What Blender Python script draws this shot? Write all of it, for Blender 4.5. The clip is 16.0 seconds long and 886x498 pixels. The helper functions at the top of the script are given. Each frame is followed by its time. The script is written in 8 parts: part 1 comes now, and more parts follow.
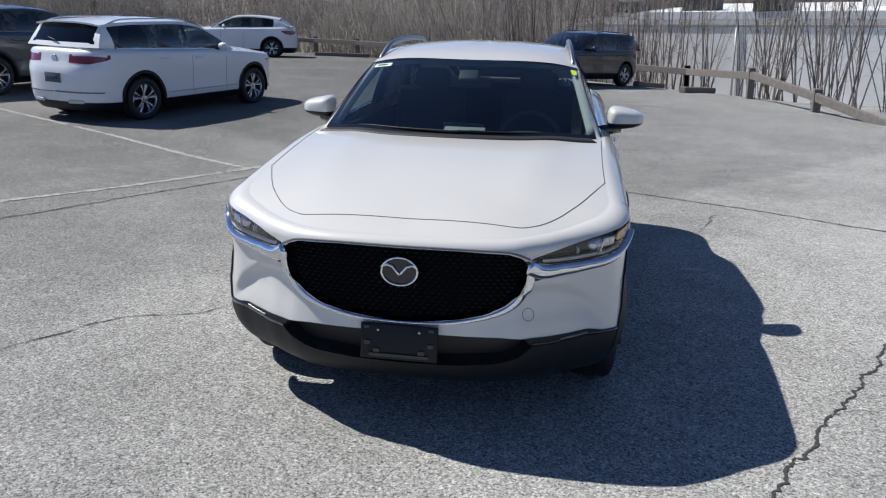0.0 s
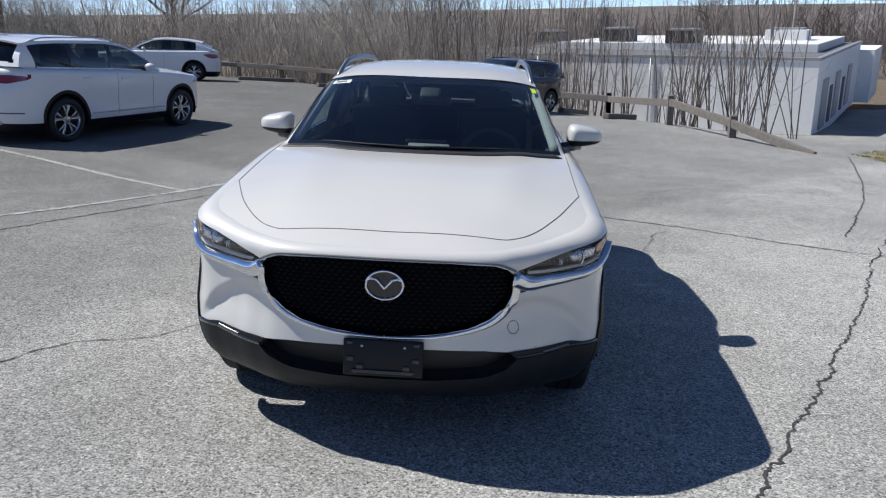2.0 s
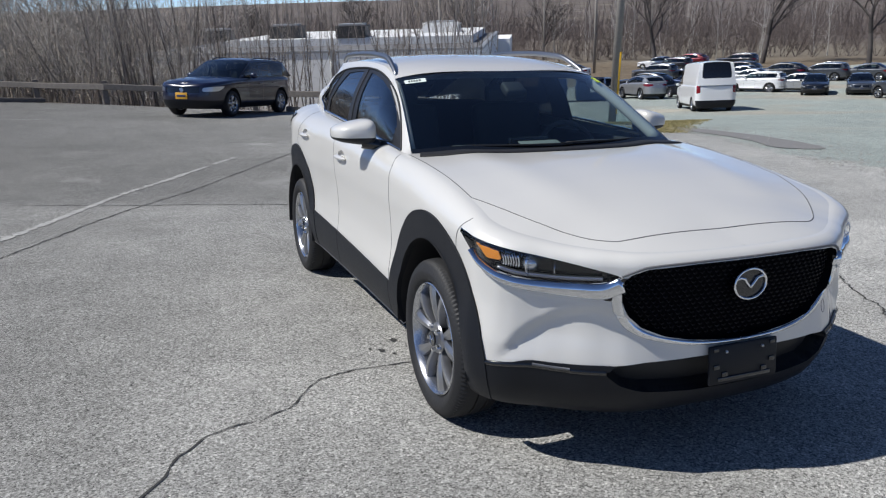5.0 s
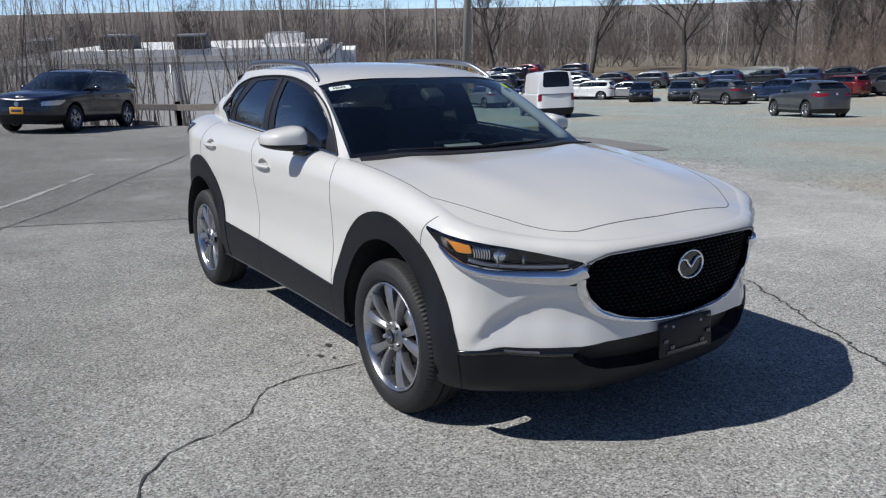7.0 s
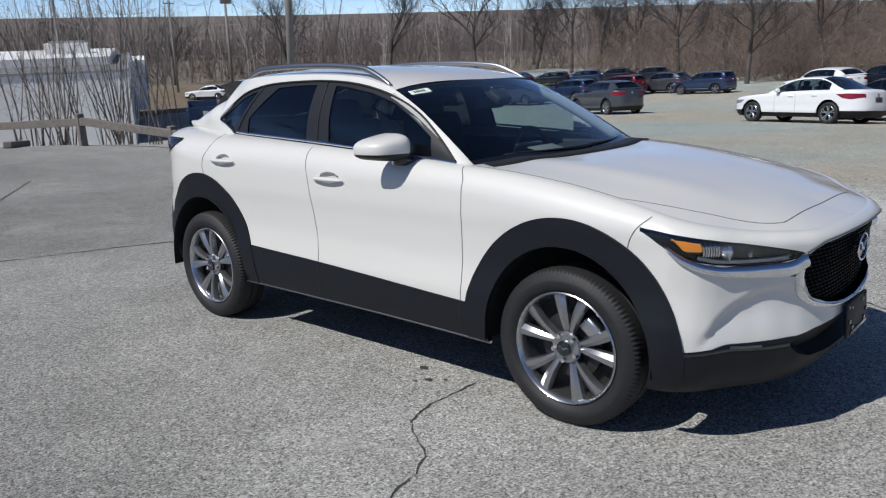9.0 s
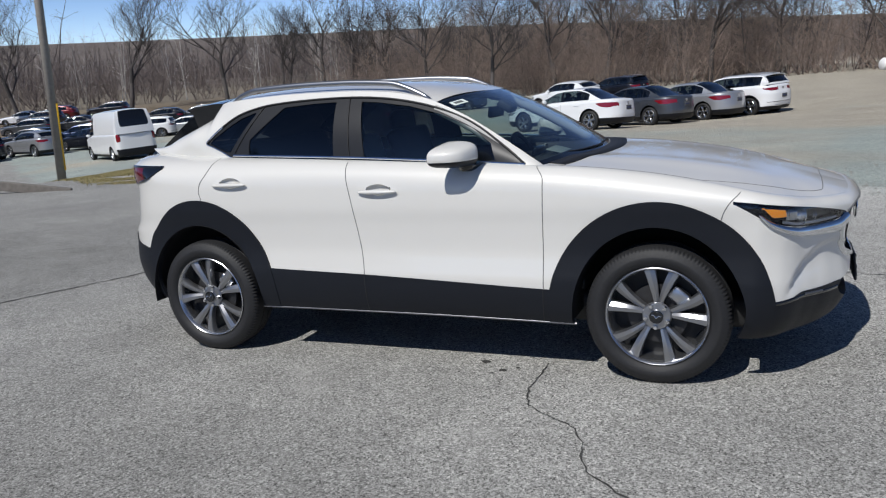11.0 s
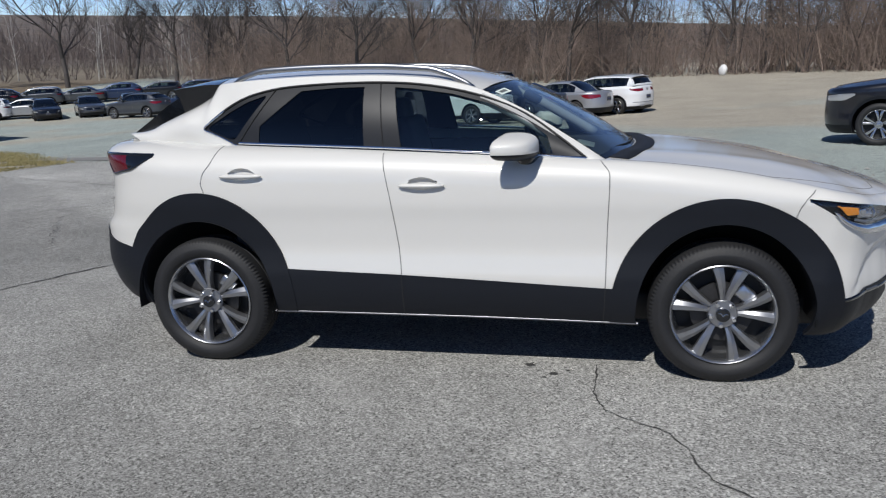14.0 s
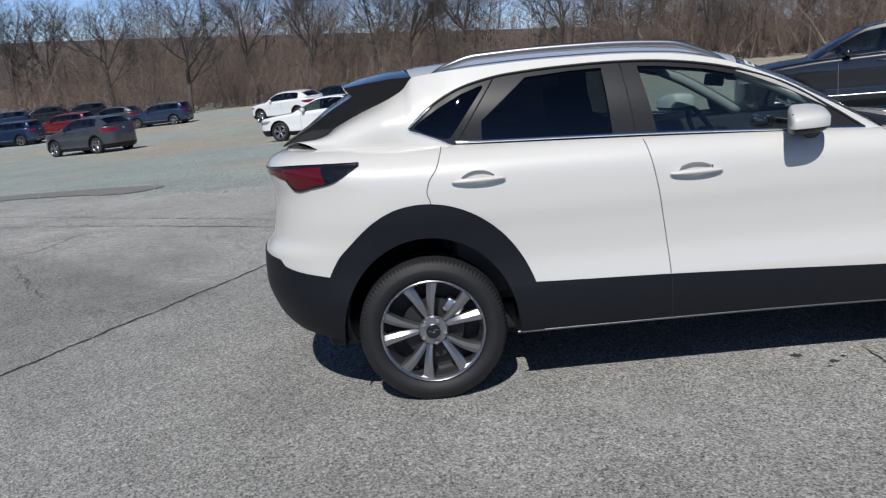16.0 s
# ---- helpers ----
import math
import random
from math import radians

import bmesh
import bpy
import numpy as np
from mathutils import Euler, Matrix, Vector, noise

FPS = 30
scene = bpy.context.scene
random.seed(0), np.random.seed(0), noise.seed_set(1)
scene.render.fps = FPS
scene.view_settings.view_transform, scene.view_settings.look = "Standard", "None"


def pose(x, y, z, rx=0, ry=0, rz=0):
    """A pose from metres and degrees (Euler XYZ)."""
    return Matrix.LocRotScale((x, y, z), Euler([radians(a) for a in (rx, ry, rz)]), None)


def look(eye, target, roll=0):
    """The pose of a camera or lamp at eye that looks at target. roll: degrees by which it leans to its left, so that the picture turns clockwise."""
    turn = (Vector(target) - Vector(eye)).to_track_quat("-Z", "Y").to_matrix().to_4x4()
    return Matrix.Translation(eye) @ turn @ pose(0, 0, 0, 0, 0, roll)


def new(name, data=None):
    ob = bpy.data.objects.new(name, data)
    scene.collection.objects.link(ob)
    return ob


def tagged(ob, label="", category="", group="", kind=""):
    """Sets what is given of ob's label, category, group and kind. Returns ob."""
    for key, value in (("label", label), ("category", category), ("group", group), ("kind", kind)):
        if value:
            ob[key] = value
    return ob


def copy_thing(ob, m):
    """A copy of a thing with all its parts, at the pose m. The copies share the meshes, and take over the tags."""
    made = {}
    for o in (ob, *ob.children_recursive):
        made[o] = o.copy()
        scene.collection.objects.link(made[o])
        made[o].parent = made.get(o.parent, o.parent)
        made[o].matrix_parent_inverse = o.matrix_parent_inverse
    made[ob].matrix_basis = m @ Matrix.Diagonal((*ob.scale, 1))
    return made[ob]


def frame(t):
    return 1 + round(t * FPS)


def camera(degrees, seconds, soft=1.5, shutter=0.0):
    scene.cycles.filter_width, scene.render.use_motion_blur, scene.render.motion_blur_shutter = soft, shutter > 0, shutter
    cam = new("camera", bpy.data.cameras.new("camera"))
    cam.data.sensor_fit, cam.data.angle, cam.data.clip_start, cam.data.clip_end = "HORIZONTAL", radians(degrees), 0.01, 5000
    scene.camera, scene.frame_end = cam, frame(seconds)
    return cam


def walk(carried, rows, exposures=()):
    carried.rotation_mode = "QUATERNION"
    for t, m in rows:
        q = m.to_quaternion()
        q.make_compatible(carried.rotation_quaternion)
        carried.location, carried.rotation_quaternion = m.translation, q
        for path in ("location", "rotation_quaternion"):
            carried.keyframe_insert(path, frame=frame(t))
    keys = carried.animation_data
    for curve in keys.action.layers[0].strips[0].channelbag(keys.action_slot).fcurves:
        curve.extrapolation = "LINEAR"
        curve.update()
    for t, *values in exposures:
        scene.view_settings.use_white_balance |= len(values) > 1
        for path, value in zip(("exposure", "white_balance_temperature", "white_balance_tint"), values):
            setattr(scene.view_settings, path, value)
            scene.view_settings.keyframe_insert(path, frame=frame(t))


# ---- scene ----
cam = camera(59.5, 16.0, soft=1.15, shutter=0.2)
# The lot slopes: LOT turns its own axes (x across the parked car, y along it, z square to the asphalt) into the level world.
LOT = Vector((-0.04645, -0.06162, 0.99702)).rotation_difference(Vector((0, 0, 1))).to_matrix().to_4x4()
PATH = [
    (0, (0.605, -4.981, 1.609), (0.302, -3.08, 1.066), 1.4),
    (0.5, (0.559, -4.978, 1.603), (0.327, -3.06, 1.085), 1.2),
    (1, (0.54, -4.978, 1.598), (0.35, -3.05, 1.104), 1.2),
    (1.5, (0.506, -4.991, 1.58), (0.344, -3.056, 1.102), 1.4),
    (2, (0.368, -4.985, 1.543), (0.259, -3.044, 1.071), 2.2),
    (2.5, (0.055, -4.816, 1.547), (0.035, -2.872, 1.077), 2.7),
    (3, (-0.428, -4.714, 1.501), (-0.316, -2.771, 1.041), 2.7),
    (3.5, (-0.855, -4.617, 1.483), (-0.589, -2.687, 1.029), 2.4),
    (3.7, (-1.015, -4.544, 1.498), (-0.691, -2.623, 1.043), 2.0),
    (5.8, (-2.31, -4.213, 1.483), (-1.395, -2.496, 1.018), -1.1),
    (6, (-2.336, -4.199, 1.486), (-1.387, -2.501, 1.023), -1.1),
    (6.5, (-2.388, -4.186, 1.478), (-1.375, -2.522, 1.024), -0.9),
    (7, (-2.437, -4.175, 1.467), (-1.37, -2.542, 1.025), -0.8),
    (7.5, (-2.547, -3.992, 1.456), (-1.403, -2.409, 1.023), -0.9),
    (8, (-2.76, -3.658, 1.476), (-1.52, -2.149, 1.046), -1.3),
    (8.5, (-3.156, -3.387, 1.49), (-1.81, -1.973, 1.056), -1.8),
    (9, (-3.482, -3.008, 1.473), (-2.026, -1.709, 1.036), -2.1),
    (9.2, (-3.635, -2.884, 1.469), (-2.134, -1.638, 1.028), -2.2),
    (11.3, (-4.547, -1.692, 1.501), (-2.733, -0.964, 1.075), -4.2),
    (11.5, (-4.571, -1.611, 1.53), (-2.748, -0.914, 1.092), -3.9),
    (12, (-4.656, -1.522, 1.529), (-2.811, -0.878, 1.103), -3.4),
    (12.5, (-4.681, -1.476, 1.531), (-2.82, -0.876, 1.112), -2.7),
    (13, (-4.706, -1.423, 1.508), (-2.831, -0.864, 1.095), -2.0),
    (13.5, (-4.682, -1.234, 1.505), (-2.795, -0.732, 1.072), -1.8),
    (14, (-4.538, -0.817, 1.517), (-2.637, -0.389, 1.066), -2.3),
    (14.5, (-4.516, -0.298, 1.494), (-2.6, 0.055, 1.045), -3.3),
    (15, (-4.431, 0.164, 1.475), (-2.505, 0.469, 1.031), -4.6),
    (15.5, (-4.42, 0.723, 1.493), (-2.479, 0.899, 1.044), -5.3),
    (16, (-4.254, 1.23, 1.504), (-2.306, 1.24, 1.055), -5.5),
]
walk(cam, [(t, LOT @ look(eye, target, roll)) for t, eye, target, roll in PATH],
     exposures=[(0, 0.32), (2.0, 0.30), (4.7, 0.12), (9, -0.05), (12, -0.15), (16, -0.16)])

# ---- light ----
SUN_WAY = (LOT.to_3x3() @ Vector((1.0, -0.2, -1.19))).normalized()      # the way the sunlight travels
sun = new("sun", bpy.data.lights.new("sun", "SUN"))
sun.data.energy, sun.data.angle, sun.data.color = 4.4, radians(0.55), (1.0, 0.98, 0.945)
sun.matrix_world = Matrix.Translation((0, 0, 60)) @ SUN_WAY.to_track_quat("-Z", "Y").to_matrix().to_4x4()
world = bpy.data.worlds.new("sky")
scene.world = world
world.use_nodes = True
wn = world.node_tree.nodes
sky = wn.new("ShaderNodeTexSky")
sky.sky_type, sky.sun_disc = "NISHITA", False
sky.sun_elevation = math.asin(-SUN_WAY.z)
sky.sun_rotation = math.atan2(-SUN_WAY.x, -SUN_WAY.y)
sky.air_density, sky.dust_density, sky.ozone_density = 0.35, 0.0, 1.2
tint = wn.new("ShaderNodeMix")
tint.data_type, tint.blend_type = "RGBA", "MULTIPLY"
tint.inputs["Factor"].default_value, tint.inputs["B"].default_value = 1.0, (0.92, 0.98, 1.08, 1)
world.node_tree.links.new(sky.outputs["Color"], tint.inputs["A"])
world.node_tree.links.new(tint.outputs["Result"], wn["Background"].inputs["Color"])
wn["Background"].inputs["Strength"].default_value = 0.125

# ---- small tools ----
def nodes_of(name):
    m = bpy.data.materials.new(name)
    m.use_nodes = True
    t = m.node_tree
    return m, t.nodes, t.links, t.nodes["Principled BSDF"]


def plain(name, color, rough=0.5, metal=0.0, coat=0.0, ior=1.5, grain=0.0, size=40.0, bump=0.0, spec=0.5):
    """A material with a little grain in colour and relief; size is the grain's frequency per metre."""
    m, n, l, b = nodes_of(name)
    b.inputs["Base Color"].default_value = (*color, 1)
    b.inputs["Roughness"].default_value = rough
    b.inputs["Metallic"].default_value = metal
    b.inputs["Coat Weight"].default_value = coat
    b.inputs["Coat Roughness"].default_value = 0.03
    b.inputs["IOR"].default_value = ior
    b.inputs["Specular IOR Level"].default_value = spec
    if grain or bump:
        co = n.new("ShaderNodeTexCoord")
        a = n.new("ShaderNodeTexNoise")
        a.inputs["Scale"].default_value, a.inputs["Detail"].default_value = size, 6
        l.new(co.outputs["Object"], a.inputs["Vector"])
        if grain:
            r = n.new("ShaderNodeMapRange")
            r.inputs["To Min"].default_value, r.inputs["To Max"].default_value = 1 - grain, 1 + grain
            l.new(a.outputs["Fac"], r.inputs["Value"])
            x = n.new("ShaderNodeMix")
            x.data_type, x.blend_type = "RGBA", "MULTIPLY"
            x.inputs["Factor"].default_value = 1
            x.inputs["A"].default_value = (*color, 1)
            l.new(r.outputs["Result"], x.inputs["B"])
            l.new(x.outputs["Result"], b.inputs["Base Color"])
        if bump:
            u = n.new("ShaderNodeBump")
            u.inputs["Strength"].default_value, u.inputs["Distance"].default_value = bump, 0.004
            l.new(a.outputs["Fac"], u.inputs["Height"])
            l.new(u.outputs["Normal"], b.inputs["Normal"])
    return m


def mesh_of(name, bm, mat, smooth=True):
    me = bpy.data.meshes.new(name)
    bm.to_mesh(me)
    bm.free()
    for mm in (mat if isinstance(mat, (list, tuple)) else [mat]):
        me.materials.append(mm)
    if smooth:
        me.shade_smooth()
    return me


def part(name, bm, mat, parent=None, label="", smooth=True, sharp=None):
    """Links a bmesh as one mesh object under a thing or a part."""
    me = mesh_of(name, bm, mat, smooth)
    if smooth and sharp:
        me.set_sharp_from_angle(angle=radians(sharp))
    ob = new(name, me)
    ob.parent = parent
    if label:
        tagged(ob, label)
    return ob


def empty(name, m, label, category, group="", kind=""):
    ob = new(name)
    ob.empty_display_size = 0.2
    ob.matrix_world = m
    return tagged(ob, label, category, group, kind)


def add_box(bm, c, s, m=None, bevel=0.0):
    """A box of size s about c, turned by m, with rounded edges."""
    r = bmesh.ops.create_cube(bm, size=1, matrix=Matrix.Translation(c) @ (m or Matrix()) @ Matrix.Diagonal((*s, 1)))
    if bevel:
        edges = list({e for v in r["verts"] for e in v.link_edges})
        bmesh.ops.bevel(bm, geom=edges, offset=bevel, segments=2, affect="EDGES", profile=0.5)
    return bm


def add_rod(bm, a, b, r0, r1=None, seg=10):
    a, b = Vector(a), Vector(b)
    d = b - a
    m = Matrix.Translation((a + b) / 2) @ d.to_track_quat("Z", "Y").to_matrix().to_4x4()
    bmesh.ops.create_cone(bm, cap_ends=True, segments=seg, radius1=r0, radius2=r0 if r1 is None else r1, depth=d.length, matrix=m)
    return bm


def add_tube(bm, pts, radius, seg=8, cap=True):
    """A round tube along points; radius is a number or one per point."""
    pts = [Vector(p) for p in pts]
    rings = []
    for i, p in enumerate(pts):
        d = (pts[min(i + 1, len(pts) - 1)] - pts[max(i - 1, 0)]).normalized()
        q = d.to_track_quat("Z", "Y")
        r = radius[i] if isinstance(radius, (list, tuple)) else radius
        rings.append([bm.verts.new(p + q @ Vector((math.cos(a) * r, math.sin(a) * r, 0))) for a in (2 * math.pi * k / seg for k in range(seg))])
    for a, b in zip(rings, rings[1:]):
        for k in range(seg):
            bm.faces.new((a[k], a[(k + 1) % seg], b[(k + 1) % seg], b[k]))
    if cap:
        bm.faces.new(rings[0][::-1])
        bm.faces.new(rings[-1])
    return bm


def catmull(pts, n):
    """n points along a smooth curve through pts, by even steps of the parameter."""
    p = np.array(pts, float)
    d = np.r_[0, np.cumsum(np.sqrt(np.linalg.norm(np.diff(p, axis=0), axis=1)) + 1e-9)]
    m = np.zeros_like(p)
    for i in range(len(p)):
        a, b = max(i - 1, 0), min(i + 1, len(p) - 1)
        m[i] = (p[b] - p[a]) / (d[b] - d[a])
    out = []
    for u in np.linspace(0, d[-1], n):
        i = min(int(np.searchsorted(d, u, side="right")) - 1, len(p) - 2)
        h = d[i + 1] - d[i]
        s = (u - d[i]) / h
        out.append((2 * s**3 - 3 * s**2 + 1) * p[i] + (s**3 - 2 * s**2 + s) * h * m[i] + (-2 * s**3 + 3 * s**2) * p[i + 1] + (s**3 - s**2) * h * m[i + 1])
    return np.array(out)


def curve1(xs, ys):
    """A smooth function through points (monotone cubic)."""
    xs, ys = np.array(xs, float), np.array(ys, float)
    h, k = np.diff(xs), np.diff(ys) / np.diff(xs)
    m = np.r_[k[0], [0 if a * b <= 0 else 2 * a * b / (a + b) for a, b in zip(k, k[1:])], k[-1]]

    from_x, from_y, slope, gap = xs.tolist(), ys.tolist(), m.tolist(), h.tolist()
    last = len(from_x) - 2

    def f(x):
        x = min(max(x, from_x[0]), from_x[-1])
        i = 0
        while i < last and x >= from_x[i + 1]:
            i += 1
        s = (x - from_x[i]) / gap[i]
        s2 = s * s
        s3 = s2 * s
        return (2 * s3 - 3 * s2 + 1) * from_y[i] + (s3 - 2 * s2 + s) * gap[i] * slope[i] + (3 * s2 - 2 * s3) * from_y[i + 1] + (s3 - s2) * gap[i] * slope[i + 1]
    return f


def smoothstep(a, b, x):
    t = np.clip((x - a) / (b - a), 0, 1)
    return t * t * (3 - 2 * t)

# ---- materials ----
def glass(name, tint, clear=0.06, rough=0.0):
    """Thin window glass: tinted light passes straight through, with a mirror coat that grows at a slant; clear is its share seen square on."""
    m, n, l, b = nodes_of(name)
    n.remove(b)
    tr, gl, mx = n.new("ShaderNodeBsdfTransparent"), n.new("ShaderNodeBsdfGlossy"), n.new("ShaderNodeMixShader")
    slant, power, share = n.new("ShaderNodeLayerWeight"), n.new("ShaderNodeMath"), n.new("ShaderNodeMapRange")
    tr.inputs["Color"].default_value = (*tint, 1)
    gl.inputs["Roughness"].default_value = rough
    gl.inputs["Color"].default_value = (0.95, 0.97, 1.0, 1)
    slant.inputs["Blend"].default_value = 0.5
    power.operation = "POWER"
    power.inputs[1].default_value = 4.0
    share.inputs["To Min"].default_value, share.inputs["To Max"].default_value = clear, 1.0
    l.new(slant.outputs["Facing"], power.inputs[0])
    l.new(power.outputs[0], share.inputs["Value"])
    l.new(share.outputs["Result"], mx.inputs["Fac"])
    l.new(tr.outputs["BSDF"], mx.inputs[1])
    l.new(gl.outputs["BSDF"], mx.inputs[2])
    l.new(mx.outputs["Shader"], n["Material Output"].inputs["Surface"])
    return m


def paint(name, color, flake=0.0, rough=0.35, metal=0.0):
    """Car paint: a base with fine flake under a clear coat, with a breath of dust."""
    m, n, l, b = nodes_of(name)
    co = n.new("ShaderNodeTexCoord")
    fl, du = n.new("ShaderNodeTexNoise"), n.new("ShaderNodeTexNoise")
    fl.inputs["Scale"].default_value, du.inputs["Scale"].default_value, du.inputs["Detail"].default_value = 900, 5, 8
    mr, mx = n.new("ShaderNodeMapRange"), n.new("ShaderNodeMix")
    mr.inputs["To Min"].default_value, mr.inputs["To Max"].default_value = 1 - flake, 1 + flake
    mx.data_type, mx.blend_type = "RGBA", "MULTIPLY"
    mx.inputs["Factor"].default_value, mx.inputs["A"].default_value = 1, (*color, 1)
    l.new(co.outputs["Object"], fl.inputs["Vector"])
    l.new(co.outputs["Object"], du.inputs["Vector"])
    l.new(fl.outputs["Fac"], mr.inputs["Value"])
    l.new(mr.outputs["Result"], mx.inputs["B"])
    l.new(mx.outputs["Result"], b.inputs["Base Color"])
    rr = n.new("ShaderNodeMapRange")
    rr.inputs["To Min"].default_value, rr.inputs["To Max"].default_value = 0.02, 0.09
    l.new(du.outputs["Fac"], rr.inputs["Value"])
    l.new(rr.outputs["Result"], b.inputs["Coat Roughness"])
    b.inputs["Roughness"].default_value, b.inputs["Metallic"].default_value, b.inputs["Coat Weight"].default_value = rough, metal, 1.0
    return m


white_pearl = paint("pearl_white_paint", (0.655, 0.642, 0.605), 0.05, 0.42)
white_paint = paint("white_paint", (0.78, 0.79, 0.80), 0.02, 0.4)
navy_paint = paint("navy_paint", (0.003, 0.005, 0.026), 0.1, 0.28)
black_paint = paint("black_blue_paint", (0.006, 0.007, 0.012), 0.2, 0.35, 0.2)
grey_paint = paint("grey_metallic_paint", (0.075, 0.082, 0.095), 0.15, 0.35, 0.5)
silver_paint = paint("silver_paint", (0.42, 0.43, 0.45), 0.12, 0.35, 0.6)
blue_paint = paint("blue_metallic_paint", (0.02, 0.04, 0.10), 0.2, 0.35, 0.4)
red_paint = paint("dark_red_paint", (0.16, 0.012, 0.014), 0.15, 0.35, 0.3)
cladding = plain("black_textured_plastic", (0.0065, 0.0080, 0.0118), 0.50, grain=0.3, size=420, bump=0.15, spec=0.32)
gloss_black = plain("gloss_black", (0.006, 0.007, 0.009), 0.12, coat=0.6)
pillar_trim = plain("satin_pillar_trim", (0.020, 0.021, 0.024), 0.40, grain=0.15, size=60, spec=0.25)
rubber_seal = plain("rubber_seal", (0.012, 0.012, 0.013), 0.6)
seam_dark = plain("panel_gap", (0.16, 0.16, 0.16), 0.7)
tyre_rubber = plain("tyre_rubber", (0.012, 0.0122, 0.0135), 0.65, grain=0.3, size=70, bump=0.3)
chrome = plain("chrome", (0.75, 0.77, 0.80), 0.07, 1.0)
satin_metal = plain("satin_metal", (0.55, 0.56, 0.58), 0.28, 1.0)
alloy_dark = plain("gunmetal_alloy", (0.34, 0.345, 0.36), 0.34, 0.9, coat=0.5)
alloy_bright = plain("machined_alloy", (0.50, 0.51, 0.53), 0.25, 0.95, coat=0.4)
brake_iron = plain("brake_iron", (0.20, 0.20, 0.21), 0.4, 0.9, grain=0.2, size=50)
disc_iron = plain("dull_disc_iron", (0.055, 0.054, 0.055), 0.55, 0.7, grain=0.3, size=60)
rail_silver = plain("brushed_rail_silver", (0.34, 0.35, 0.37), 0.36, 1.0)
reflection_grey = plain("grey_dash_reflection", (0.22, 0.24, 0.23), 0.8)
cabin_dark = plain("dark_cabin_trim", (0.022, 0.023, 0.025), 0.7, grain=0.2, size=60)
cabin_grey = plain("grey_cabin_cloth", (0.045, 0.045, 0.047), 0.85, grain=0.2, size=150)
headliner = plain("pale_headliner", (0.42, 0.415, 0.40), 0.9)
lens_red = plain("red_lamp_lens", (0.10, 0.004, 0.011), 0.15, coat=0.3)
lens_red_bright = plain("bright_red_lens", (0.20, 0.006, 0.014), 0.1, coat=1.0)
lens_amber = plain("amber_lens", (0.75, 0.26, 0.02), 0.2, coat=1.0)
lamp_black = plain("lamp_bezel", (0.005, 0.005, 0.006), 0.25)
lamp_crystal = plain("lamp_crystal", (0.62, 0.64, 0.67), 0.12, 0.75, coat=1.0)
clear_lens = glass("clear_lamp_lens", (0.95, 0.96, 0.97), 0.04)
screen_glass = glass("windscreen_glass", (0.74, 0.84, 0.83), 0.07)
side_glass = glass("front_door_glass", (0.62, 0.72, 0.71), 0.07)
dark_glass = glass("privacy_glass", (0.06, 0.067, 0.075), 0.05)
car_glass = glass("car_glass", (0.33, 0.39, 0.39), 0.07)

# ---- the ground: one sheet, given as a rise over the lot's plane ----
RISES = [(0, 0, 0), (3, 3, 0), (-3, 3, 0), (3, -3, 0), (-4, -4, 0), (-5, 0, 0), (0, -8, 0), (7, 0, 0), (-9, -4, 0.1), (-6.2, 8.3, 0.16), (0.5, 15.5, 0.24),
         (-12, 25.5, 0.4), (-20, 14, 0.4), (6.5, 11.5, 0.0), (10, 12, -0.15), (16.6, 23.4, -0.95), (26, 42, -1.2), (20, 14, -0.35), (9.5, 25, -0.9), (1, 31, -0.5), (-3, 24, 0.28), (4.6, 17.5, 0.10), (-8, 30, 0.35), (-15, 35, 0.4), (23.5, 4.2, -0.45), (18.5, 4.6, -0.22), (28, 1.0, -0.58), (44.8, -6, 0.15), (31.5, 17, -0.7), (27, 29, -1.0),
         (44, 40, -0.85), (17, 36, -1.5), (3, 46, -1.7), (54, 24, -0.5), (10, -10, 0), (30, -25, 0.1), (0, -30, 0.3)]
RING = ((-150, 1), (-100, 0.5), (-60, -1.0), (-30, -2.4), (-5, -5.0), (20, -6.5), (45, -6.0), (70, -5.0), (95, -3.0), (120, -0.5), (150, 2), (180, 3), (215, 3.5))


def plane_drop(x, y):
    """How far the lot's plane, carried on, lies below the world's level at (x, y) of the lot."""
    return -(LOT.to_3x3() @ Vector((x, y, 0))).z


def _tps():
    pts = list(RISES)
    for az, z in RING:
        for r in (85, 130):
            x, y = r * math.sin(radians(az)), r * math.cos(radians(az))
            pts.append((x, y, z + plane_drop(x, y) - (0.5 if r > 100 else 0)))
    p = np.array(pts, float)
    n = len(p)
    d = np.linalg.norm(p[:, None, :2] - p[None, :, :2], axis=2)
    k = np.where(d > 0, d * d * np.log(d + 1e-12), 0)
    a = np.zeros((n + 3, n + 3))
    a[:n, :n] = k + 1e-3 * np.eye(n)
    a[:n, n:] = np.c_[np.ones(n), p[:, :2]]
    a[n:, :n] = a[:n, n:].T
    w = np.linalg.solve(a, np.r_[p[:, 2], 0, 0, 0])
    return p, w


TPS_P, TPS_W = _tps()


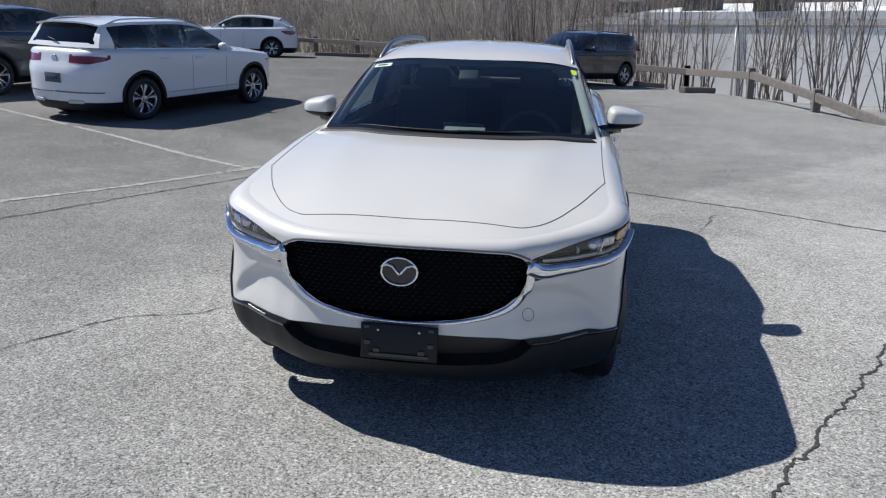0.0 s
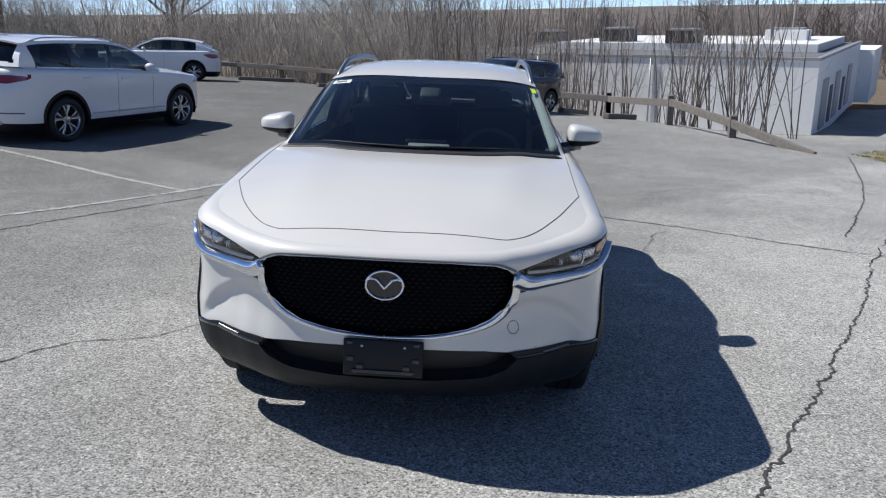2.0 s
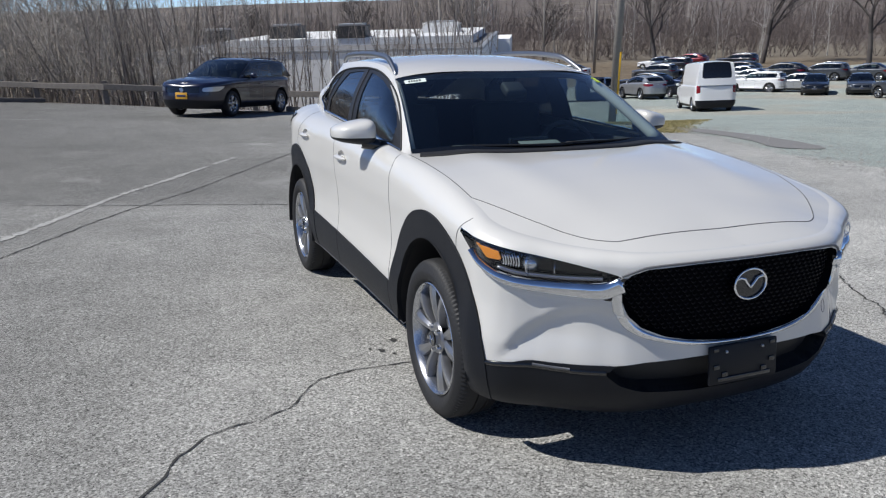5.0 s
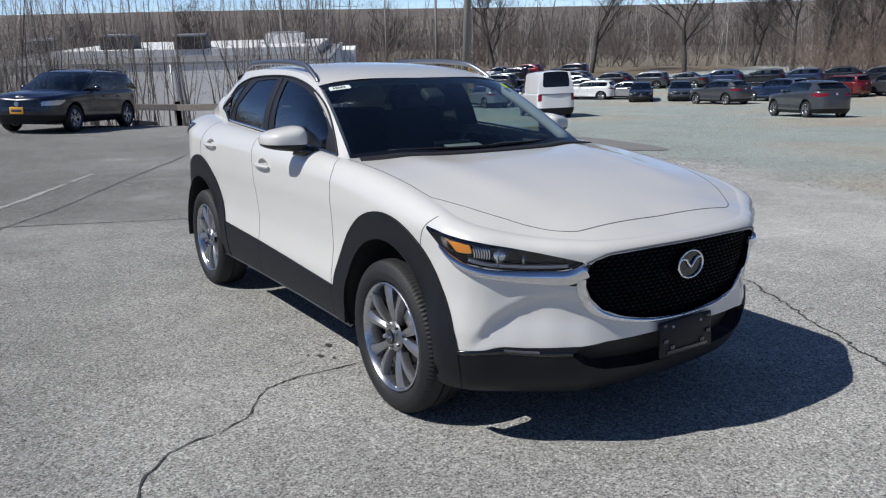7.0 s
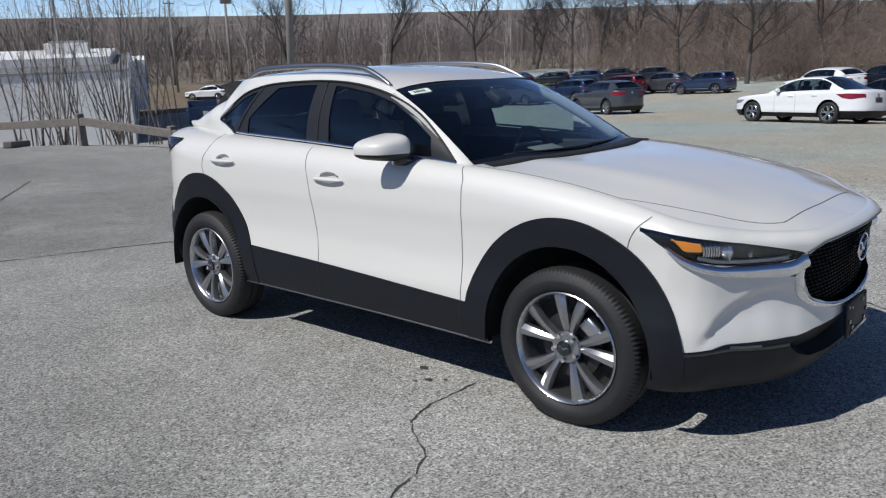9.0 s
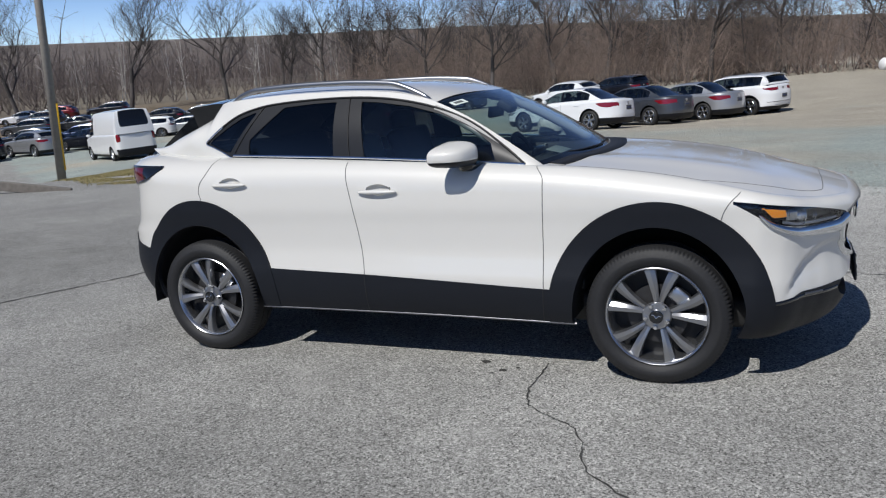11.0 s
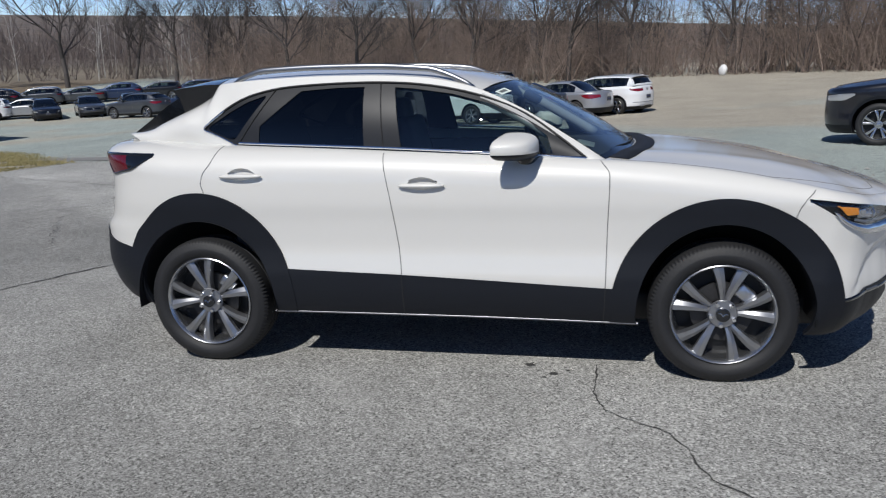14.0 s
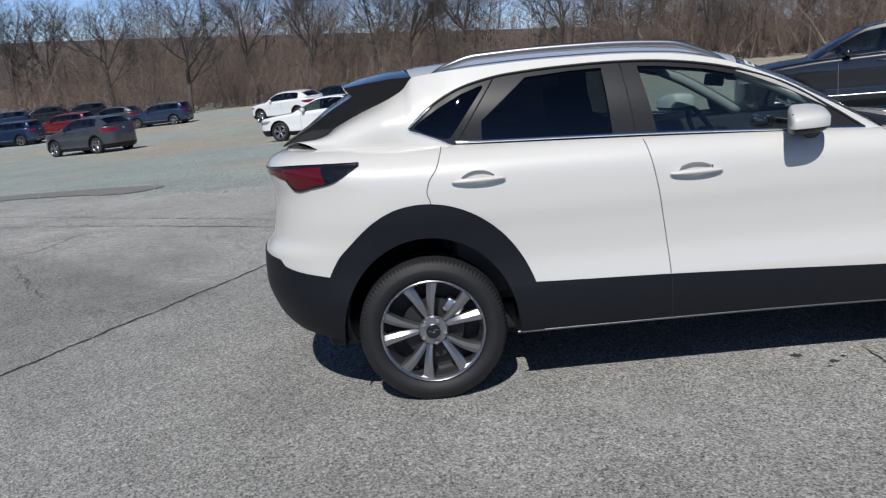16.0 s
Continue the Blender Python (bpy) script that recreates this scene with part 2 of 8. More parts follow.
def rise(x, y):
    """The ground's height over the lot's plane at (x, y), in the lot's axes."""
    r = math.hypot(x, y)
    s = min(1.0, 125 / max(r, 1e-6))
    qx, qy = x * s, y * s
    d = np.hypot(TPS_P[:, 0] - qx, TPS_P[:, 1] - qy)
    k = np.where(d > 0, d * d * np.log(d + 1e-12), 0)
    e = float(k @ TPS_W[:-3] + TPS_W[-3] + TPS_W[-2] * qx + TPS_W[-1] * qy)
    e *= float(smoothstep(4.5, 8.0, r))
    if r > 125:
        az = math.degrees(math.atan2(x, y))
        wz = e - plane_drop(qx, qy)
        far = -16 + 26 * float(smoothstep(900, 3600, r)) if -40 < az < 120 else 2 + 8 * float(smoothstep(900, 3600, r))
        far += 5 * math.sin(az * 0.11) * float(smoothstep(1500, 3600, r))
        wz += (far - wz) * float(smoothstep(125, 420, r))
        e = wz + plane_drop(x, y)
    return e


def spot(x, y, up=0.0):
    """The place in the world on the ground at (x, y) of the lot, up metres over it."""
    return LOT @ Vector((x, y, rise(x, y))) + Vector((0, 0, up))


def upright(x, y, yaw=0.0, up=0.0):
    """A level pose on the ground at (x, y) of the lot."""
    return Matrix.Translation(spot(x, y, up)) @ pose(0, 0, 0, 0, 0, yaw)


def on_lot(x, y, yaw=0.0, up=0.0):
    """A pose that leans with the ground at (x, y) of the lot."""
    h = 0.8
    dx, dy = (rise(x + h, y) - rise(x - h, y)) / (2 * h), (rise(x, y + h) - rise(x, y - h)) / (2 * h)
    n = Vector((-dx, -dy, 1)).normalized()
    q = Vector((0, 0, 1)).rotation_difference(n).to_matrix().to_4x4()
    return LOT @ Matrix.Translation((x, y, rise(x, y) + up)) @ q @ pose(0, 0, 0, 0, 0, yaw)


def ground_sheet():
    near = list(np.arange(-10, 14.01, 0.5))
    ax = near + [-10 - 1.2 * 1.16**k * k * 0.6 for k in range(1, 45)] + [14 + 1.2 * 1.16**k * k * 0.6 for k in range(1, 45)]
    ax = sorted(v for v in ax if abs(v) < 4200)
    bm = bmesh.new()
    grid = [[bm.verts.new(LOT @ Vector((x, y, rise(x, y)))) for x in ax] for y in ax]
    for a, b in zip(grid, grid[1:]):
        for i in range(len(ax) - 1):
            bm.faces.new((a[i], a[i + 1], b[i + 1], b[i]))
    return bm


# ---- the lot: worn asphalt, gravel beyond it, leaf litter behind the fence, far woods and fields ----
def ground_material():
    m, n, l, b = nodes_of("lot_surface")
    pos = n.new("ShaderNodeNewGeometry").outputs["Position"]
    sep = n.new("ShaderNodeSeparateXYZ")
    l.new(pos, sep.inputs[0])

    def noise_at(scale, detail=6, rough=0.6, seed=0.0):
        t = n.new("ShaderNodeTexNoise")
        t.noise_dimensions = "4D"
        t.inputs["W"].default_value = seed
        t.inputs["Scale"].default_value, t.inputs["Detail"].default_value, t.inputs["Roughness"].default_value = scale, detail, rough
        l.new(pos, t.inputs["Vector"])
        return t.outputs["Fac"]

    def ranged(v, a, b_, c, d):
        r = n.new("ShaderNodeMapRange")
        for k, x in zip(("From Min", "From Max", "To Min", "To Max"), (a, b_, c, d)):
            r.inputs[k].default_value = x
        l.new(v, r.inputs["Value"])
        return r.outputs["Result"]

    def calc(op, a, b_):
        q = n.new("ShaderNodeMath")
        q.operation = op
        for k, v in enumerate((a, b_)):
            if isinstance(v, (int, float)):
                q.inputs[k].default_value = v
            else:
                l.new(v, q.inputs[k])
        return q.outputs[0]

    def mix(f, a, b_, kind="MIX"):
        q = n.new("ShaderNodeMix")
        q.data_type, q.blend_type = "RGBA", kind
        if isinstance(f, (int, float)):
            q.inputs["Factor"].default_value = f
        else:
            l.new(f, q.inputs["Factor"])
        for k, v in (("A", a), ("B", b_)):
            if isinstance(v, tuple):
                q.inputs[k].default_value = (*v, 1)
            else:
                l.new(v, q.inputs[k])
        return q.outputs["Result"]

    def steps(v, stops):
        """A curve through stops, as a colour ramp: v runs over 0..1."""
        r = n.new("ShaderNodeValToRGB")
        for k, (p, c) in enumerate(stops):
            e = r.color_ramp.elements[k] if k < 2 else r.color_ramp.elements.new(p)
            e.position, e.color = p, (c, c, c, 1)
        l.new(v, r.inputs["Fac"])
        return r.outputs["Color"]

    # stone chips of the asphalt
    vor = n.new("ShaderNodeTexVoronoi")
    vor.inputs["Scale"].default_value = 118
    l.new(pos, vor.inputs["Vector"])
    chips = n.new("ShaderNodeSeparateColor")
    l.new(vor.outputs["Color"], chips.inputs[0])
    fine = noise_at(60, 8, 0.75)
    speck = n.new("ShaderNodeTexVoronoi")
    speck.inputs["Scale"].default_value = 240
    l.new(pos, speck.inputs["Vector"])
    specks = n.new("ShaderNodeSeparateColor")
    l.new(speck.outputs["Color"], specks.inputs[0])
    pale = ranged(chips.outputs[2], 0.80, 0.86, 0.0, 0.55)                # single pale stones
    stone = calc("ADD", calc("ADD", ranged(chips.outputs[0], 0, 1, 0.52, 1.30), pale), calc("ADD", ranged(specks.outputs[0], 0, 1, -0.42, 0.42), ranged(fine, 0.25, 0.75, -0.45, 0.45)))
    worn = calc("MULTIPLY", ranged(noise_at(0.35, 5, 0.6, 2.0), 0.3, 0.7, 0.78, 1.16), ranged(noise_at(2.2, 7, 0.7, 5.0), 0.25, 0.75, 0.80, 1.18))
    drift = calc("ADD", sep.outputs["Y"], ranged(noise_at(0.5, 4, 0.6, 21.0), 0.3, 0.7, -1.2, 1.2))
    older = calc("SUBTRACT", calc("ADD", sep.outputs["Y"], calc("MULTIPLY", sep.outputs["X"], 0.449)), calc("MULTIPLY", calc("MAXIMUM", calc("SUBTRACT", sep.outputs["X"], 1.6), 0.0), 1.6))
    worn = calc("MULTIPLY", worn, calc("MULTIPLY", calc("MULTIPLY", ranged(drift, -2.5, 2.5, 1.06, 0.94), ranged(sep.outputs["X"], -5.0, 5.0, 0.67, 1.28)), ranged(older, 3.62, 4.10, 1.0, 0.79)))   # paler towards +X and -Y; newer, darker tar past the seam
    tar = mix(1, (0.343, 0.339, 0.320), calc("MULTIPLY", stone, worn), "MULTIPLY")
    bleached = ranged(noise_at(1.1, 6, 0.65, 9.0), 0.60, 0.72, 0.0, 0.35)
    tar = mix(bleached, tar, (0.44, 0.43, 0.41))
    # gravel
    pebbles = calc("ADD", ranged(chips.outputs[1], 0, 1, 0.6, 1.35), ranged(noise_at(14, 8, 0.8, 3.0), 0.3, 0.7, -0.3, 0.3))
    tone = mix(ranged(calc("ADD", noise_at(0.10, 5, 0.6, 4.0), calc("ADD", ranged(sep.outputs["Y"], -2.0, 18.0, 0.06, -0.10), ranged(sep.outputs["X"], 7.0, 26.0, -0.10, 0.10))), 0.46, 0.62, 0, 1), (0.335, 0.375, 0.35), (0.395, 0.36, 0.295))
    gravel = mix(1, tone, calc("MULTIPLY", pebbles, ranged(noise_at(0.5, 6, 0.7, 8.0), 0.3, 0.7, 0.85, 1.15)), "MULTIPLY")
    litter = mix(ranged(noise_at(1.4, 8, 0.8, 6.0), 0.35, 0.65, 0, 1), (0.09, 0.07, 0.05), (0.24, 0.19, 0.13))
    woods = mix(ranged(noise_at(0.02, 9, 0.75, 1.0), 0.40, 0.62, 0, 1), (0.10, 0.088, 0.082), (0.19, 0.155, 0.13))
    woods = mix(1, woods, ranged(noise_at(0.16, 9, 0.8, 31.0), 0.32, 0.68, 0.55, 1.45), "MULTIPLY")
    woods = mix(ranged(noise_at(0.004, 4, 0.6, 7.0), 0.58, 0.66, 0, 0.6), woods, (0.26, 0.23, 0.17))
    # where each begins
    wob = ranged(noise_at(0.9, 6, 0.7, 12.0), 0.3, 0.7, -0.7, 0.7)
    edge_x = steps(ranged(sep.outputs["Y"], -40, 80, 0, 1), [(0.0, 0.15), (1.0, 0.95), (0.304, 0.305), (0.333, 0.331), (0.371, 0.350), (0.417, 0.375), (0.51, 0.43), (0.667, 0.60)])
    past = calc("SUBTRACT", calc("ADD", sep.outputs["X"], wob), calc("SUBTRACT", calc("MULTIPLY", edge_x, 80.0), 20.0))
    on_gravel = ranged(past, -0.15, 0.35, 0, 1)
    edge_y = steps(ranged(sep.outputs["X"], -45, 15, 0, 1), [(0.0, 0.40), (1.0, 0.98), (0.33, 0.49), (0.51, 0.565), (0.60, 0.515), (0.67, 0.455), (0.72, 0.405), (0.79, 0.390), (0.84, 0.345), (0.87, 0.26), (0.885, 0.90)])
    behind = calc("SUBTRACT", calc("ADD", sep.outputs["Y"], wob), calc("MULTIPLY", edge_y, 60.0))
    on_litter = ranged(behind, 0.0, 0.6, 0, 1)
    dist = n.new("ShaderNodeVectorMath")
    dist.operation = "LENGTH"
    l.new(pos, dist.inputs[0])
    on_woods = ranged(calc("ADD", dist.outputs["Value"], calc("MULTIPLY", wob, 6.0)), 98, 112, 0, 1)
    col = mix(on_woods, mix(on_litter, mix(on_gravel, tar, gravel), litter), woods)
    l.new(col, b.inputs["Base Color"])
    b.inputs["Roughness"].default_value, b.inputs["Specular IOR Level"].default_value = 0.92, 0.25
    u = n.new("ShaderNodeBump")
    u.inputs["Strength"].default_value, u.inputs["Distance"].default_value = 0.8, 0.006
    l.new(calc("ADD", chips.outputs[0], fine), u.inputs["Height"])
    l.new(u.outputs["Normal"], b.inputs["Normal"])
    return m


ground = part("ground", ground_sheet(), ground_material())
tagged(ground, "sunlit worn grey asphalt lot running into greenish gravel", "ground", kind="structure")
crack_tar = plain("crack_shadow", (0.05, 0.049, 0.047), 0.95, grain=0.4, size=30)
line_paint = plain("worn_line_paint", (0.36, 0.355, 0.34), 0.9, grain=0.9, size=22)


def strip(pts, width, up, ragged=0.0, step=0.06, seed=1, gaps=0.0):
    """A flat strip that lies on the ground along points of the lot."""
    rng = random.Random(seed)
    p = catmull(pts, max(6, int(sum(math.dist(a, b) for a, b in zip(pts, pts[1:])) / step)))
    if ragged:
        off = 0.0
        for i in range(1, len(p) - 1):
            off = off * 0.75 + rng.uniform(-1, 1) * ragged
            t = p[min(i + 1, len(p) - 1)] - p[i - 1]
            t = t / (np.linalg.norm(t) + 1e-9)
            p[i] = p[i] + np.array((-t[1], t[0])) * off
    bm, prev, skip = bmesh.new(), None, 0
    for i in range(len(p)):
        t = p[min(i + 1, len(p) - 1)] - p[max(i - 1, 0)]
        t = t / (np.linalg.norm(t) + 1e-9)
        w = width / 2 * (rng.uniform(0.35, 1.5) if ragged else rng.uniform(0.93, 1.03))
        if gaps and skip <= 0 and rng.random() < gaps:
            skip = rng.randint(2, 9)
        skip -= 1
        q = [Vector((p[i][0] - t[1] * w, p[i][1] + t[0] * w, 0)), Vector((p[i][0] + t[1] * w, p[i][1] - t[0] * w, 0))]
        ring = [bm.verts.new(LOT @ Vector((v.x, v.y, rise(v.x, v.y) + up))) for v in q]
        if prev and skip <= 0:
            bm.faces.new((prev[0], prev[1], ring[1], ring[0]))
        prev = ring
    bmesh.ops.recalc_face_normals(bm, faces=bm.faces)
    for f in bm.faces:
        if f.normal.z < 0:
            f.normal_flip()
    return bm


CRACKS = [([(1.30, -2.7), (1.48, -2.24), (1.69, -1.9), (2.07, -1.26), (2.47, -0.57), (3.09, 0.51), (3.6, 1.5), (4.89, 3.71), (6.2, 6.0), (7.6, 8.33)], 0.013, 0.016),
          ([(-2.35, -2.1), (-1.99, -1.44), (-1.78, -1.19), (-1.43, -1.05), (-1.26, -0.80), (-1.10, -0.74), (-0.70, -0.74)], 0.0085, 0.011),
          ([(-4.6, -0.25), (-4.06, 0.65), (-3.52, 1.72), (-2.82, 3.05), (-2.23, 4.21), (-1.42, 5.45), (-0.15, 7.45), (1.23, 9.65)], 0.020, 0.010),
          ([(-3.2, 5.2), (-1.2, 4.45), (0.06, 3.91), (1.02, 3.43), (2.34, 2.77), (3.4, 2.15), (4.6, 1.7)], 0.020, 0.010),
          ([(1.71, 1.63), (1.85, 2.1), (2.10, 2.60)], 0.008, 0.03), ([(2.09, 7.41), (3.1, 6.4), (4.03, 5.64), (4.7, 5.6)], 0.010, 0.04),
          ([(3.3, 5.51), (2.5, 5.0), (1.84, 4.49)], 0.009, 0.04), ([(4.13, 6.13), (4.91, 5.26)], 0.010, 0.03),
          ([(7.6, 11.2), (6.48, 8.28), (5.59, 6.07), (4.41, 3.66), (3.9, 2.7)], 0.016, 0.012)]
for k, (pts, w, r) in enumerate(CRACKS):
    tagged(part("crack", strip(pts, w, 0.004, r, 0.035, k + 3), crack_tar, smooth=False), "dark ragged crack in the asphalt", "crack", kind="structure")
for k, pts in enumerate(([(-8.9, 6.8), (-5.43, 4.89), (-3.07, 3.5)], [(-4.55, 1.2), (-3.87, 2.11), (-3.12, 3.4), (-2.17, 5.48), (-1.51, 6.52), (-0.52, 8.12)], [(-10.4, 12.3), (-6.6, 11.6)], [(1.6, 12.6), (3.6, 12.5)], [(-4.6, 15.8), (-3.6, 15.7)])):
    tagged(part("bay_line", strip(pts, 0.074, 0.005, 0.0025, 0.03, 40 + k, 0.007), line_paint, smooth=False), "faded white parking bay line", "marking", kind="structure")
bm = bmesh.new()                                             # a tongue of patched tar at the gravel's edge
tongue = catmull([(11.6, 12.6), (11.28, 10.33), (10.81, 8.72), (10.1, 6.87), (9.55, 6.15), (8.97, 6.62), (9.6, 7.9), (9.99, 8.88), (10.41, 10.42), (10.9, 12.3)], 60)
bm.faces.new([bm.verts.new(LOT @ Vector((x + 0.05 * noise.noise(Vector((x * 4, y * 4, 0))), y, rise(x, y) + 0.012))) for x, y in tongue])
bmesh.ops.triangulate(bm, faces=bm.faces)
tagged(part("tar_patch", bm, plain("patched_tar", (0.20, 0.195, 0.19), 0.9, grain=0.35, size=45, bump=0.5), smooth=False), "smooth darker tar patch at the gravel's edge", "patch", kind="structure")
# dark drips by the wheel and a fleck of sunlight painted as a pale patch
for k, (x, y, r) in enumerate(((-0.85, -0.53, 0.016), (-0.80, -0.60, 0.010), (-0.90, -0.49, 0.009), (-0.74, -0.40, 0.02))):
    bm = bmesh.new()
    rng = random.Random(k)
    ring = [(x + r * rng.uniform(0.6, 1.3) * math.cos(a), y + 1.4 * r * rng.uniform(0.6, 1.3) * math.sin(a)) for a in (2 * math.pi * j / 12 for j in range(12))]
    bm.faces.new([bm.verts.new(LOT @ Vector((u, v, 0.004))) for u, v in ring])
    tagged(part("drip_stain", bm, crack_tar, smooth=False), "dark drip stain on the asphalt", "stain", kind="structure")
# pale colour stands in for sunlight falling inside the car's shadow
bm = bmesh.new()
bm.faces.new([bm.verts.new(LOT @ Vector((1.55 + 0.10 * math.cos(a), 0.56 + 0.022 * math.sin(a), 0.004))) for a in (2 * math.pi * j / 10 for j in range(10))])
tagged(part("sun_fleck", bm, plain("painted_sunlight", (0.5, 0.5, 0.48), 0.8), smooth=False), "fleck of sunlight painted pale on the asphalt", "stain", kind="structure")


def loose_stones():
    """Stones along the gravel's edge."""
    rng = random.Random(7)
    bm = bmesh.new()
    for _ in range(3200):
        y = rng.uniform(-5, 13)
        x = float(np.interp(y, [-5, -3.5, 0, 4.5, 10, 13], [3.7, 4.5, 6.5, 8, 10, 11.4])) + abs(rng.gauss(0, 1.6)) - 0.3
        s = rng.uniform(0.008, 0.028) * (1 if rng.random() < 0.95 else 1.7)
        c = LOT @ Vector((x, y, rise(x, y) + s * 0.2))
        v = [bm.verts.new(c + Vector((dx * s * rng.uniform(0.6, 1.2), dy * s * rng.uniform(0.6, 1.2), dz * s * 0.5))) for dx, dy, dz in ((1, 0, 0), (0, 1, 0), (-1, 0, 0), (0, -1, 0), (0, 0, 1))]
        for k in range(4):
            bm.faces.new((v[k], v[(k + 1) % 4], v[4]))
    return bm


tagged(part("gravel_stones", loose_stones(), plain("gravel_stone", (0.27, 0.27, 0.25), 0.9, grain=0.5, size=6), smooth=False), "loose grey stones along the edge of the gravel", "gravel", kind="stuff")


def verge():
    """A rough grass strip between the drive and the gravel."""
    rng = random.Random(11)
    verts, faces = [], []
    for _ in range(24000):
        t = 0.13 + 0.87 * rng.random() ** 1.4
        cx, cy = 7.2 + 8.6 * t, 9.6 + 11.5 * t
        x, y = cx + rng.uniform(-0.2, 1) * (1.6 + 2.2 * t), cy + rng.uniform(-0.6, 0.9)
        if noise.noise(Vector((x * 0.8, y * 0.8, 3))) < -0.42 + 0.35 * abs(y - cy - 0.15):
            continue
        h, a = rng.uniform(0.015, 0.05), rng.uniform(0, 6.28)
        p = LOT @ Vector((x, y, rise(x, y)))
        d = Vector((math.cos(a), math.sin(a), 0))
        k = len(verts)
        verts += [tuple(p + d * 0.012), tuple(p - d * 0.012), tuple(p + Vector((rng.uniform(-0.06, 0.06), rng.uniform(-0.06, 0.06), h)))]
        faces.append((k, k + 1, k + 2))
    me = bpy.data.meshes.new("grass")
    me.from_pydata(verts, [], faces)
    m, n, l, b = nodes_of("dry_grass")
    isl, ramp = n.new("ShaderNodeNewGeometry"), n.new("ShaderNodeValToRGB")
    ramp.color_ramp.elements[0].color, ramp.color_ramp.elements[1].color = (0.13, 0.13, 0.04, 1), (0.40, 0.32, 0.16, 1)
    l.new(isl.outputs["Random Per Island"], ramp.inputs["Fac"])
    l.new(ramp.outputs["Color"], b.inputs["Base Color"])
    b.inputs["Roughness"].default_value = 0.9
    me.materials.append(m)
    return tagged(new("grass", me), "short dry green and straw grass verge", "grass", kind="stuff")


verge()

# ---- cars: a body is a belt that wraps round the sides and ends, with a bonnet, a cabin and a roof over it ----
# Its own axes: x across (the right half has x positive and is mirrored), y to the rear, z up.
from mathutils.bvhtree import BVHTree


def _corner(nx, ny, w, l, push=None):
    """A quarter of the plan from the flank to the end's middle; push (degrees, factor) makes the corner fuller or flatter by the bearing."""
    phi = np.linspace(0, math.pi / 2, 1500)
    x, y = np.cos(phi).clip(0) ** (2 / nx), np.sin(phi) ** (2 / ny)
    s = np.r_[0, np.cumsum(np.hypot(np.diff(x * w), np.diff(y * l)))]
    if push:
        f = curve1(*push)
        k = np.array([f(v) for v in np.degrees(np.arctan2(y, x))])
        x, y = np.minimum(x * k, 1.0), y * k
    return s, x, y


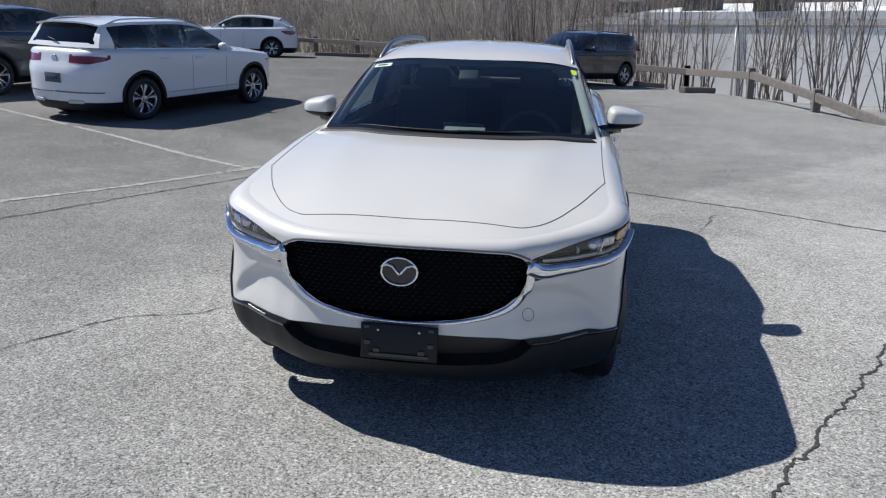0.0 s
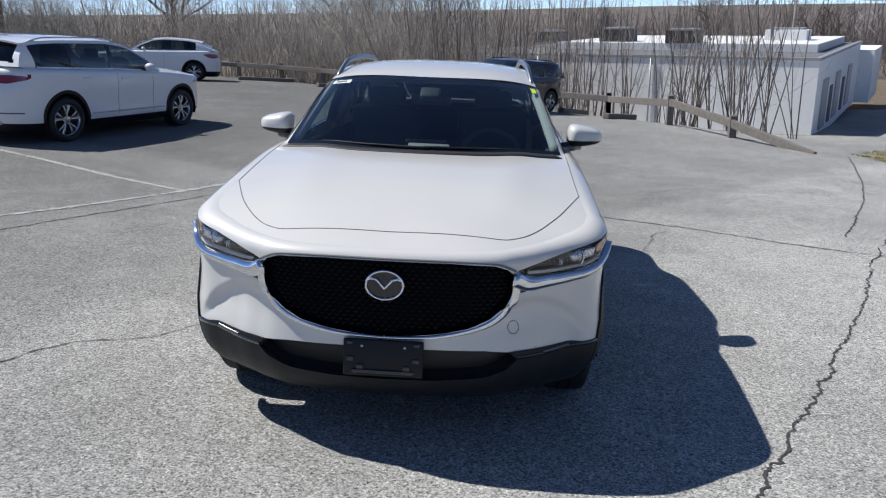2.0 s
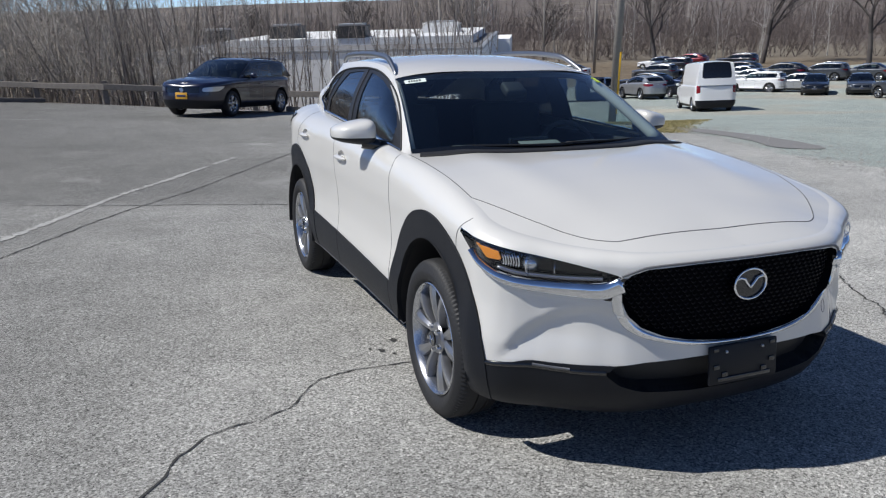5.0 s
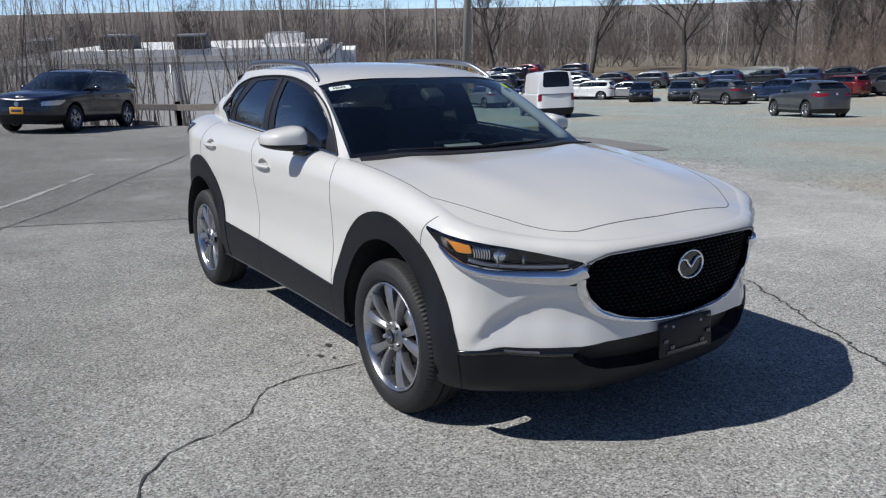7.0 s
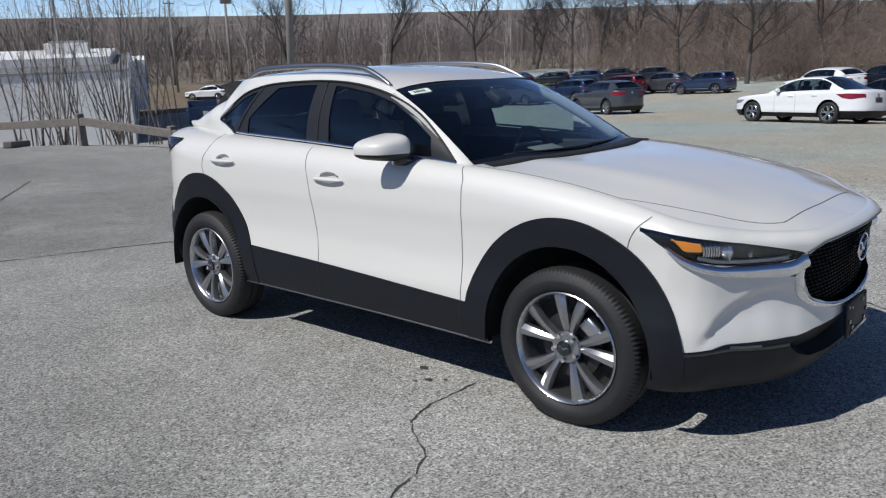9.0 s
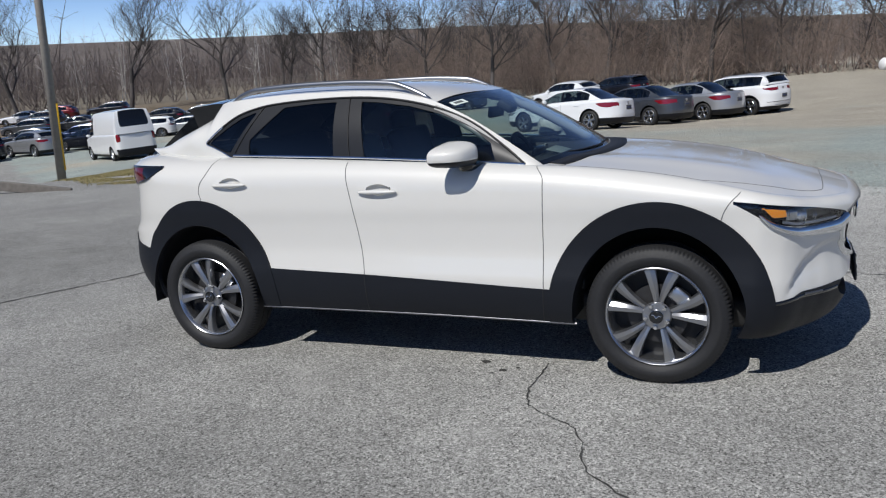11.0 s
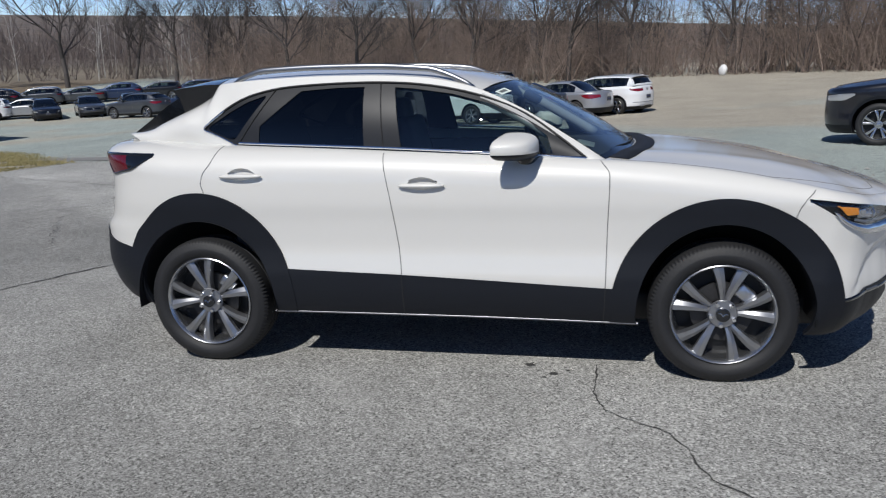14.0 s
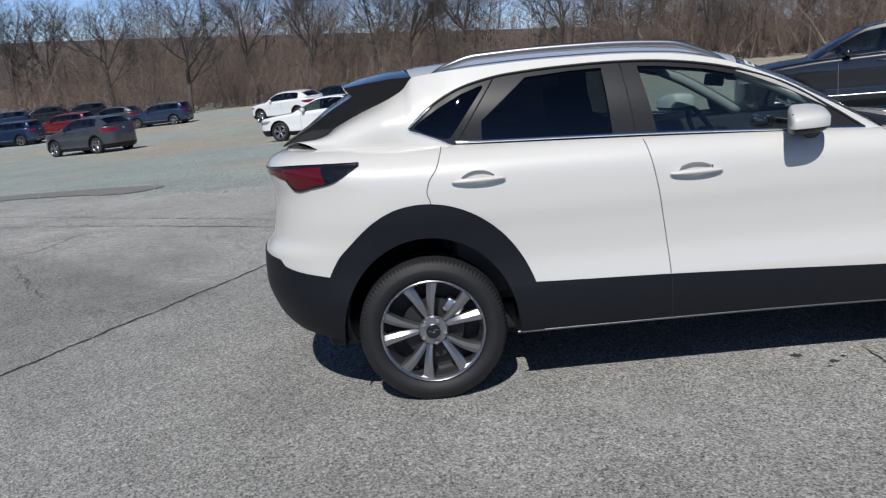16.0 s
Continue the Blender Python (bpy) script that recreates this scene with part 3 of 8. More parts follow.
class Shape:
    """The surfaces of one car, from the curves that tell its sides, ends, waist, bonnet, pillars and roof."""

    def __init__(self, side, front, rear, top, mid, cant, roof, y_front, y_rear, corner=(3.35, 2.3, 3.3, 2.3), bulge=None, head=-0.17, cowl=None, tail=None, rail=0.030, sculpt=None, fill=None, push=None):
        self.side, self.front, self.rear = curve1(*side), curve1(*front), curve1(*rear)
        self.y_front, self.y_rear = y_front, y_rear
        w = max(side[1])
        self.FS, self.FX, self.FY = _corner(corner[0], corner[1], w, y_front - min(front[1]), push)
        self.RS, self.RX, self.RY = _corner(corner[2], corner[3], w, max(rear[1]) - y_rear)
        self.L0, self.L1 = y_front - float(self.FS[-1]), y_rear + float(self.RS[-1])
        k = [self.L0 if v == "front" else self.L1 if v == "rear" else v for v in top[0]]
        self.top, self.inn, self.h = curve1(k, top[1]), curve1(k, top[2]), curve1(k, top[3])
        self.bulge = curve1(*bulge) if bulge else (lambda v: 0.0)
        self.mid, self.roof_mid = curve1(*mid), curve1(*roof)
        self.cant = cant
        self.cx, self.cz = curve1([p[1] for p in cant], [p[0] for p in cant]), curve1([p[1] for p in cant], [p[2] for p in cant])
        self.a, self.b = cant[0][1], cant[-1][1]
        self.head = head
        self.cowl = self.a - 0.155 if cowl is None else cowl
        self.tail = tail if tail is not None else 1.33
        self.rail, self.sculpt, self.fill = rail, sculpt, fill

    def belt(self, L, z):
        """A point of the side at the unrolled length L (y along the side, wrapping round both ends) and height z."""
        zt, h = self.top(L), self.h(L)
        q = min(max((z - (zt - h)) / h, 0.0), 1.0)
        inset = self.inn(L) * (1 - math.sqrt(max(0.0, 1 - q * q)))
        if self.sculpt:
            inset += self.sculpt(L, z)
        w = self.side(z) - inset
        if L < self.y_front:
            s = self.y_front - L
            x, y = float(np.interp(s, self.FS, self.FX)), float(np.interp(s, self.FS, self.FY))
            return Vector(((w + self.bulge(self.y_front)) * x, self.y_front - (self.y_front - self.front(z) - inset) * y, z))
        if L > self.y_rear:
            s = L - self.y_rear
            x, y = float(np.interp(s, self.RS, self.RX)), float(np.interp(s, self.RS, self.RY))
            return Vector(((w + self.bulge(self.y_rear)) * x, self.y_rear + (self.rear(z) - self.y_rear - inset) * y, z))
        return Vector((w + self.bulge(L), L, z))

    def crest(self, L):
        return self.belt(L, self.top(L))

    def hood(self, L, s):
        """A point of the bonnet, from the crest of the wing (s = 0) to the middle line (s = 1)."""
        c, nose = self.crest(L), self.crest(self.L0).y
        t = max(0.0, (L - self.a) / (self.L0 - self.a))
        ym = self.cowl + (nose - self.cowl) * t**0.8
        x, y = c.x * (1 - s), c.y + (ym - c.y) * (1 - (1 - s) ** 1.9)
        z = c.z + (self.mid(ym) - c.z) * (1 - (1 - s) ** 2.2)
        ridge = math.exp(-((x - (0.40 + 0.10 * (y + 2.1))) / 0.12) ** 2) * 0.008 * float(smoothstep(-2.12, -1.5, y)) * float(smoothstep(0.0, 0.35, s))
        return Vector((x, y, z + ridge))

    def edge(self, yy):
        return Vector((self.cx(yy), yy, self.cz(yy)))

    def cabin(self, yy, t):
        """The cabin's side over the length yy, from the waist (t = 0) to the edge of the roof (t = 1)."""
        c, b = self.edge(yy), self.crest(yy)
        p = b.lerp(c, t)
        p.x += self.rail * math.sin(math.pi * min(1, t)) * min(1, max(0, (c.z - b.z)) / 0.3)
        if self.fill:                         # the full shoulder behind the last window
            k = self.fill * float(smoothstep(1.22, 1.5, yy)) * math.sin(math.pi * min(1, t))
            p.x, p.z = p.x + k, p.z + 0.55 * k
        return p

    def roof(self, t, s):
        """t runs from the windscreen's head (0) to the tail (1), s from the right edge (0) to the middle (1)."""
        y0, y1 = self.head - 0.11 * (1 - (1 - s) ** 2), self.tail + 0.05 * s
        y = y0 + (y1 - y0) * t
        c = self.edge(self.head + (self.tail - self.head) * t)
        return Vector((c.x * (1 - s), y, c.z + (self.roof_mid(y) - c.z) * (1 - (1 - s) ** 2.6)))

    def screen(self, s, t):
        """The windscreen: s from the right pillar (0) to the middle (1), t from the cowl (0) to the roof (1)."""
        a, b = self.hood(self.a, s), self.roof(0, s)
        e = self.edge(self.a + (self.head - self.a) * t)          # its side follows the pillar
        c = a.lerp(b, t) + Vector((0, -0.5, 0.86)) * (0.022 * math.sin(math.pi * t))
        k = (1 - s) ** 3
        return c * (1 - k) + Vector((e.x - 0.006, e.y, e.z)) * k

    def back(self, s, t):
        """The rear window or tail: s from the right edge (0) to the middle (1), t from the roof (0) down to the deck (1)."""
        e = self.edge(self.tail + (self.b - self.tail) * t)
        r = self.roof(1, s)
        ym = e.y + 0.08 * (1 - (1 - s) ** 2) * (0.4 + 0.6 * t)
        return Vector((e.x * (1 - s), ym, e.z + (r.z - self.roof(1, 0).z) * (1 - t)))

    def deck(self, L, s):
        """From the crest behind the cabin to the middle line, closing the top of the tail."""
        c = self.crest(L)
        t = (L - self.b) / (self.L1 - self.b)
        y1 = self.crest(self.L1).y
        y0 = min(self.b + 0.05, y1 - 0.015)
        ym = y0 + (y1 - y0) * t**0.8
        return Vector((c.x * (1 - s), c.y + (ym - c.y) * (1 - (1 - s) ** 2), c.z + 0.02 * (1 - (1 - s) ** 2)))


class Sheet:
    """A patch of polygons over two parameters that can be cut along curves."""

    def __init__(self, fn, us, vs):
        """vs: numbers, or a function that gives them for each u."""
        self.fn, self.par, self.faces = fn, [], []
        rows = []
        for u in us:
            col = vs(u) if callable(vs) else vs
            rows.append([len(self.par) + k for k in range(len(col))])
            self.par += [(u, v) for v in col]
        for a, b in zip(rows, rows[1:]):
            for k in range(len(a) - 1):
                self.faces.append((a[k], b[k], b[k + 1], a[k + 1]))
        self.pos = [fn(*p) for p in self.par]

    def keys(self, side):
        return np.array([(p.y, p.z) for p in self.pos]) if side else np.array(self.par)

    def cut(self, f, side=False):
        """Splits the polygons along f = 0; f takes an array of parameters, or of (y, z) if side."""
        val = f(self.keys(side))
        val = np.where(np.abs(val) < 4e-4, 0.0, val)
        val, made, out = list(val), {}, []
        for face in self.faces:
            v = [val[i] for i in face]
            if min(v) >= 0 or max(v) <= 0:
                out.append(face)
                continue
            pos, neg = [], []
            for i, j in zip(face, face[1:] + face[:1]):
                if val[i] >= 0:
                    pos.append(i)
                if val[i] <= 0:
                    neg.append(i)
                if val[i] * val[j] < 0:
                    key = (min(i, j), max(i, j))
                    if key not in made:
                        t = val[key[0]] / (val[key[0]] - val[key[1]])
                        a, b = self.par[key[0]], self.par[key[1]]
                        q = (a[0] + (b[0] - a[0]) * t, a[1] + (b[1] - a[1]) * t)
                        made[key] = len(self.par)
                        self.par.append(q)
                        self.pos.append(self.fn(*q))
                        val.append(0.0)
                    pos.append(made[key])
                    neg.append(made[key])
            out += [tuple(p) for p in (pos, neg) if len(p) > 2]
        self.faces = out
        return self

    def middles(self, side=False):
        k = self.keys(side)
        return np.array([k[list(f)].mean(0) for f in self.faces])

    def normals(self):
        """Vertex normals of the whole patch, so that pieces cut from it shade as one; they point away from the car's middle."""
        n = [Vector((0, 0, 0)) for _ in self.pos]
        for f in self.faces:
            p = [self.pos[i] for i in f]
            c = sum(((a.cross(b)) for a, b in zip(p, p[1:] + p[:1])), Vector((0, 0, 0)))
            for i in f:
                n[i] += c
        out = []
        for v, p in zip(n, self.pos):
            if abs(p.x) < 1e-4:
                v.x = 0.0                     # the middle line
            v = v.normalized()
            out.append(-v if v.dot(Vector((p.x, p.y * 0.4, p.z - 0.55))) < 0 else v)
        return out

    def piece(self, mask, name, mat, parent, mirror=False, both=False, lift=0.0, lip=0.0, label="", nrm=None, smooth_lip=False):
        """Links the masked polygons as one mesh: the right half, its mirror image, or both joined."""
        nrm = nrm or self.normals()
        picked = [f for f, m in zip(self.faces, mask) if m]
        if not picked:
            return None
        verts, faces, vn, seam = [], [], [], {}
        for sign in ((-1, 1) if both else ((1,) if mirror else (-1,))):
            ids = {}
            count = {}
            for f in picked:
                q = []
                for i in f:
                    if i not in ids and i in seam:
                        ids[i] = seam[i]
                    if i not in ids:
                        if abs(self.pos[i].x) < 1e-4:
                            seam[i] = len(verts)
                        ids[i] = len(verts)
                        p, m = self.pos[i] + nrm[i] * lift, nrm[i]
                        verts.append((p.x * sign, p.y, p.z))
                        vn.append(Vector((m.x * sign, m.y, m.z)))
                    q.append(ids[i])
                a, b, c = (Vector(verts[q[k]]) for k in (0, 1, 2))
                if (b - a).cross(c - a).dot(vn[q[0]]) < 0:
                    q = q[::-1]
                faces.append(q)
                for x, y in zip(q, q[1:] + q[:1]):
                    e = (min(x, y), max(x, y))
                    count[e] = None if e in count else (x, y)
            if lip:
                low = {}
                for e in count.values():
                    if e is None:
                        continue
                    if abs(verts[e[0]][0]) < 1e-4 and abs(verts[e[1]][0]) < 1e-4:
                        continue
                    for i in e:
                        if i not in low:
                            low[i] = len(verts)
                            p = Vector(verts[i]) - vn[i] * lip
                            verts.append(tuple(p))
                            vn.append(vn[i])
                    faces.append((e[1], e[0], low[e[0]], low[e[1]]))
        me = bpy.data.meshes.new(name)
        me.from_pydata(verts, [], faces)
        me.materials.append(mat)
        me.shade_smooth()
        if not lip:
            me.normals_split_custom_set_from_vertices([tuple(v) for v in vn])
        else:
            me.set_sharp_from_angle(angle=radians(40))
        ob = new(name, me)
        ob.parent = parent
        if label:
            tagged(ob, label)
        return ob


def inside(poly, n=90):
    """Signed distance to a closed smooth outline: negative inside."""
    p = np.array(list(poly) + [poly[0]], float)
    if n:
        p = np.concatenate([np.linspace(a, b, 6, endpoint=False) for a, b in zip(p, p[1:])] + [p[:1]])
    a, b = p[:-1], p[1:]

    def f(k):
        d = b - a
        t = np.clip(((k[:, None] - a) * d).sum(2) / ((d * d).sum(1) + 1e-12), 0, 1)
        dist = np.linalg.norm(k[:, None] - (a + t[..., None] * d), axis=2).min(1)
        y = k[:, None, 1]
        cross = (a[:, 1] > y) != (b[:, 1] > y)
        xs = a[:, 0] + (y - a[:, 1]) / np.where(np.abs(d[:, 1]) < 1e-12, 1e-12, d[:, 1]) * d[:, 0]
        odd = (cross & (k[:, None, 0] < xs)).sum(1) % 2 == 1
        return np.where(odd, -dist, dist)
    return f


def rounded(pts, n=40, closed=True):
    """A smooth outline through points."""
    return [tuple(p) for p in catmull(list(pts) + ([pts[0]] if closed else []), n)[: -1 if closed else None]]


def ellipse(cy, cz, a, b):
    return lambda k: (np.sqrt(((k[:, 0] - cy) / a) ** 2 + ((k[:, 1] - cz) / b) ** 2) - 1) * min(a, b)


def ribbon(fn, pts, width, up, sign=1, steps=None):
    """A thin band along parameter points on a surface: bmesh, up metres over it."""
    bm = bmesh.new()
    c = catmull(pts, steps or max(12, len(pts) * 6))
    e = 1e-3
    prev = None
    for i, (u, v) in enumerate(c):
        p = fn(u, v)
        t = fn(*c[min(i + 1, len(c) - 1)]) - fn(*c[max(i - 1, 0)])
        n = (fn(u + e, v) - p).cross(fn(u, v - e) - p)
        if n.length < 1e-12:
            continue
        n.normalize()
        if n.dot(Vector((p.x, p.y * 0.4, p.z - 0.55))) < 0:
            n = -n
        w = n.cross(t.normalized()) * width / 2
        q = [p + w - n * 0.004, p + w + n * up, p - w + n * up, p - w - n * 0.004]
        ring = [bm.verts.new((x.x * sign, x.y, x.z)) for x in q]
        if prev:
            for k in range(3):
                bm.faces.new((prev[k], prev[k + 1], ring[k + 1], ring[k]))
        prev = ring
    bmesh.ops.recalc_face_normals(bm, faces=bm.faces)
    return bm


def bead(fn, pts, widths, up, sign=1, steps=60):
    """A rounded bar along parameter points on a surface, its width changing on the way."""
    bm, prev = bmesh.new(), None
    c = catmull(pts, steps)
    at = np.linspace(0, 1, len(widths))
    e = 1e-3
    for i, (u, v) in enumerate(c):
        p = fn(u, v)
        t = (fn(*c[min(i + 1, len(c) - 1)]) - fn(*c[max(i - 1, 0)])).normalized()
        n = (fn(u + e, v) - p).cross(fn(u, v - e) - p).normalized()
        if n.dot(Vector((p.x, p.y * 0.4, p.z - 0.55))) < 0:
            n = -n
        w = float(np.interp(i / (len(c) - 1), at, widths)) / 2
        side = n.cross(t)
        ring = []
        for a in np.linspace(-1.75, 1.75, 9):
            q = p + side * (w * math.sin(a)) + n * (up * math.cos(a))
            ring.append(bm.verts.new((q.x * sign, q.y, q.z)))
        if prev:
            for k in range(8):
                bm.faces.new((prev[k], prev[k + 1], ring[k + 1], ring[k]))
        else:
            bm.faces.new(ring)
        prev = ring
    bm.faces.new(prev)
    bmesh.ops.recalc_face_normals(bm, faces=bm.faces)
    return bm


def lathe(bm, profile, seg=64, close=False):
    """Turns (x, r) pairs round the x axis."""
    rings = [[bm.verts.new((x, r * math.cos(a), r * math.sin(a))) for a in (2 * math.pi * k / seg for k in range(seg))] for x, r in profile]
    for a, b in zip(rings, rings[1:] + (rings[:1] if close else [])):
        for k in range(seg):
            bm.faces.new((a[k], a[(k + 1) % seg], b[(k + 1) % seg], b[k]))
    return rings


def make_wheel(parent, m, R=0.343, rim=0.246, width=0.215, pairs=5, spread=15, mat_a=None, mat_b=None, fine=True):
    """A tyre, a rim with paired spokes, hub, bolts and brake; the outer face looks along -x."""
    hw = width / 2
    wheel = new("wheel")
    wheel.parent = parent
    wheel.matrix_local = m
    bm = bmesh.new()
    seg = 216 if fine else 32
    prof = [(-hw + 0.030, rim - 0.004), (-hw + 0.008, rim + 0.012), (-hw - 0.002, rim + 0.045), (-hw + 0.001, R - 0.045), (-hw + 0.010, R - 0.018), (-hw + 0.026, R - 0.004), (-hw + 0.05, R), (-0.022, R + 0.001), (-0.020, R - 0.007),
            (-0.012, R - 0.007), (-0.010, R + 0.001), (0.030, R), (0.032, R - 0.007), (0.040, R - 0.007), (0.042, R), (hw - 0.026, R - 0.004), (hw - 0.008, R - 0.02), (hw, rim + 0.03), (hw - 0.03, rim)]
    rings = lathe(bm, prof, seg)
    if fine:
        for i in (4, 5, 6):                      # the shoulder's tread blocks
            for k, v in enumerate(rings[i]):
                if k % 2 == 0:
                    s = 1 - 0.005 / R if i > 4 else 1 - 0.007 / R
                    v.co.y, v.co.z = v.co.y * s, v.co.z * s
    bmesh.ops.recalc_face_normals(bm, faces=bm.faces)
    part("tyre", bm, tyre_rubber, wheel, "", sharp=45)
    bm = bmesh.new()
    f = -hw + 0.022
    lathe(bm, [(f + 0.012, rim - 0.002), (f - 0.006, rim - 0.001), (f - 0.010, rim - 0.006), (f - 0.004, rim - 0.013), (f + 0.02, rim - 0.022), (f + 0.10, rim - 0.035), (hw - 0.02, rim - 0.03), (hw - 0.02, rim - 0.01)], 64 if fine else 28)
    bmesh.ops.recalc_face_normals(bm, faces=bm.faces)
    part("rim", bm, mat_b or alloy_bright, wheel, "", sharp=50)
    for k in range(pairs):
        for side in (-1, 1) if spread else (0,):
            bm = bmesh.new()
            a0 = 2 * math.pi * k / pairs + math.pi / 2
            path = []
            for j in range(6):
                t = j / 5
                r = 0.055 + (rim - 0.012 - 0.055) * t
                a = a0 + side * radians(spread * (0.55 + 0.45 * t) if spread else 0)
                wid = (0.0115 + 0.0155 * t) if spread else 0.024 + 0.01 * t
                x = f + 0.006 + 0.030 * (1 - t) ** 1.2 * 0.6 - 0.010 * math.sin(math.pi * t)
                path.append((x, r, a, wid))
            prev = None
            for x, r, a, wid in path:
                d, tn = Vector((0, math.cos(a), math.sin(a))), Vector((0, -math.sin(a), math.cos(a)))
                c = Vector((x, 0, 0)) + d * r
                q = [c - tn * wid + Vector((0.034, 0, 0)), c - tn * wid + Vector((0.010, 0, 0)), c - tn * wid * (0.80 if side < 0 else 0.15) + Vector((-0.002, 0, 0)), c + tn * wid * (0.15 if side < 0 else 0.80) + Vector((-0.002, 0, 0)), c + tn * wid + Vector((0.010, 0, 0)), c + tn * wid + Vector((0.034, 0, 0))]
                ring = [bm.verts.new(v) for v in q]
                if prev:
                    for i in range(5):
                        bm.faces.new((prev[i], prev[i + 1], ring[i + 1], ring[i]))
                prev = ring
            bmesh.ops.recalc_face_normals(bm, faces=bm.faces)
            for face in bm.faces:
                if face.normal.x > 0.5:
                    face.normal_flip()
            part("spoke", bm, mat_a or alloy_dark, wheel, "", sharp=25)
    bm = bmesh.new()
    lathe(bm, [(f + 0.02, 0.070), (f + 0.010, 0.064), (f + 0.008, 0.034), (f - 0.004, 0.032), (f - 0.006, 0.026), (f - 0.006, 0.0005)], 40 if fine else 16)
    bmesh.ops.recalc_face_normals(bm, faces=bm.faces)
    part("hub", bm, mat_a or alloy_dark, wheel, "", sharp=35)
    if fine:
        bm = bmesh.new()
        lathe(bm, [(f - 0.002, 0.0335), (f - 0.0085, 0.0325), (f - 0.0095, 0.029), (f - 0.0085, 0.0005)], 32)
        part("centre_cap", bm, gloss_black, wheel, "black centre cap", sharp=35)
        bm = bmesh.new()
        lathe(bm, [(f - 0.0080, 0.0245), (f - 0.0102, 0.0232), (f - 0.0080, 0.0220)], 32)
        for sg in (-1, 1):
            add_tube(bm, [(f - 0.0095, sg * 0.022, 0.006), (f - 0.0095, sg * 0.012, 0.009), (f - 0.0095, sg * 0.004, 0.0), (f - 0.0095, 0, -0.005)], 0.0022, 6)
        part("cap_badge", bm, chrome, wheel, "chrome oval badge", sharp=35)
        for k in range(5):
            a = 2 * math.pi * (k + 0.5) / 5 + math.pi / 2
            bm = bmesh.new()
            add_rod(bm, (f + 0.014, 0.055 * math.cos(a), 0.055 * math.sin(a)), (f - 0.006, 0.055 * math.cos(a), 0.055 * math.sin(a)), 0.0125, 0.010, 6)
            part("wheel_nut", bm, chrome, wheel, "", sharp=30)
        bm = bmesh.new()
        lathe(bm, [(f + 0.062, 0.062), (f + 0.060, 0.145), (f + 0.078, 0.145), (f + 0.078, 0.06)], 48)
        bmesh.ops.recalc_face_normals(bm, faces=bm.faces)
        part("brake_disc", bm, disc_iron, wheel, "grey brake disc", sharp=40)
    bm = bmesh.new()
    lathe(bm, [(f + 0.10, 0.0005), (f + 0.10, rim - 0.03)], 24)
    part("backing_plate", bm, rubber_seal, wheel)
    return wheel


# ---- the crossover that the camera goes round ----
def bumper_sculpt(L, z):
    """The hollow under the crease at each end of the front bumper."""
    if L > -1.87 or L < -2.62 or z < 0.44:
        return 0.0
    zc = CREASE(L)
    if z > zc:
        return 0.0
    w = (z - 0.44) / max(zc - 0.44, 1e-3)
    fade = float(smoothstep(-1.87, -1.98, L)) * float(smoothstep(-2.62, -2.36, L))
    return 0.030 * fade * w**1.5 * (1 - w) ** 0.5 * 1.75


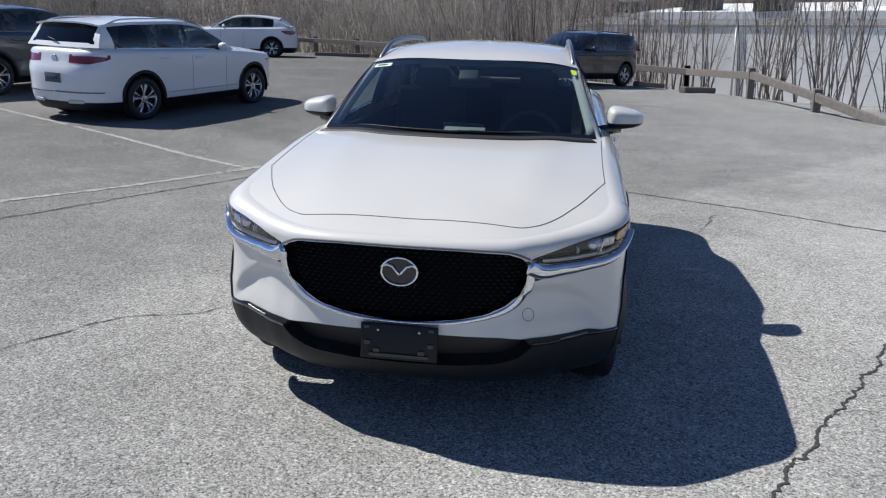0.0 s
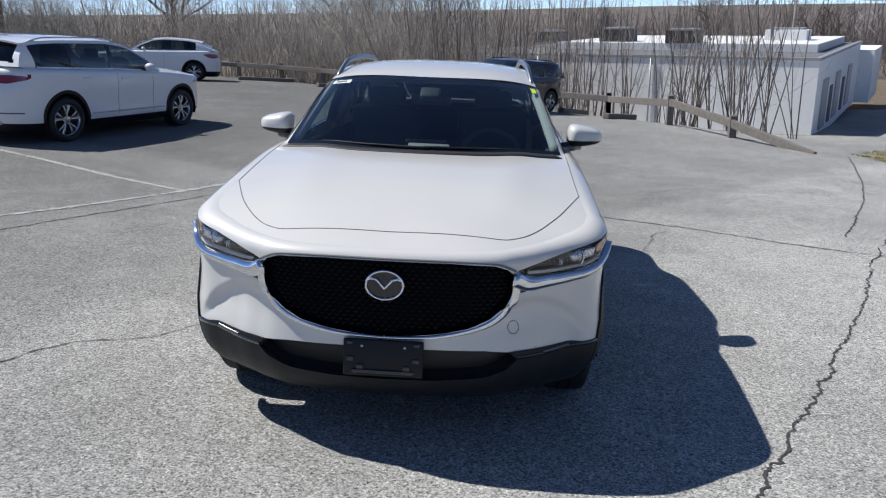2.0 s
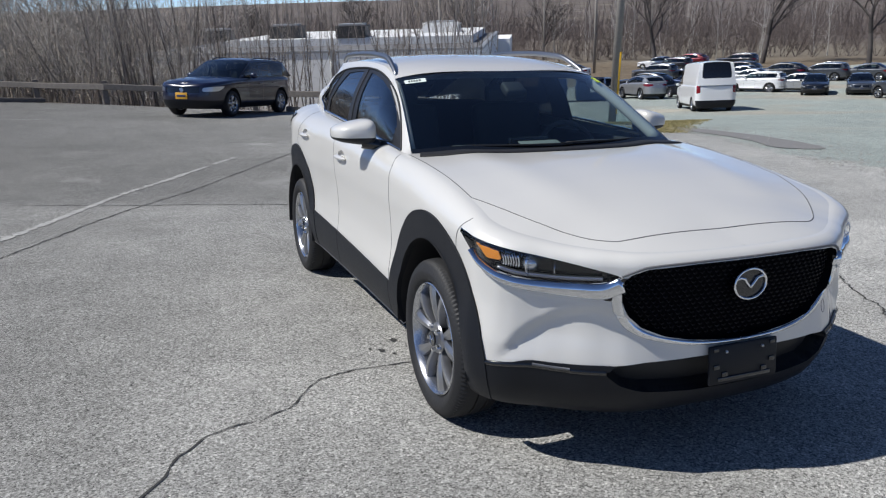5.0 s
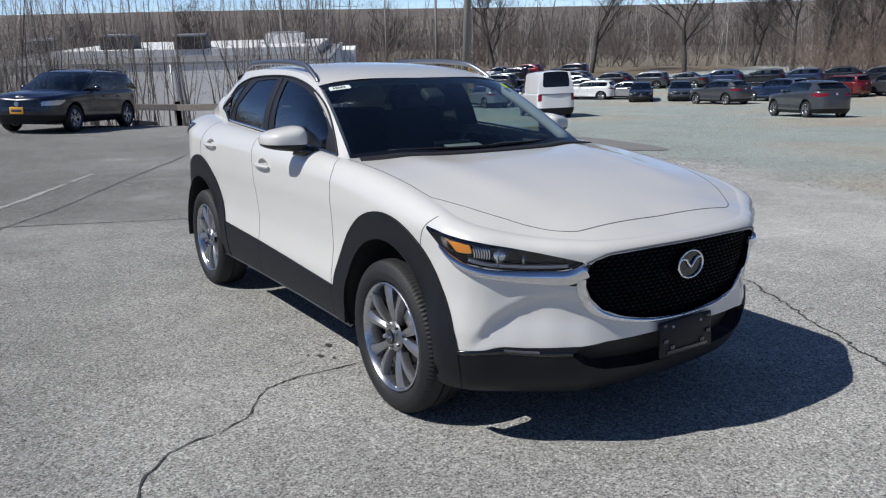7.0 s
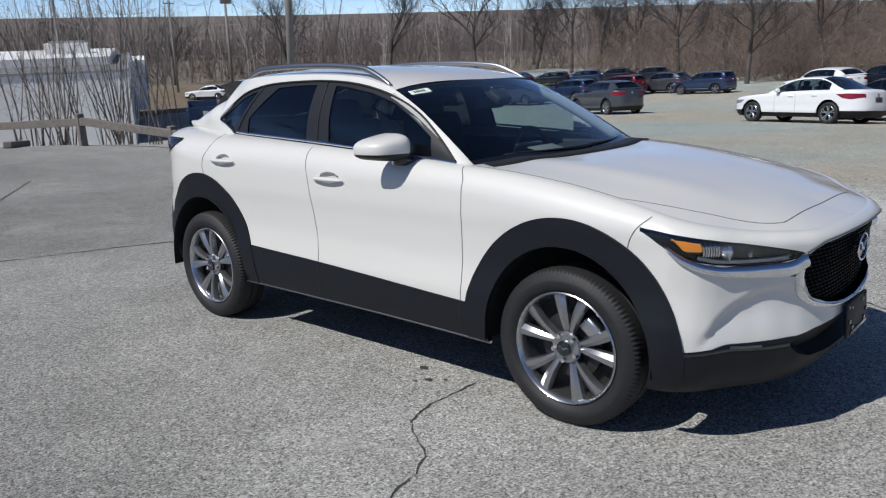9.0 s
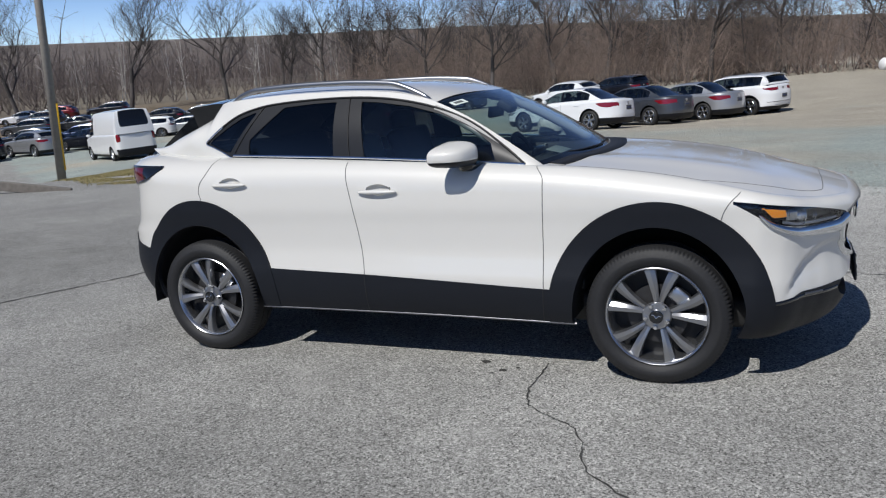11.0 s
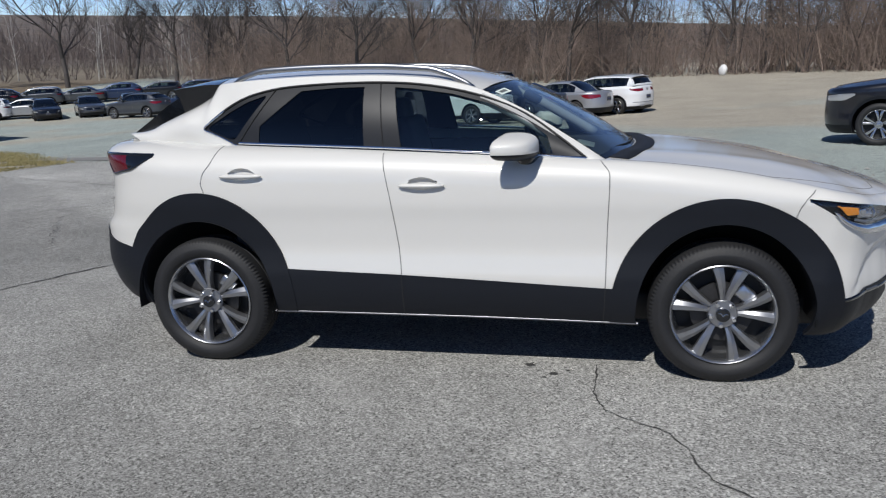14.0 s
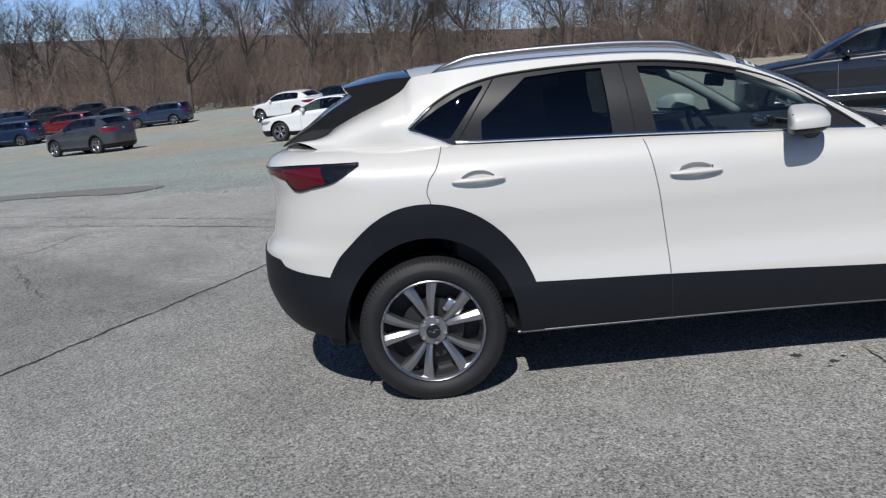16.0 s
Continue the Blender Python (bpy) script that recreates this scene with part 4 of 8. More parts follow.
CREASE = curve1([-2.7, -2.5, -2.35, -2.229, -2.114, -2.013, -1.939, -1.902, -1.86], [0.50, 0.55, 0.63, 0.662, 0.641, 0.59, 0.515, 0.46, 0.45])
K = ["front", -2.45, -2.15, -1.9, -1.6, -1.3, -1.0, -0.775, -0.3, 0.36, 1.04, 1.3, 1.6, 1.9, 2.2, "rear"]
BODY = Shape(
    side=([0.16, 0.22, 0.28, 0.36, 0.44, 0.50, 0.56, 0.66, 0.78, 0.88, 0.96, 1.04, 1.30], [0.74, 0.80, 0.845, 0.872, 0.880, 0.880, 0.872, 0.862, 0.866, 0.874, 0.872, 0.868, 0.868]),
    front=([0.16, 0.22, 0.28, 0.36, 0.44, 0.52, 0.62, 0.72, 0.80, 1.0], [-1.98, -2.08, -2.15, -2.19, -2.205, -2.205, -2.212, -2.226, -2.238, -2.24]),
    rear=([0.16, 0.24, 0.32, 0.42, 0.57, 0.72, 0.78, 0.88, 0.98, 1.12, 1.25], [1.86, 1.94, 2.04, 2.13, 2.175, 2.165, 2.12, 2.09, 2.075, 2.10, 2.07]),
    top=(K, [0.852, 0.853, 0.866, 0.902, 0.968, 1.018, 1.054, 1.070, 1.095, 1.13, 1.16, 1.172, 1.185, 1.195, 1.19, 1.18],
         [0.055, 0.055, 0.060, 0.080, 0.10, 0.105, 0.10, 0.095, 0.10, 0.12, 0.16, 0.19, 0.21, 0.17, 0.10, 0.08],
         [0.048, 0.048, 0.052, 0.070, 0.10, 0.12, 0.12, 0.11, 0.12, 0.13, 0.15, 0.16, 0.15, 0.10, 0.07, 0.06]),
    mid=([-2.18, -2.08, -1.95, -1.8, -1.5, -1.2, -0.93], [0.852, 0.882, 0.924, 0.964, 1.03, 1.068, 1.082]),
    cant=[(0.748, -0.775, 1.070), (0.70, -0.56, 1.205), (0.652, -0.33, 1.338), (0.612, -0.10, 1.432), (0.588, 0.15, 1.482), (0.576, 0.45, 1.502), (0.57, 0.75, 1.507), (0.567, 1.0, 1.502),
          (0.562, 1.12, 1.497), (0.54, 1.23, 1.490), (0.505, 1.3235, 1.480), (0.487, 1.365, 1.432), (0.465, 1.4435, 1.390), (0.435, 1.591, 1.333), (0.415, 1.71, 1.280), (0.403, 1.781, 1.238), (0.385, 1.873, 1.212), (0.365, 1.985, 1.203)],
    roof=([-0.30, -0.1, 0.15, 0.45, 0.8, 1.2, 1.4], [1.440, 1.492, 1.527, 1.545, 1.549, 1.535, 1.522]),
    y_front=-1.30, y_rear=1.45, bulge=([-1.3, -0.9, -0.2, 0.6, 1.2, 1.45], [0.006, 0.002, -0.004, -0.004, 0.004, 0.0]), head=-0.17, cowl=-0.93, tail=1.325, sculpt=bumper_sculpt, fill=0.06,
    push=([0, 14, 22, 28.5, 32.8, 36.2, 43.1, 49.5, 55.9, 62.1, 70.7, 90], [1.0, 1.012, 1.045, 1.064, 1.059, 1.043, 0.994, 0.975, 0.976, 0.988, 0.992, 1.0]))

HEAD = [(-2.31, 0.780), (-2.2, 0.806), (-2.0, 0.843), (-1.85, 0.867), (-1.66, 0.890), (-1.71, 0.85), (-1.79, 0.80), (-1.90, 0.768), (-2.05, 0.75), (-2.2, 0.752), (-2.29, 0.768)]
WING = [(-1.76, 0.826), (-1.80, 0.796), (-1.90, 0.764), (-2.05, 0.746), (-2.2, 0.748), (-2.29, 0.764), (-2.318, 0.778), (-2.312, 0.735), (-2.285, 0.690), (-2.2, 0.704), (-2.05, 0.716), (-1.92, 0.742), (-1.82, 0.778)]
GRILLE = [(-3.0, 0.818), (-2.58, 0.817), (-2.40, 0.808), (-2.335, 0.787), (-2.305, 0.75), (-2.315, 0.69), (-2.34, 0.64), (-2.40, 0.588), (-2.50, 0.553), (-2.60, 0.532), (-2.70, 0.520), (-2.78, 0.516), (-3.0, 0.516)]
INTAKE = [(-3.0, 0.466), (-2.62, 0.466), (-2.43, 0.462), (-2.32, 0.450), (-2.29, 0.415), (-2.34, 0.375), (-2.42, 0.349), (-2.62, 0.333), (-3.0, 0.33)]
TAIL = [(2.56, 1.098), (2.3, 1.122), (2.1, 1.130), (1.9, 1.135), (1.609, 1.130), (1.735, 1.070), (1.974, 1.028), (2.03, 1.072), (2.16, 1.095), (2.4, 1.088)]
WINDOWS = [(-0.72, 1.02), (-0.287, 1.06), (0.363, 1.09), (1.039, 1.12), (1.150, 1.150), (1.21, 1.188), (1.30, 1.226), (1.352, 1.252), (1.31, 1.293), (1.226, 1.356), (1.104, 1.414), (0.95, 1.449), (0.80, 1.462),
           (0.586, 1.468), (0.378, 1.466), (0.176, 1.452), (-0.019, 1.421), (-0.209, 1.370), (-0.393, 1.290), (-0.573, 1.168), (-0.69, 1.078)]
PANE_F = [(0.228, 1.10), (0.285, 1.440), (0.176, 1.430), (-0.019, 1.399), (-0.209, 1.348), (-0.393, 1.268), (-0.50, 1.188), (-0.53, 1.10)]
PANE_R = [(0.432, 1.12), (0.45, 1.447), (0.60, 1.447), (0.80, 1.437), (1.02, 1.262), (1.028, 1.12)]
PANE_Q = [(1.333, 1.252), (1.28, 1.226), (1.20, 1.196), (1.166, 1.196), (0.985, 1.425), (1.10, 1.390), (1.21, 1.336), (1.31, 1.276)]
EDGE_F = curve1([0.2, 0.455, 0.744, 1.0, 1.042, 1.09], [-0.77, -0.783, -0.791, -0.80, -0.786, -0.725])
EDGE_B = curve1([0.2, 0.5, 0.856, 1.15], [0.224, 0.228, 0.264, 0.318])
EDGE_R = curve1([0.2, 0.93, 0.98, 1.03, 1.086, 1.19], [1.28, 1.281, 1.294, 1.281, 1.242, 1.205])
CLAD_TOP = curve1([-2.8, -2.3, -2.12, -2.02, -1.9, -1.8, -0.83, 0.224, 0.873, 1.75, 1.797, 2.045, 2.09, 2.75], [0.45, 0.450, 0.447, 0.450, 0.430, 0.428, 0.461, 0.511, 0.535, 0.625, 0.631, 0.67, 0.70, 0.72])
BOTTOM = curve1([-2.8, -2.3, -1.8, -0.9, 0.0, 0.9, 1.75, 2.1, 2.75], [0.235, 0.235, 0.25, 0.278, 0.290, 0.292, 0.32, 0.35, 0.37])


def crossover():
    car = empty("crossover_car", on_lot(0, 0), "pearl white compact crossover with black plastic cladding, parked on asphalt", "car")
    S = BODY

    def levels(L):
        zt, h = S.top(L), S.h(L)
        return list(np.linspace(0.19, zt - h, 40)) + [zt - h + h * math.sin(a) for a in np.linspace(0, math.pi / 2, 10)[1:]]

    sh = Sheet(S.belt, np.linspace(S.L0, S.L1, 320), levels)
    ver = lambda c: (lambda k: k[:, 0] - np.array([c(v) for v in k[:, 1]]))
    hor = lambda c: (lambda k: k[:, 1] - np.array([c(v) for v in k[:, 0]]))
    ARCH_F, ARCH_R = ellipse(-1.3275, 0.335, 0.402, 0.442), ellipse(1.3275, 0.335, 0.402, 0.449)
    FLARE_F, FLARE_R = ellipse(-1.3275, 0.335, 0.525, 0.562), ellipse(1.3275, 0.335, 0.515, 0.60)
    head, wing, grille, intake, tail = inside(rounded(HEAD, 60)), inside(rounded(WING, 60)), inside(GRILLE), inside(INTAKE), inside(TAIL)
    for f in (hor(BOTTOM), ARCH_F, ARCH_R, FLARE_F, FLARE_R, hor(CLAD_TOP), head, wing, grille, intake, tail, ver(EDGE_F), ver(EDGE_B), ver(EDGE_R), lambda k: k[:, 0] - 1.79 - (k[:, 1] - 1.08) * 0.4):
        sh.cut(f)
    CUPS = [ellipse(y, z + 0.010, 0.074, 0.030) for y, z in ((0.105, 0.966), (1.064, 1.021))]
    for f in CUPS:
        sh.cut(f)
    m = sh.middles()
    nrm = sh.normals()
    cup = (CUPS[0](m) < 0) | (CUPS[1](m) < 0)
    gone = (hor(BOTTOM)(m) < 0) | (ARCH_F(m) < 0) | (ARCH_R(m) < 0)
    L = m[:, 0]
    is_head, is_wing, is_grille, is_intake, is_tail = (f(m) < 0 for f in (head, wing, grille, intake, tail))
    is_wing &= ~is_head
    fl_f, fl_r = (FLARE_F(m) < 0) & ~gone, (FLARE_R(m) < 0) & ~gone
    low = (hor(CLAD_TOP)(m) < 0) & ~gone & ~fl_f & ~fl_r & ~is_intake & ~is_grille
    white = ~(gone | is_head | is_wing | is_grille | is_intake | is_tail | fl_f | fl_r | low | cup)
    ef, eb, er = ver(EDGE_F)(m), ver(EDGE_B)(m), ver(EDGE_R)(m)
    doors = []
    for mir in (False, True):
        kw = dict(mirror=mir, nrm=nrm)
        doors.append(sh.piece(white & (ef > 0) & (eb < 0), "front_door", white_pearl, car, **kw))
        doors.append(sh.piece(white & (eb > 0) & (er < 0), "rear_door", white_pearl, car, **kw))
        sh.piece(white & (ef < 0) & (L > -1.70), "front_wing", white_pearl, car, **kw)
        sh.piece(white & (er > 0) & (L < 2.2), "rear_quarter", white_pearl, car, **kw)
        sh.piece(fl_f, "wheel_arch_trim", cladding, car, lift=0.009, lip=0.022, label="black plastic wheel arch trim", **kw)
        sh.piece(fl_r, "wheel_arch_trim", cladding, car, lift=0.009, lip=0.022, label="black plastic wheel arch trim", **kw)
        sh.piece(low & (L > -1.5) & (L < 0.226), "sill_cladding", cladding, car, lift=0.006, lip=0.02, label="black plastic sill cladding", **kw)
        sh.piece(low & (L > 0.226) & (L < 1.5), "sill_cladding", cladding, car, lift=0.006, lip=0.02, label="black plastic sill cladding", **kw)
        lamp = sh.piece(is_head, "headlight", lamp_black, car, lift=-0.030, lip=-0.030, label="slim dark headlight with a clear lens", **kw)
        sh.piece(is_head, "lens", clear_lens, lamp, lift=0.0, **kw)
        sh.piece(is_wing, "lamp_sill", gloss_black, car, lift=0.001, lip=0.012, **kw)
        t = sh.piece(is_tail & (L > 1.79 + (m[:, 1] - 1.08) * 0.4), "tail_light", lens_red, car, lift=0.003, lip=0.02, label="dark red slim tail light", **kw)
        sh.piece(is_tail & (L < 1.79 + (m[:, 1] - 1.08) * 0.4), "tail_light_point", gloss_black, t, lift=0.003, lip=0.02, label="gloss black point", **kw)
        sg = 1 if mir else -1
        part("grille_wing", bead(S.belt, [(-2.312, 0.752), (-2.25, 0.726), (-2.16, 0.724), (-2.05, 0.727), (-1.95, 0.737), (-1.87, 0.757), (-1.80, 0.79), (-1.755, 0.835)], [0.062, 0.062, 0.056, 0.050, 0.044, 0.036, 0.026, 0.010], 0.020, sg), chrome, car, "broad chrome wing under the headlight")
        part("tail_light_rim", ribbon(S.belt, [(2.5, 1.112), (2.1, 1.130), (1.9, 1.136), (1.612, 1.131)], 0.014, 0.007, sg), gloss_black, t, "gloss black upper edge")
        part("tail_light_rim", ribbon(S.belt, [(2.035, 1.075), (1.98, 1.03), (1.86, 1.045), (1.735, 1.068), (1.615, 1.126)], 0.010, 0.006, sg), gloss_black, t, "gloss black lower edge")
        # inside the headlight
        at = lambda u, z, back: (lambda p, n: Vector(((p.x - n.x * back) * sg, p.y - n.y * back, p.z)))(S.belt(u, z), (S.belt(u, z) - Vector((0.35, -1.2, z))).normalized())
        for u, z, r, mat in ((-1.990, 0.804, 0.036, lamp_crystal), (-2.085, 0.792, 0.020, gloss_black)):
            bm = bmesh.new()
            bmesh.ops.create_uvsphere(bm, u_segments=20, v_segments=12, radius=r * 0.86, matrix=Matrix.Translation(at(u, z, 0.040)))
            part("projector", bm, mat, lamp, "bright round projector lens" if r > 0.03 else "dark round sensor")
            for k, f in enumerate((1.0, 1.18)):
                bm = bmesh.new()
                c = at(u, z, 0.030 + 0.008 * (1 - k))
                ring = [c + Vector((math.cos(a) * r * f * 0.8, math.cos(a) * r * f * 0.56 * sg * -1, math.sin(a) * r * f)) for a in (2 * math.pi * q / 24 for q in range(25))]
                add_tube(bm, ring, 0.0028, 6, False)
                part("lamp_ring", bm, chrome, lamp)
        for k in range(7):                                   # the ribbed reflector beside the projector
            bm = bmesh.new()
            u = -1.888 - 0.0095 * k
            add_tube(bm, [at(u - 0.004 * math.sin(math.pi * q / 5), 0.790 + 0.044 * q / 5, 0.020) for q in range(6)], 0.0036, 6)
            part("reflector_rib", bm, chrome, lamp)
        part("light_bar", ribbon(S.belt, [(-2.24, 0.768), (-2.1, 0.764), (-1.95, 0.772), (-1.86, 0.79)], 0.012, -0.016, sg), satin_metal, lamp, "silver light bar")
        amber = inside([(-1.775, 0.858), (-1.870, 0.846), (-1.880, 0.812), (-1.815, 0.812)])
        sh2 = Sheet(S.belt, np.linspace(-1.90, -1.75, 16), list(np.linspace(0.80, 0.87, 10)))
        sh2.cut(amber)
        sh2.piece(amber(sh2.middles()) < 0, "side_marker", lens_amber, lamp, mirror=mir, lift=-0.010, lip=0.006, label="amber side marker")
        # seams
        zs = lambda c, a, b: [(c(z), z) for z in np.linspace(a, b, 14)]
        for pts in (zs(EDGE_F, 0.462, 1.068), zs(EDGE_B, 0.512, 1.12), zs(EDGE_R, 0.928, 1.165), [(-1.70, 0.930), (-1.652, 0.893), (-1.625, 0.85), (-1.612, 0.806)]):
            part("panel_gap", ribbon(S.belt, pts, 0.0045, 0.0008, sg), seam_dark, car)
        for pts in (zs(EDGE_B, 0.295, 0.505), zs(EDGE_F, 0.285, 0.458)):
            part("panel_gap", ribbon(S.belt, pts, 0.005, 0.0072, sg), rubber_seal, car)
        part("sill_strip", ribbon(S.belt, [(u, BOTTOM(u) + 0.006) for u in np.linspace(-0.94, 0.94, 12)], 0.008, 0.010, sg), brake_iron, car, "thin bright strip along the sill")
        part("bonnet_gap", ribbon(S.hood, [(u, 0.006) for u in np.linspace(-0.80, -1.56, 18)], 0.0042, 0.0012, sg), seam_dark, car)
        part("fog_strip", ribbon(S.belt, [(-2.02, 0.438), (-2.10, 0.432), (-2.16, 0.430)], 0.010, 0.010, sg), brake_iron, car)
        part("bumper_edge", ribbon(S.belt, [(-1.84, 0.421), (-2.0, 0.432), (-2.15, 0.424), (-2.29, 0.424)], 0.016, 0.008, sg), gloss_black, car)
        part("grille_trim", bead(S.belt, [(-2.298, 0.765), (-2.297, 0.71), (-2.302, 0.668), (-2.322, 0.628), (-2.36, 0.592), (-2.42, 0.561), (-2.513, 0.537), (-2.62, 0.519), (-2.70, 0.512), (S.L0 + 0.001, 0.509)], [0.030, 0.036, 0.038, 0.036, 0.030, 0.025, 0.021, 0.017, 0.015, 0.014], 0.009, sg), chrome, car, "chrome trim under the grille")
        part("grille_edge", ribbon(S.belt, [(-2.306, 0.782), (-2.34, 0.797), (-2.40, 0.815), (-2.58, 0.823), (S.L0 + 0.001, 0.824)], 0.008, 0.004, sg), seam_dark, car)
    sh.piece(white & (L < -1.70), "front_bumper", white_pearl, car, both=True, nrm=nrm)
    sh.piece(white & (L > 2.2), "tailgate", white_pearl, car, both=True, nrm=nrm)
    sh.piece(low & (L < -1.5), "bumper_skirt", cladding, car, both=True, nrm=nrm, lift=0.006, lip=0.03, label="black plastic lower front bumper")
    sh.piece(low & (L > 1.5), "rear_bumper", cladding, car, both=True, nrm=nrm, lift=0.006, lip=0.03, label="black plastic rear bumper")
    grl = sh.piece(is_grille, "grille", plain("grille_back", (0.003, 0.0033, 0.005), 0.9, spec=0.04), car, both=True, nrm=nrm, lift=-0.035, lip=-0.035, label="black grille with a fine raised pattern")
    sh.piece(is_intake, "lower_intake", rubber_seal, car, both=True, nrm=nrm, lift=-0.06, lip=-0.06, label="black lower air intake")
    # the grille's raised pattern
    bm = bmesh.new()
    for r in range(18):
        z = 0.526 + 0.0165 * r
        for c in range(17):
            u = S.L0 + 0.030 * (c + 0.5 * (r % 2))
            if grille(np.array([(u, z)]))[0] > -0.010:
                continue
            p, q = S.belt(u, z), S.belt(u + 0.005, z)
            d = (q - p).normalized()
            n = d.cross(Vector((0, 0, 1)))
            n = n if n.y < 0 else -n
            for sg in (-1, 1) if c or r % 2 else (1,):
                pts = [(-0.0075, 0.0035), (0, -0.0025), (0.0075, 0.0035), (0.0075, 0.007), (0, 0.001), (-0.0075, 0.007)]
                base = [p + d * a + Vector((0, 0, b)) for a, b in pts]
                lo = [bm.verts.new(((v - n * 0.036).x * sg, (v - n * 0.036).y, v.z)) for v in base]
                hi = [bm.verts.new(((v - n * 0.027).x * sg, (v - n * 0.027).y, v.z)) for v in base]
                bm.faces.new(hi[:2] + hi[4:])
                bm.faces.new(hi[1:5])
                for i in range(6):
                    bm.faces.new((lo[i], lo[(i + 1) % 6], hi[(i + 1) % 6], hi[i]))
    bmesh.ops.recalc_face_normals(bm, faces=bm.faces)
    part("grille_pattern", bm, plain("grille_plastic", (0.004, 0.0045, 0.008), 0.35, spec=0.22), grl, smooth=False)
    # badge: an oval ring with a winged bar
    badge = new("badge")
    badge.parent = car
    tagged(badge, "chrome oval badge")
    bm = bmesh.new()
    yb = -2.228
    add_tube(bm, [(0.070 * math.cos(a), yb, 0.722 + 0.055 * math.sin(a)) for a in (2 * math.pi * k / 40 for k in range(41))], 0.0050, 8, False)
    part("badge_ring", bm, chrome, badge)
    bm = bmesh.new()
    for sg in (-1, 1):
        add_tube(bm, [(sg * 0.066, yb, 0.738), (sg * 0.05, yb, 0.748), (sg * 0.028, yb, 0.742), (sg * 0.012, yb, 0.722), (0, yb - 0.002, 0.708)], [0.003, 0.006, 0.006, 0.0055, 0.0045], 8)
    part("badge_wing", bm, chrome, badge)
    bm = bmesh.new()
    bm.faces.new([bm.verts.new((0.064 * math.cos(a), yb + 0.004, 0.722 + 0.05 * math.sin(a))) for a in (2 * math.pi * k / 32 for k in range(32))])
    part("badge_back", bm, gloss_black, badge)
    # number plate holder
    pl = new("plate_holder")
    pl.parent = car
    tagged(pl, "empty black number plate holder")
    tilt = Matrix.Rotation(radians(-4), 4, "X")
    pm = Matrix.Translation((0, -2.222, 0.430)) @ tilt
    bm = bmesh.new()
    add_box(bm, pm.translation, (0.308, 0.014, 0.146), tilt, 0.006)
    part("plate_back", bm, cladding, pl)
    for x in (-0.105, 0.105):
        bm = bmesh.new()
        add_box(bm, pm @ Vector((x * 1.22, -0.008, 0.058)), (0.022, 0.006, 0.014), tilt, 0.002)
        part("clip", bm, gloss_black, pl)
        bm = bmesh.new()
        a = pm @ Vector((x * 0.78, -0.005, 0.048))
        add_rod(bm, a, a + Vector((0, -0.008, 0)), 0.0065, 0.005, 10)
        part("screw", bm, satin_metal, pl, "pale metal screw")
        for z in (-0.005, -0.035):
            bm = bmesh.new()
            add_box(bm, pm @ Vector((x * (1.2 if z > -0.02 else 0.85), -0.008, z)), (0.026, 0.008, 0.018), tilt, 0.002)
            part("clip", bm, gloss_black, pl)
    bm = bmesh.new()
    add_box(bm, pm @ Vector((0, -0.008, -0.053)), (0.24, 0.008, 0.016), tilt, 0.003)
    part("plate_lip", bm, gloss_black, pl)
    # tow cover
    bm = ribbon(S.belt, [(-2.30 + 0.026 * math.cos(a), 0.546 + 0.026 * math.sin(a)) for a in (2 * math.pi * k / 24 for k in range(25))], 0.0026, 0.0012, 1, 60)
    part("tow_cover", bm, seam_dark, car)
    # bonnet
    hs = Sheet(S.hood, np.linspace(S.a, S.L0 + 0.003, 110), list(np.linspace(0, 1, 40) ** 1.3))
    hn = hs.normals()
    hs.piece(np.ones(len(hs.faces), bool), "bonnet", white_pearl, car, both=True, nrm=hn)
    part("bonnet_gap", front_gap(S, hs), seam_dark, car)
    # cabin side
    cs = Sheet(S.cabin, list(np.linspace(S.a, S.b, 150)), list(np.linspace(0, 1, 34)))
    win, pf, pr, pq = (inside(rounded(WINDOWS, 120)), inside(PANE_F), inside(PANE_R), inside(PANE_Q))
    for f in (win, pf, pr, pq):
        cs.cut(f, True)
    cm, cn = cs.middles(True), cs.normals()
    w_in, f_in, r_in, q_in = win(cm) < 0, pf(cm) < 0, pr(cm) < 0, pq(cm) < 0
    for mir in (False, True):
        kw = dict(mirror=mir, nrm=cn)
        sg = 1 if mir else -1
        cs.piece(~w_in, "pillar", white_pearl, car, **kw)
        cs.piece(~w_in & (cm[:, 0] < 1.3), "pillar_lining", headliner, car, lift=-0.035, **kw)
        tr = cs.piece(w_in & ~(f_in | r_in | q_in), "window_trim", pillar_trim, car, lift=-0.004, label="satin dark window pillars", **kw)
        cs.piece(w_in & ~(f_in | r_in | q_in), "window_lining", cabin_dark, car, lift=-0.03, **kw)
        cs.piece(f_in, "front_window", side_glass, car, lift=-0.008, label="clear front door glass", **kw)
        cs.piece(r_in, "rear_window", dark_glass, car, lift=-0.008, label="dark tinted rear door glass", **kw)
        cs.piece(q_in, "quarter_window", dark_glass, car, lift=-0.008, label="dark tinted quarter glass", **kw)
        low_edge = [(y, 0.035) for y in np.linspace(-0.69, 1.14, 20)]
        part("window_strip", ribbon(S.cabin, low_edge, 0.012, 0.006, sg, 60), chrome, car, "bright strip under the windows")
        bm = bmesh.new()
        pts = [p for p in WINDOWS[7:]]
        edge = [cabin_at(S, y, z) for y, z in catmull(pts, 50)]
        add_tube(bm, [(p.x * sg, p.y, p.z) for p in edge], 0.006, 6)
        part("window_seal", bm, rubber_seal, car)
        bm = bmesh.new()
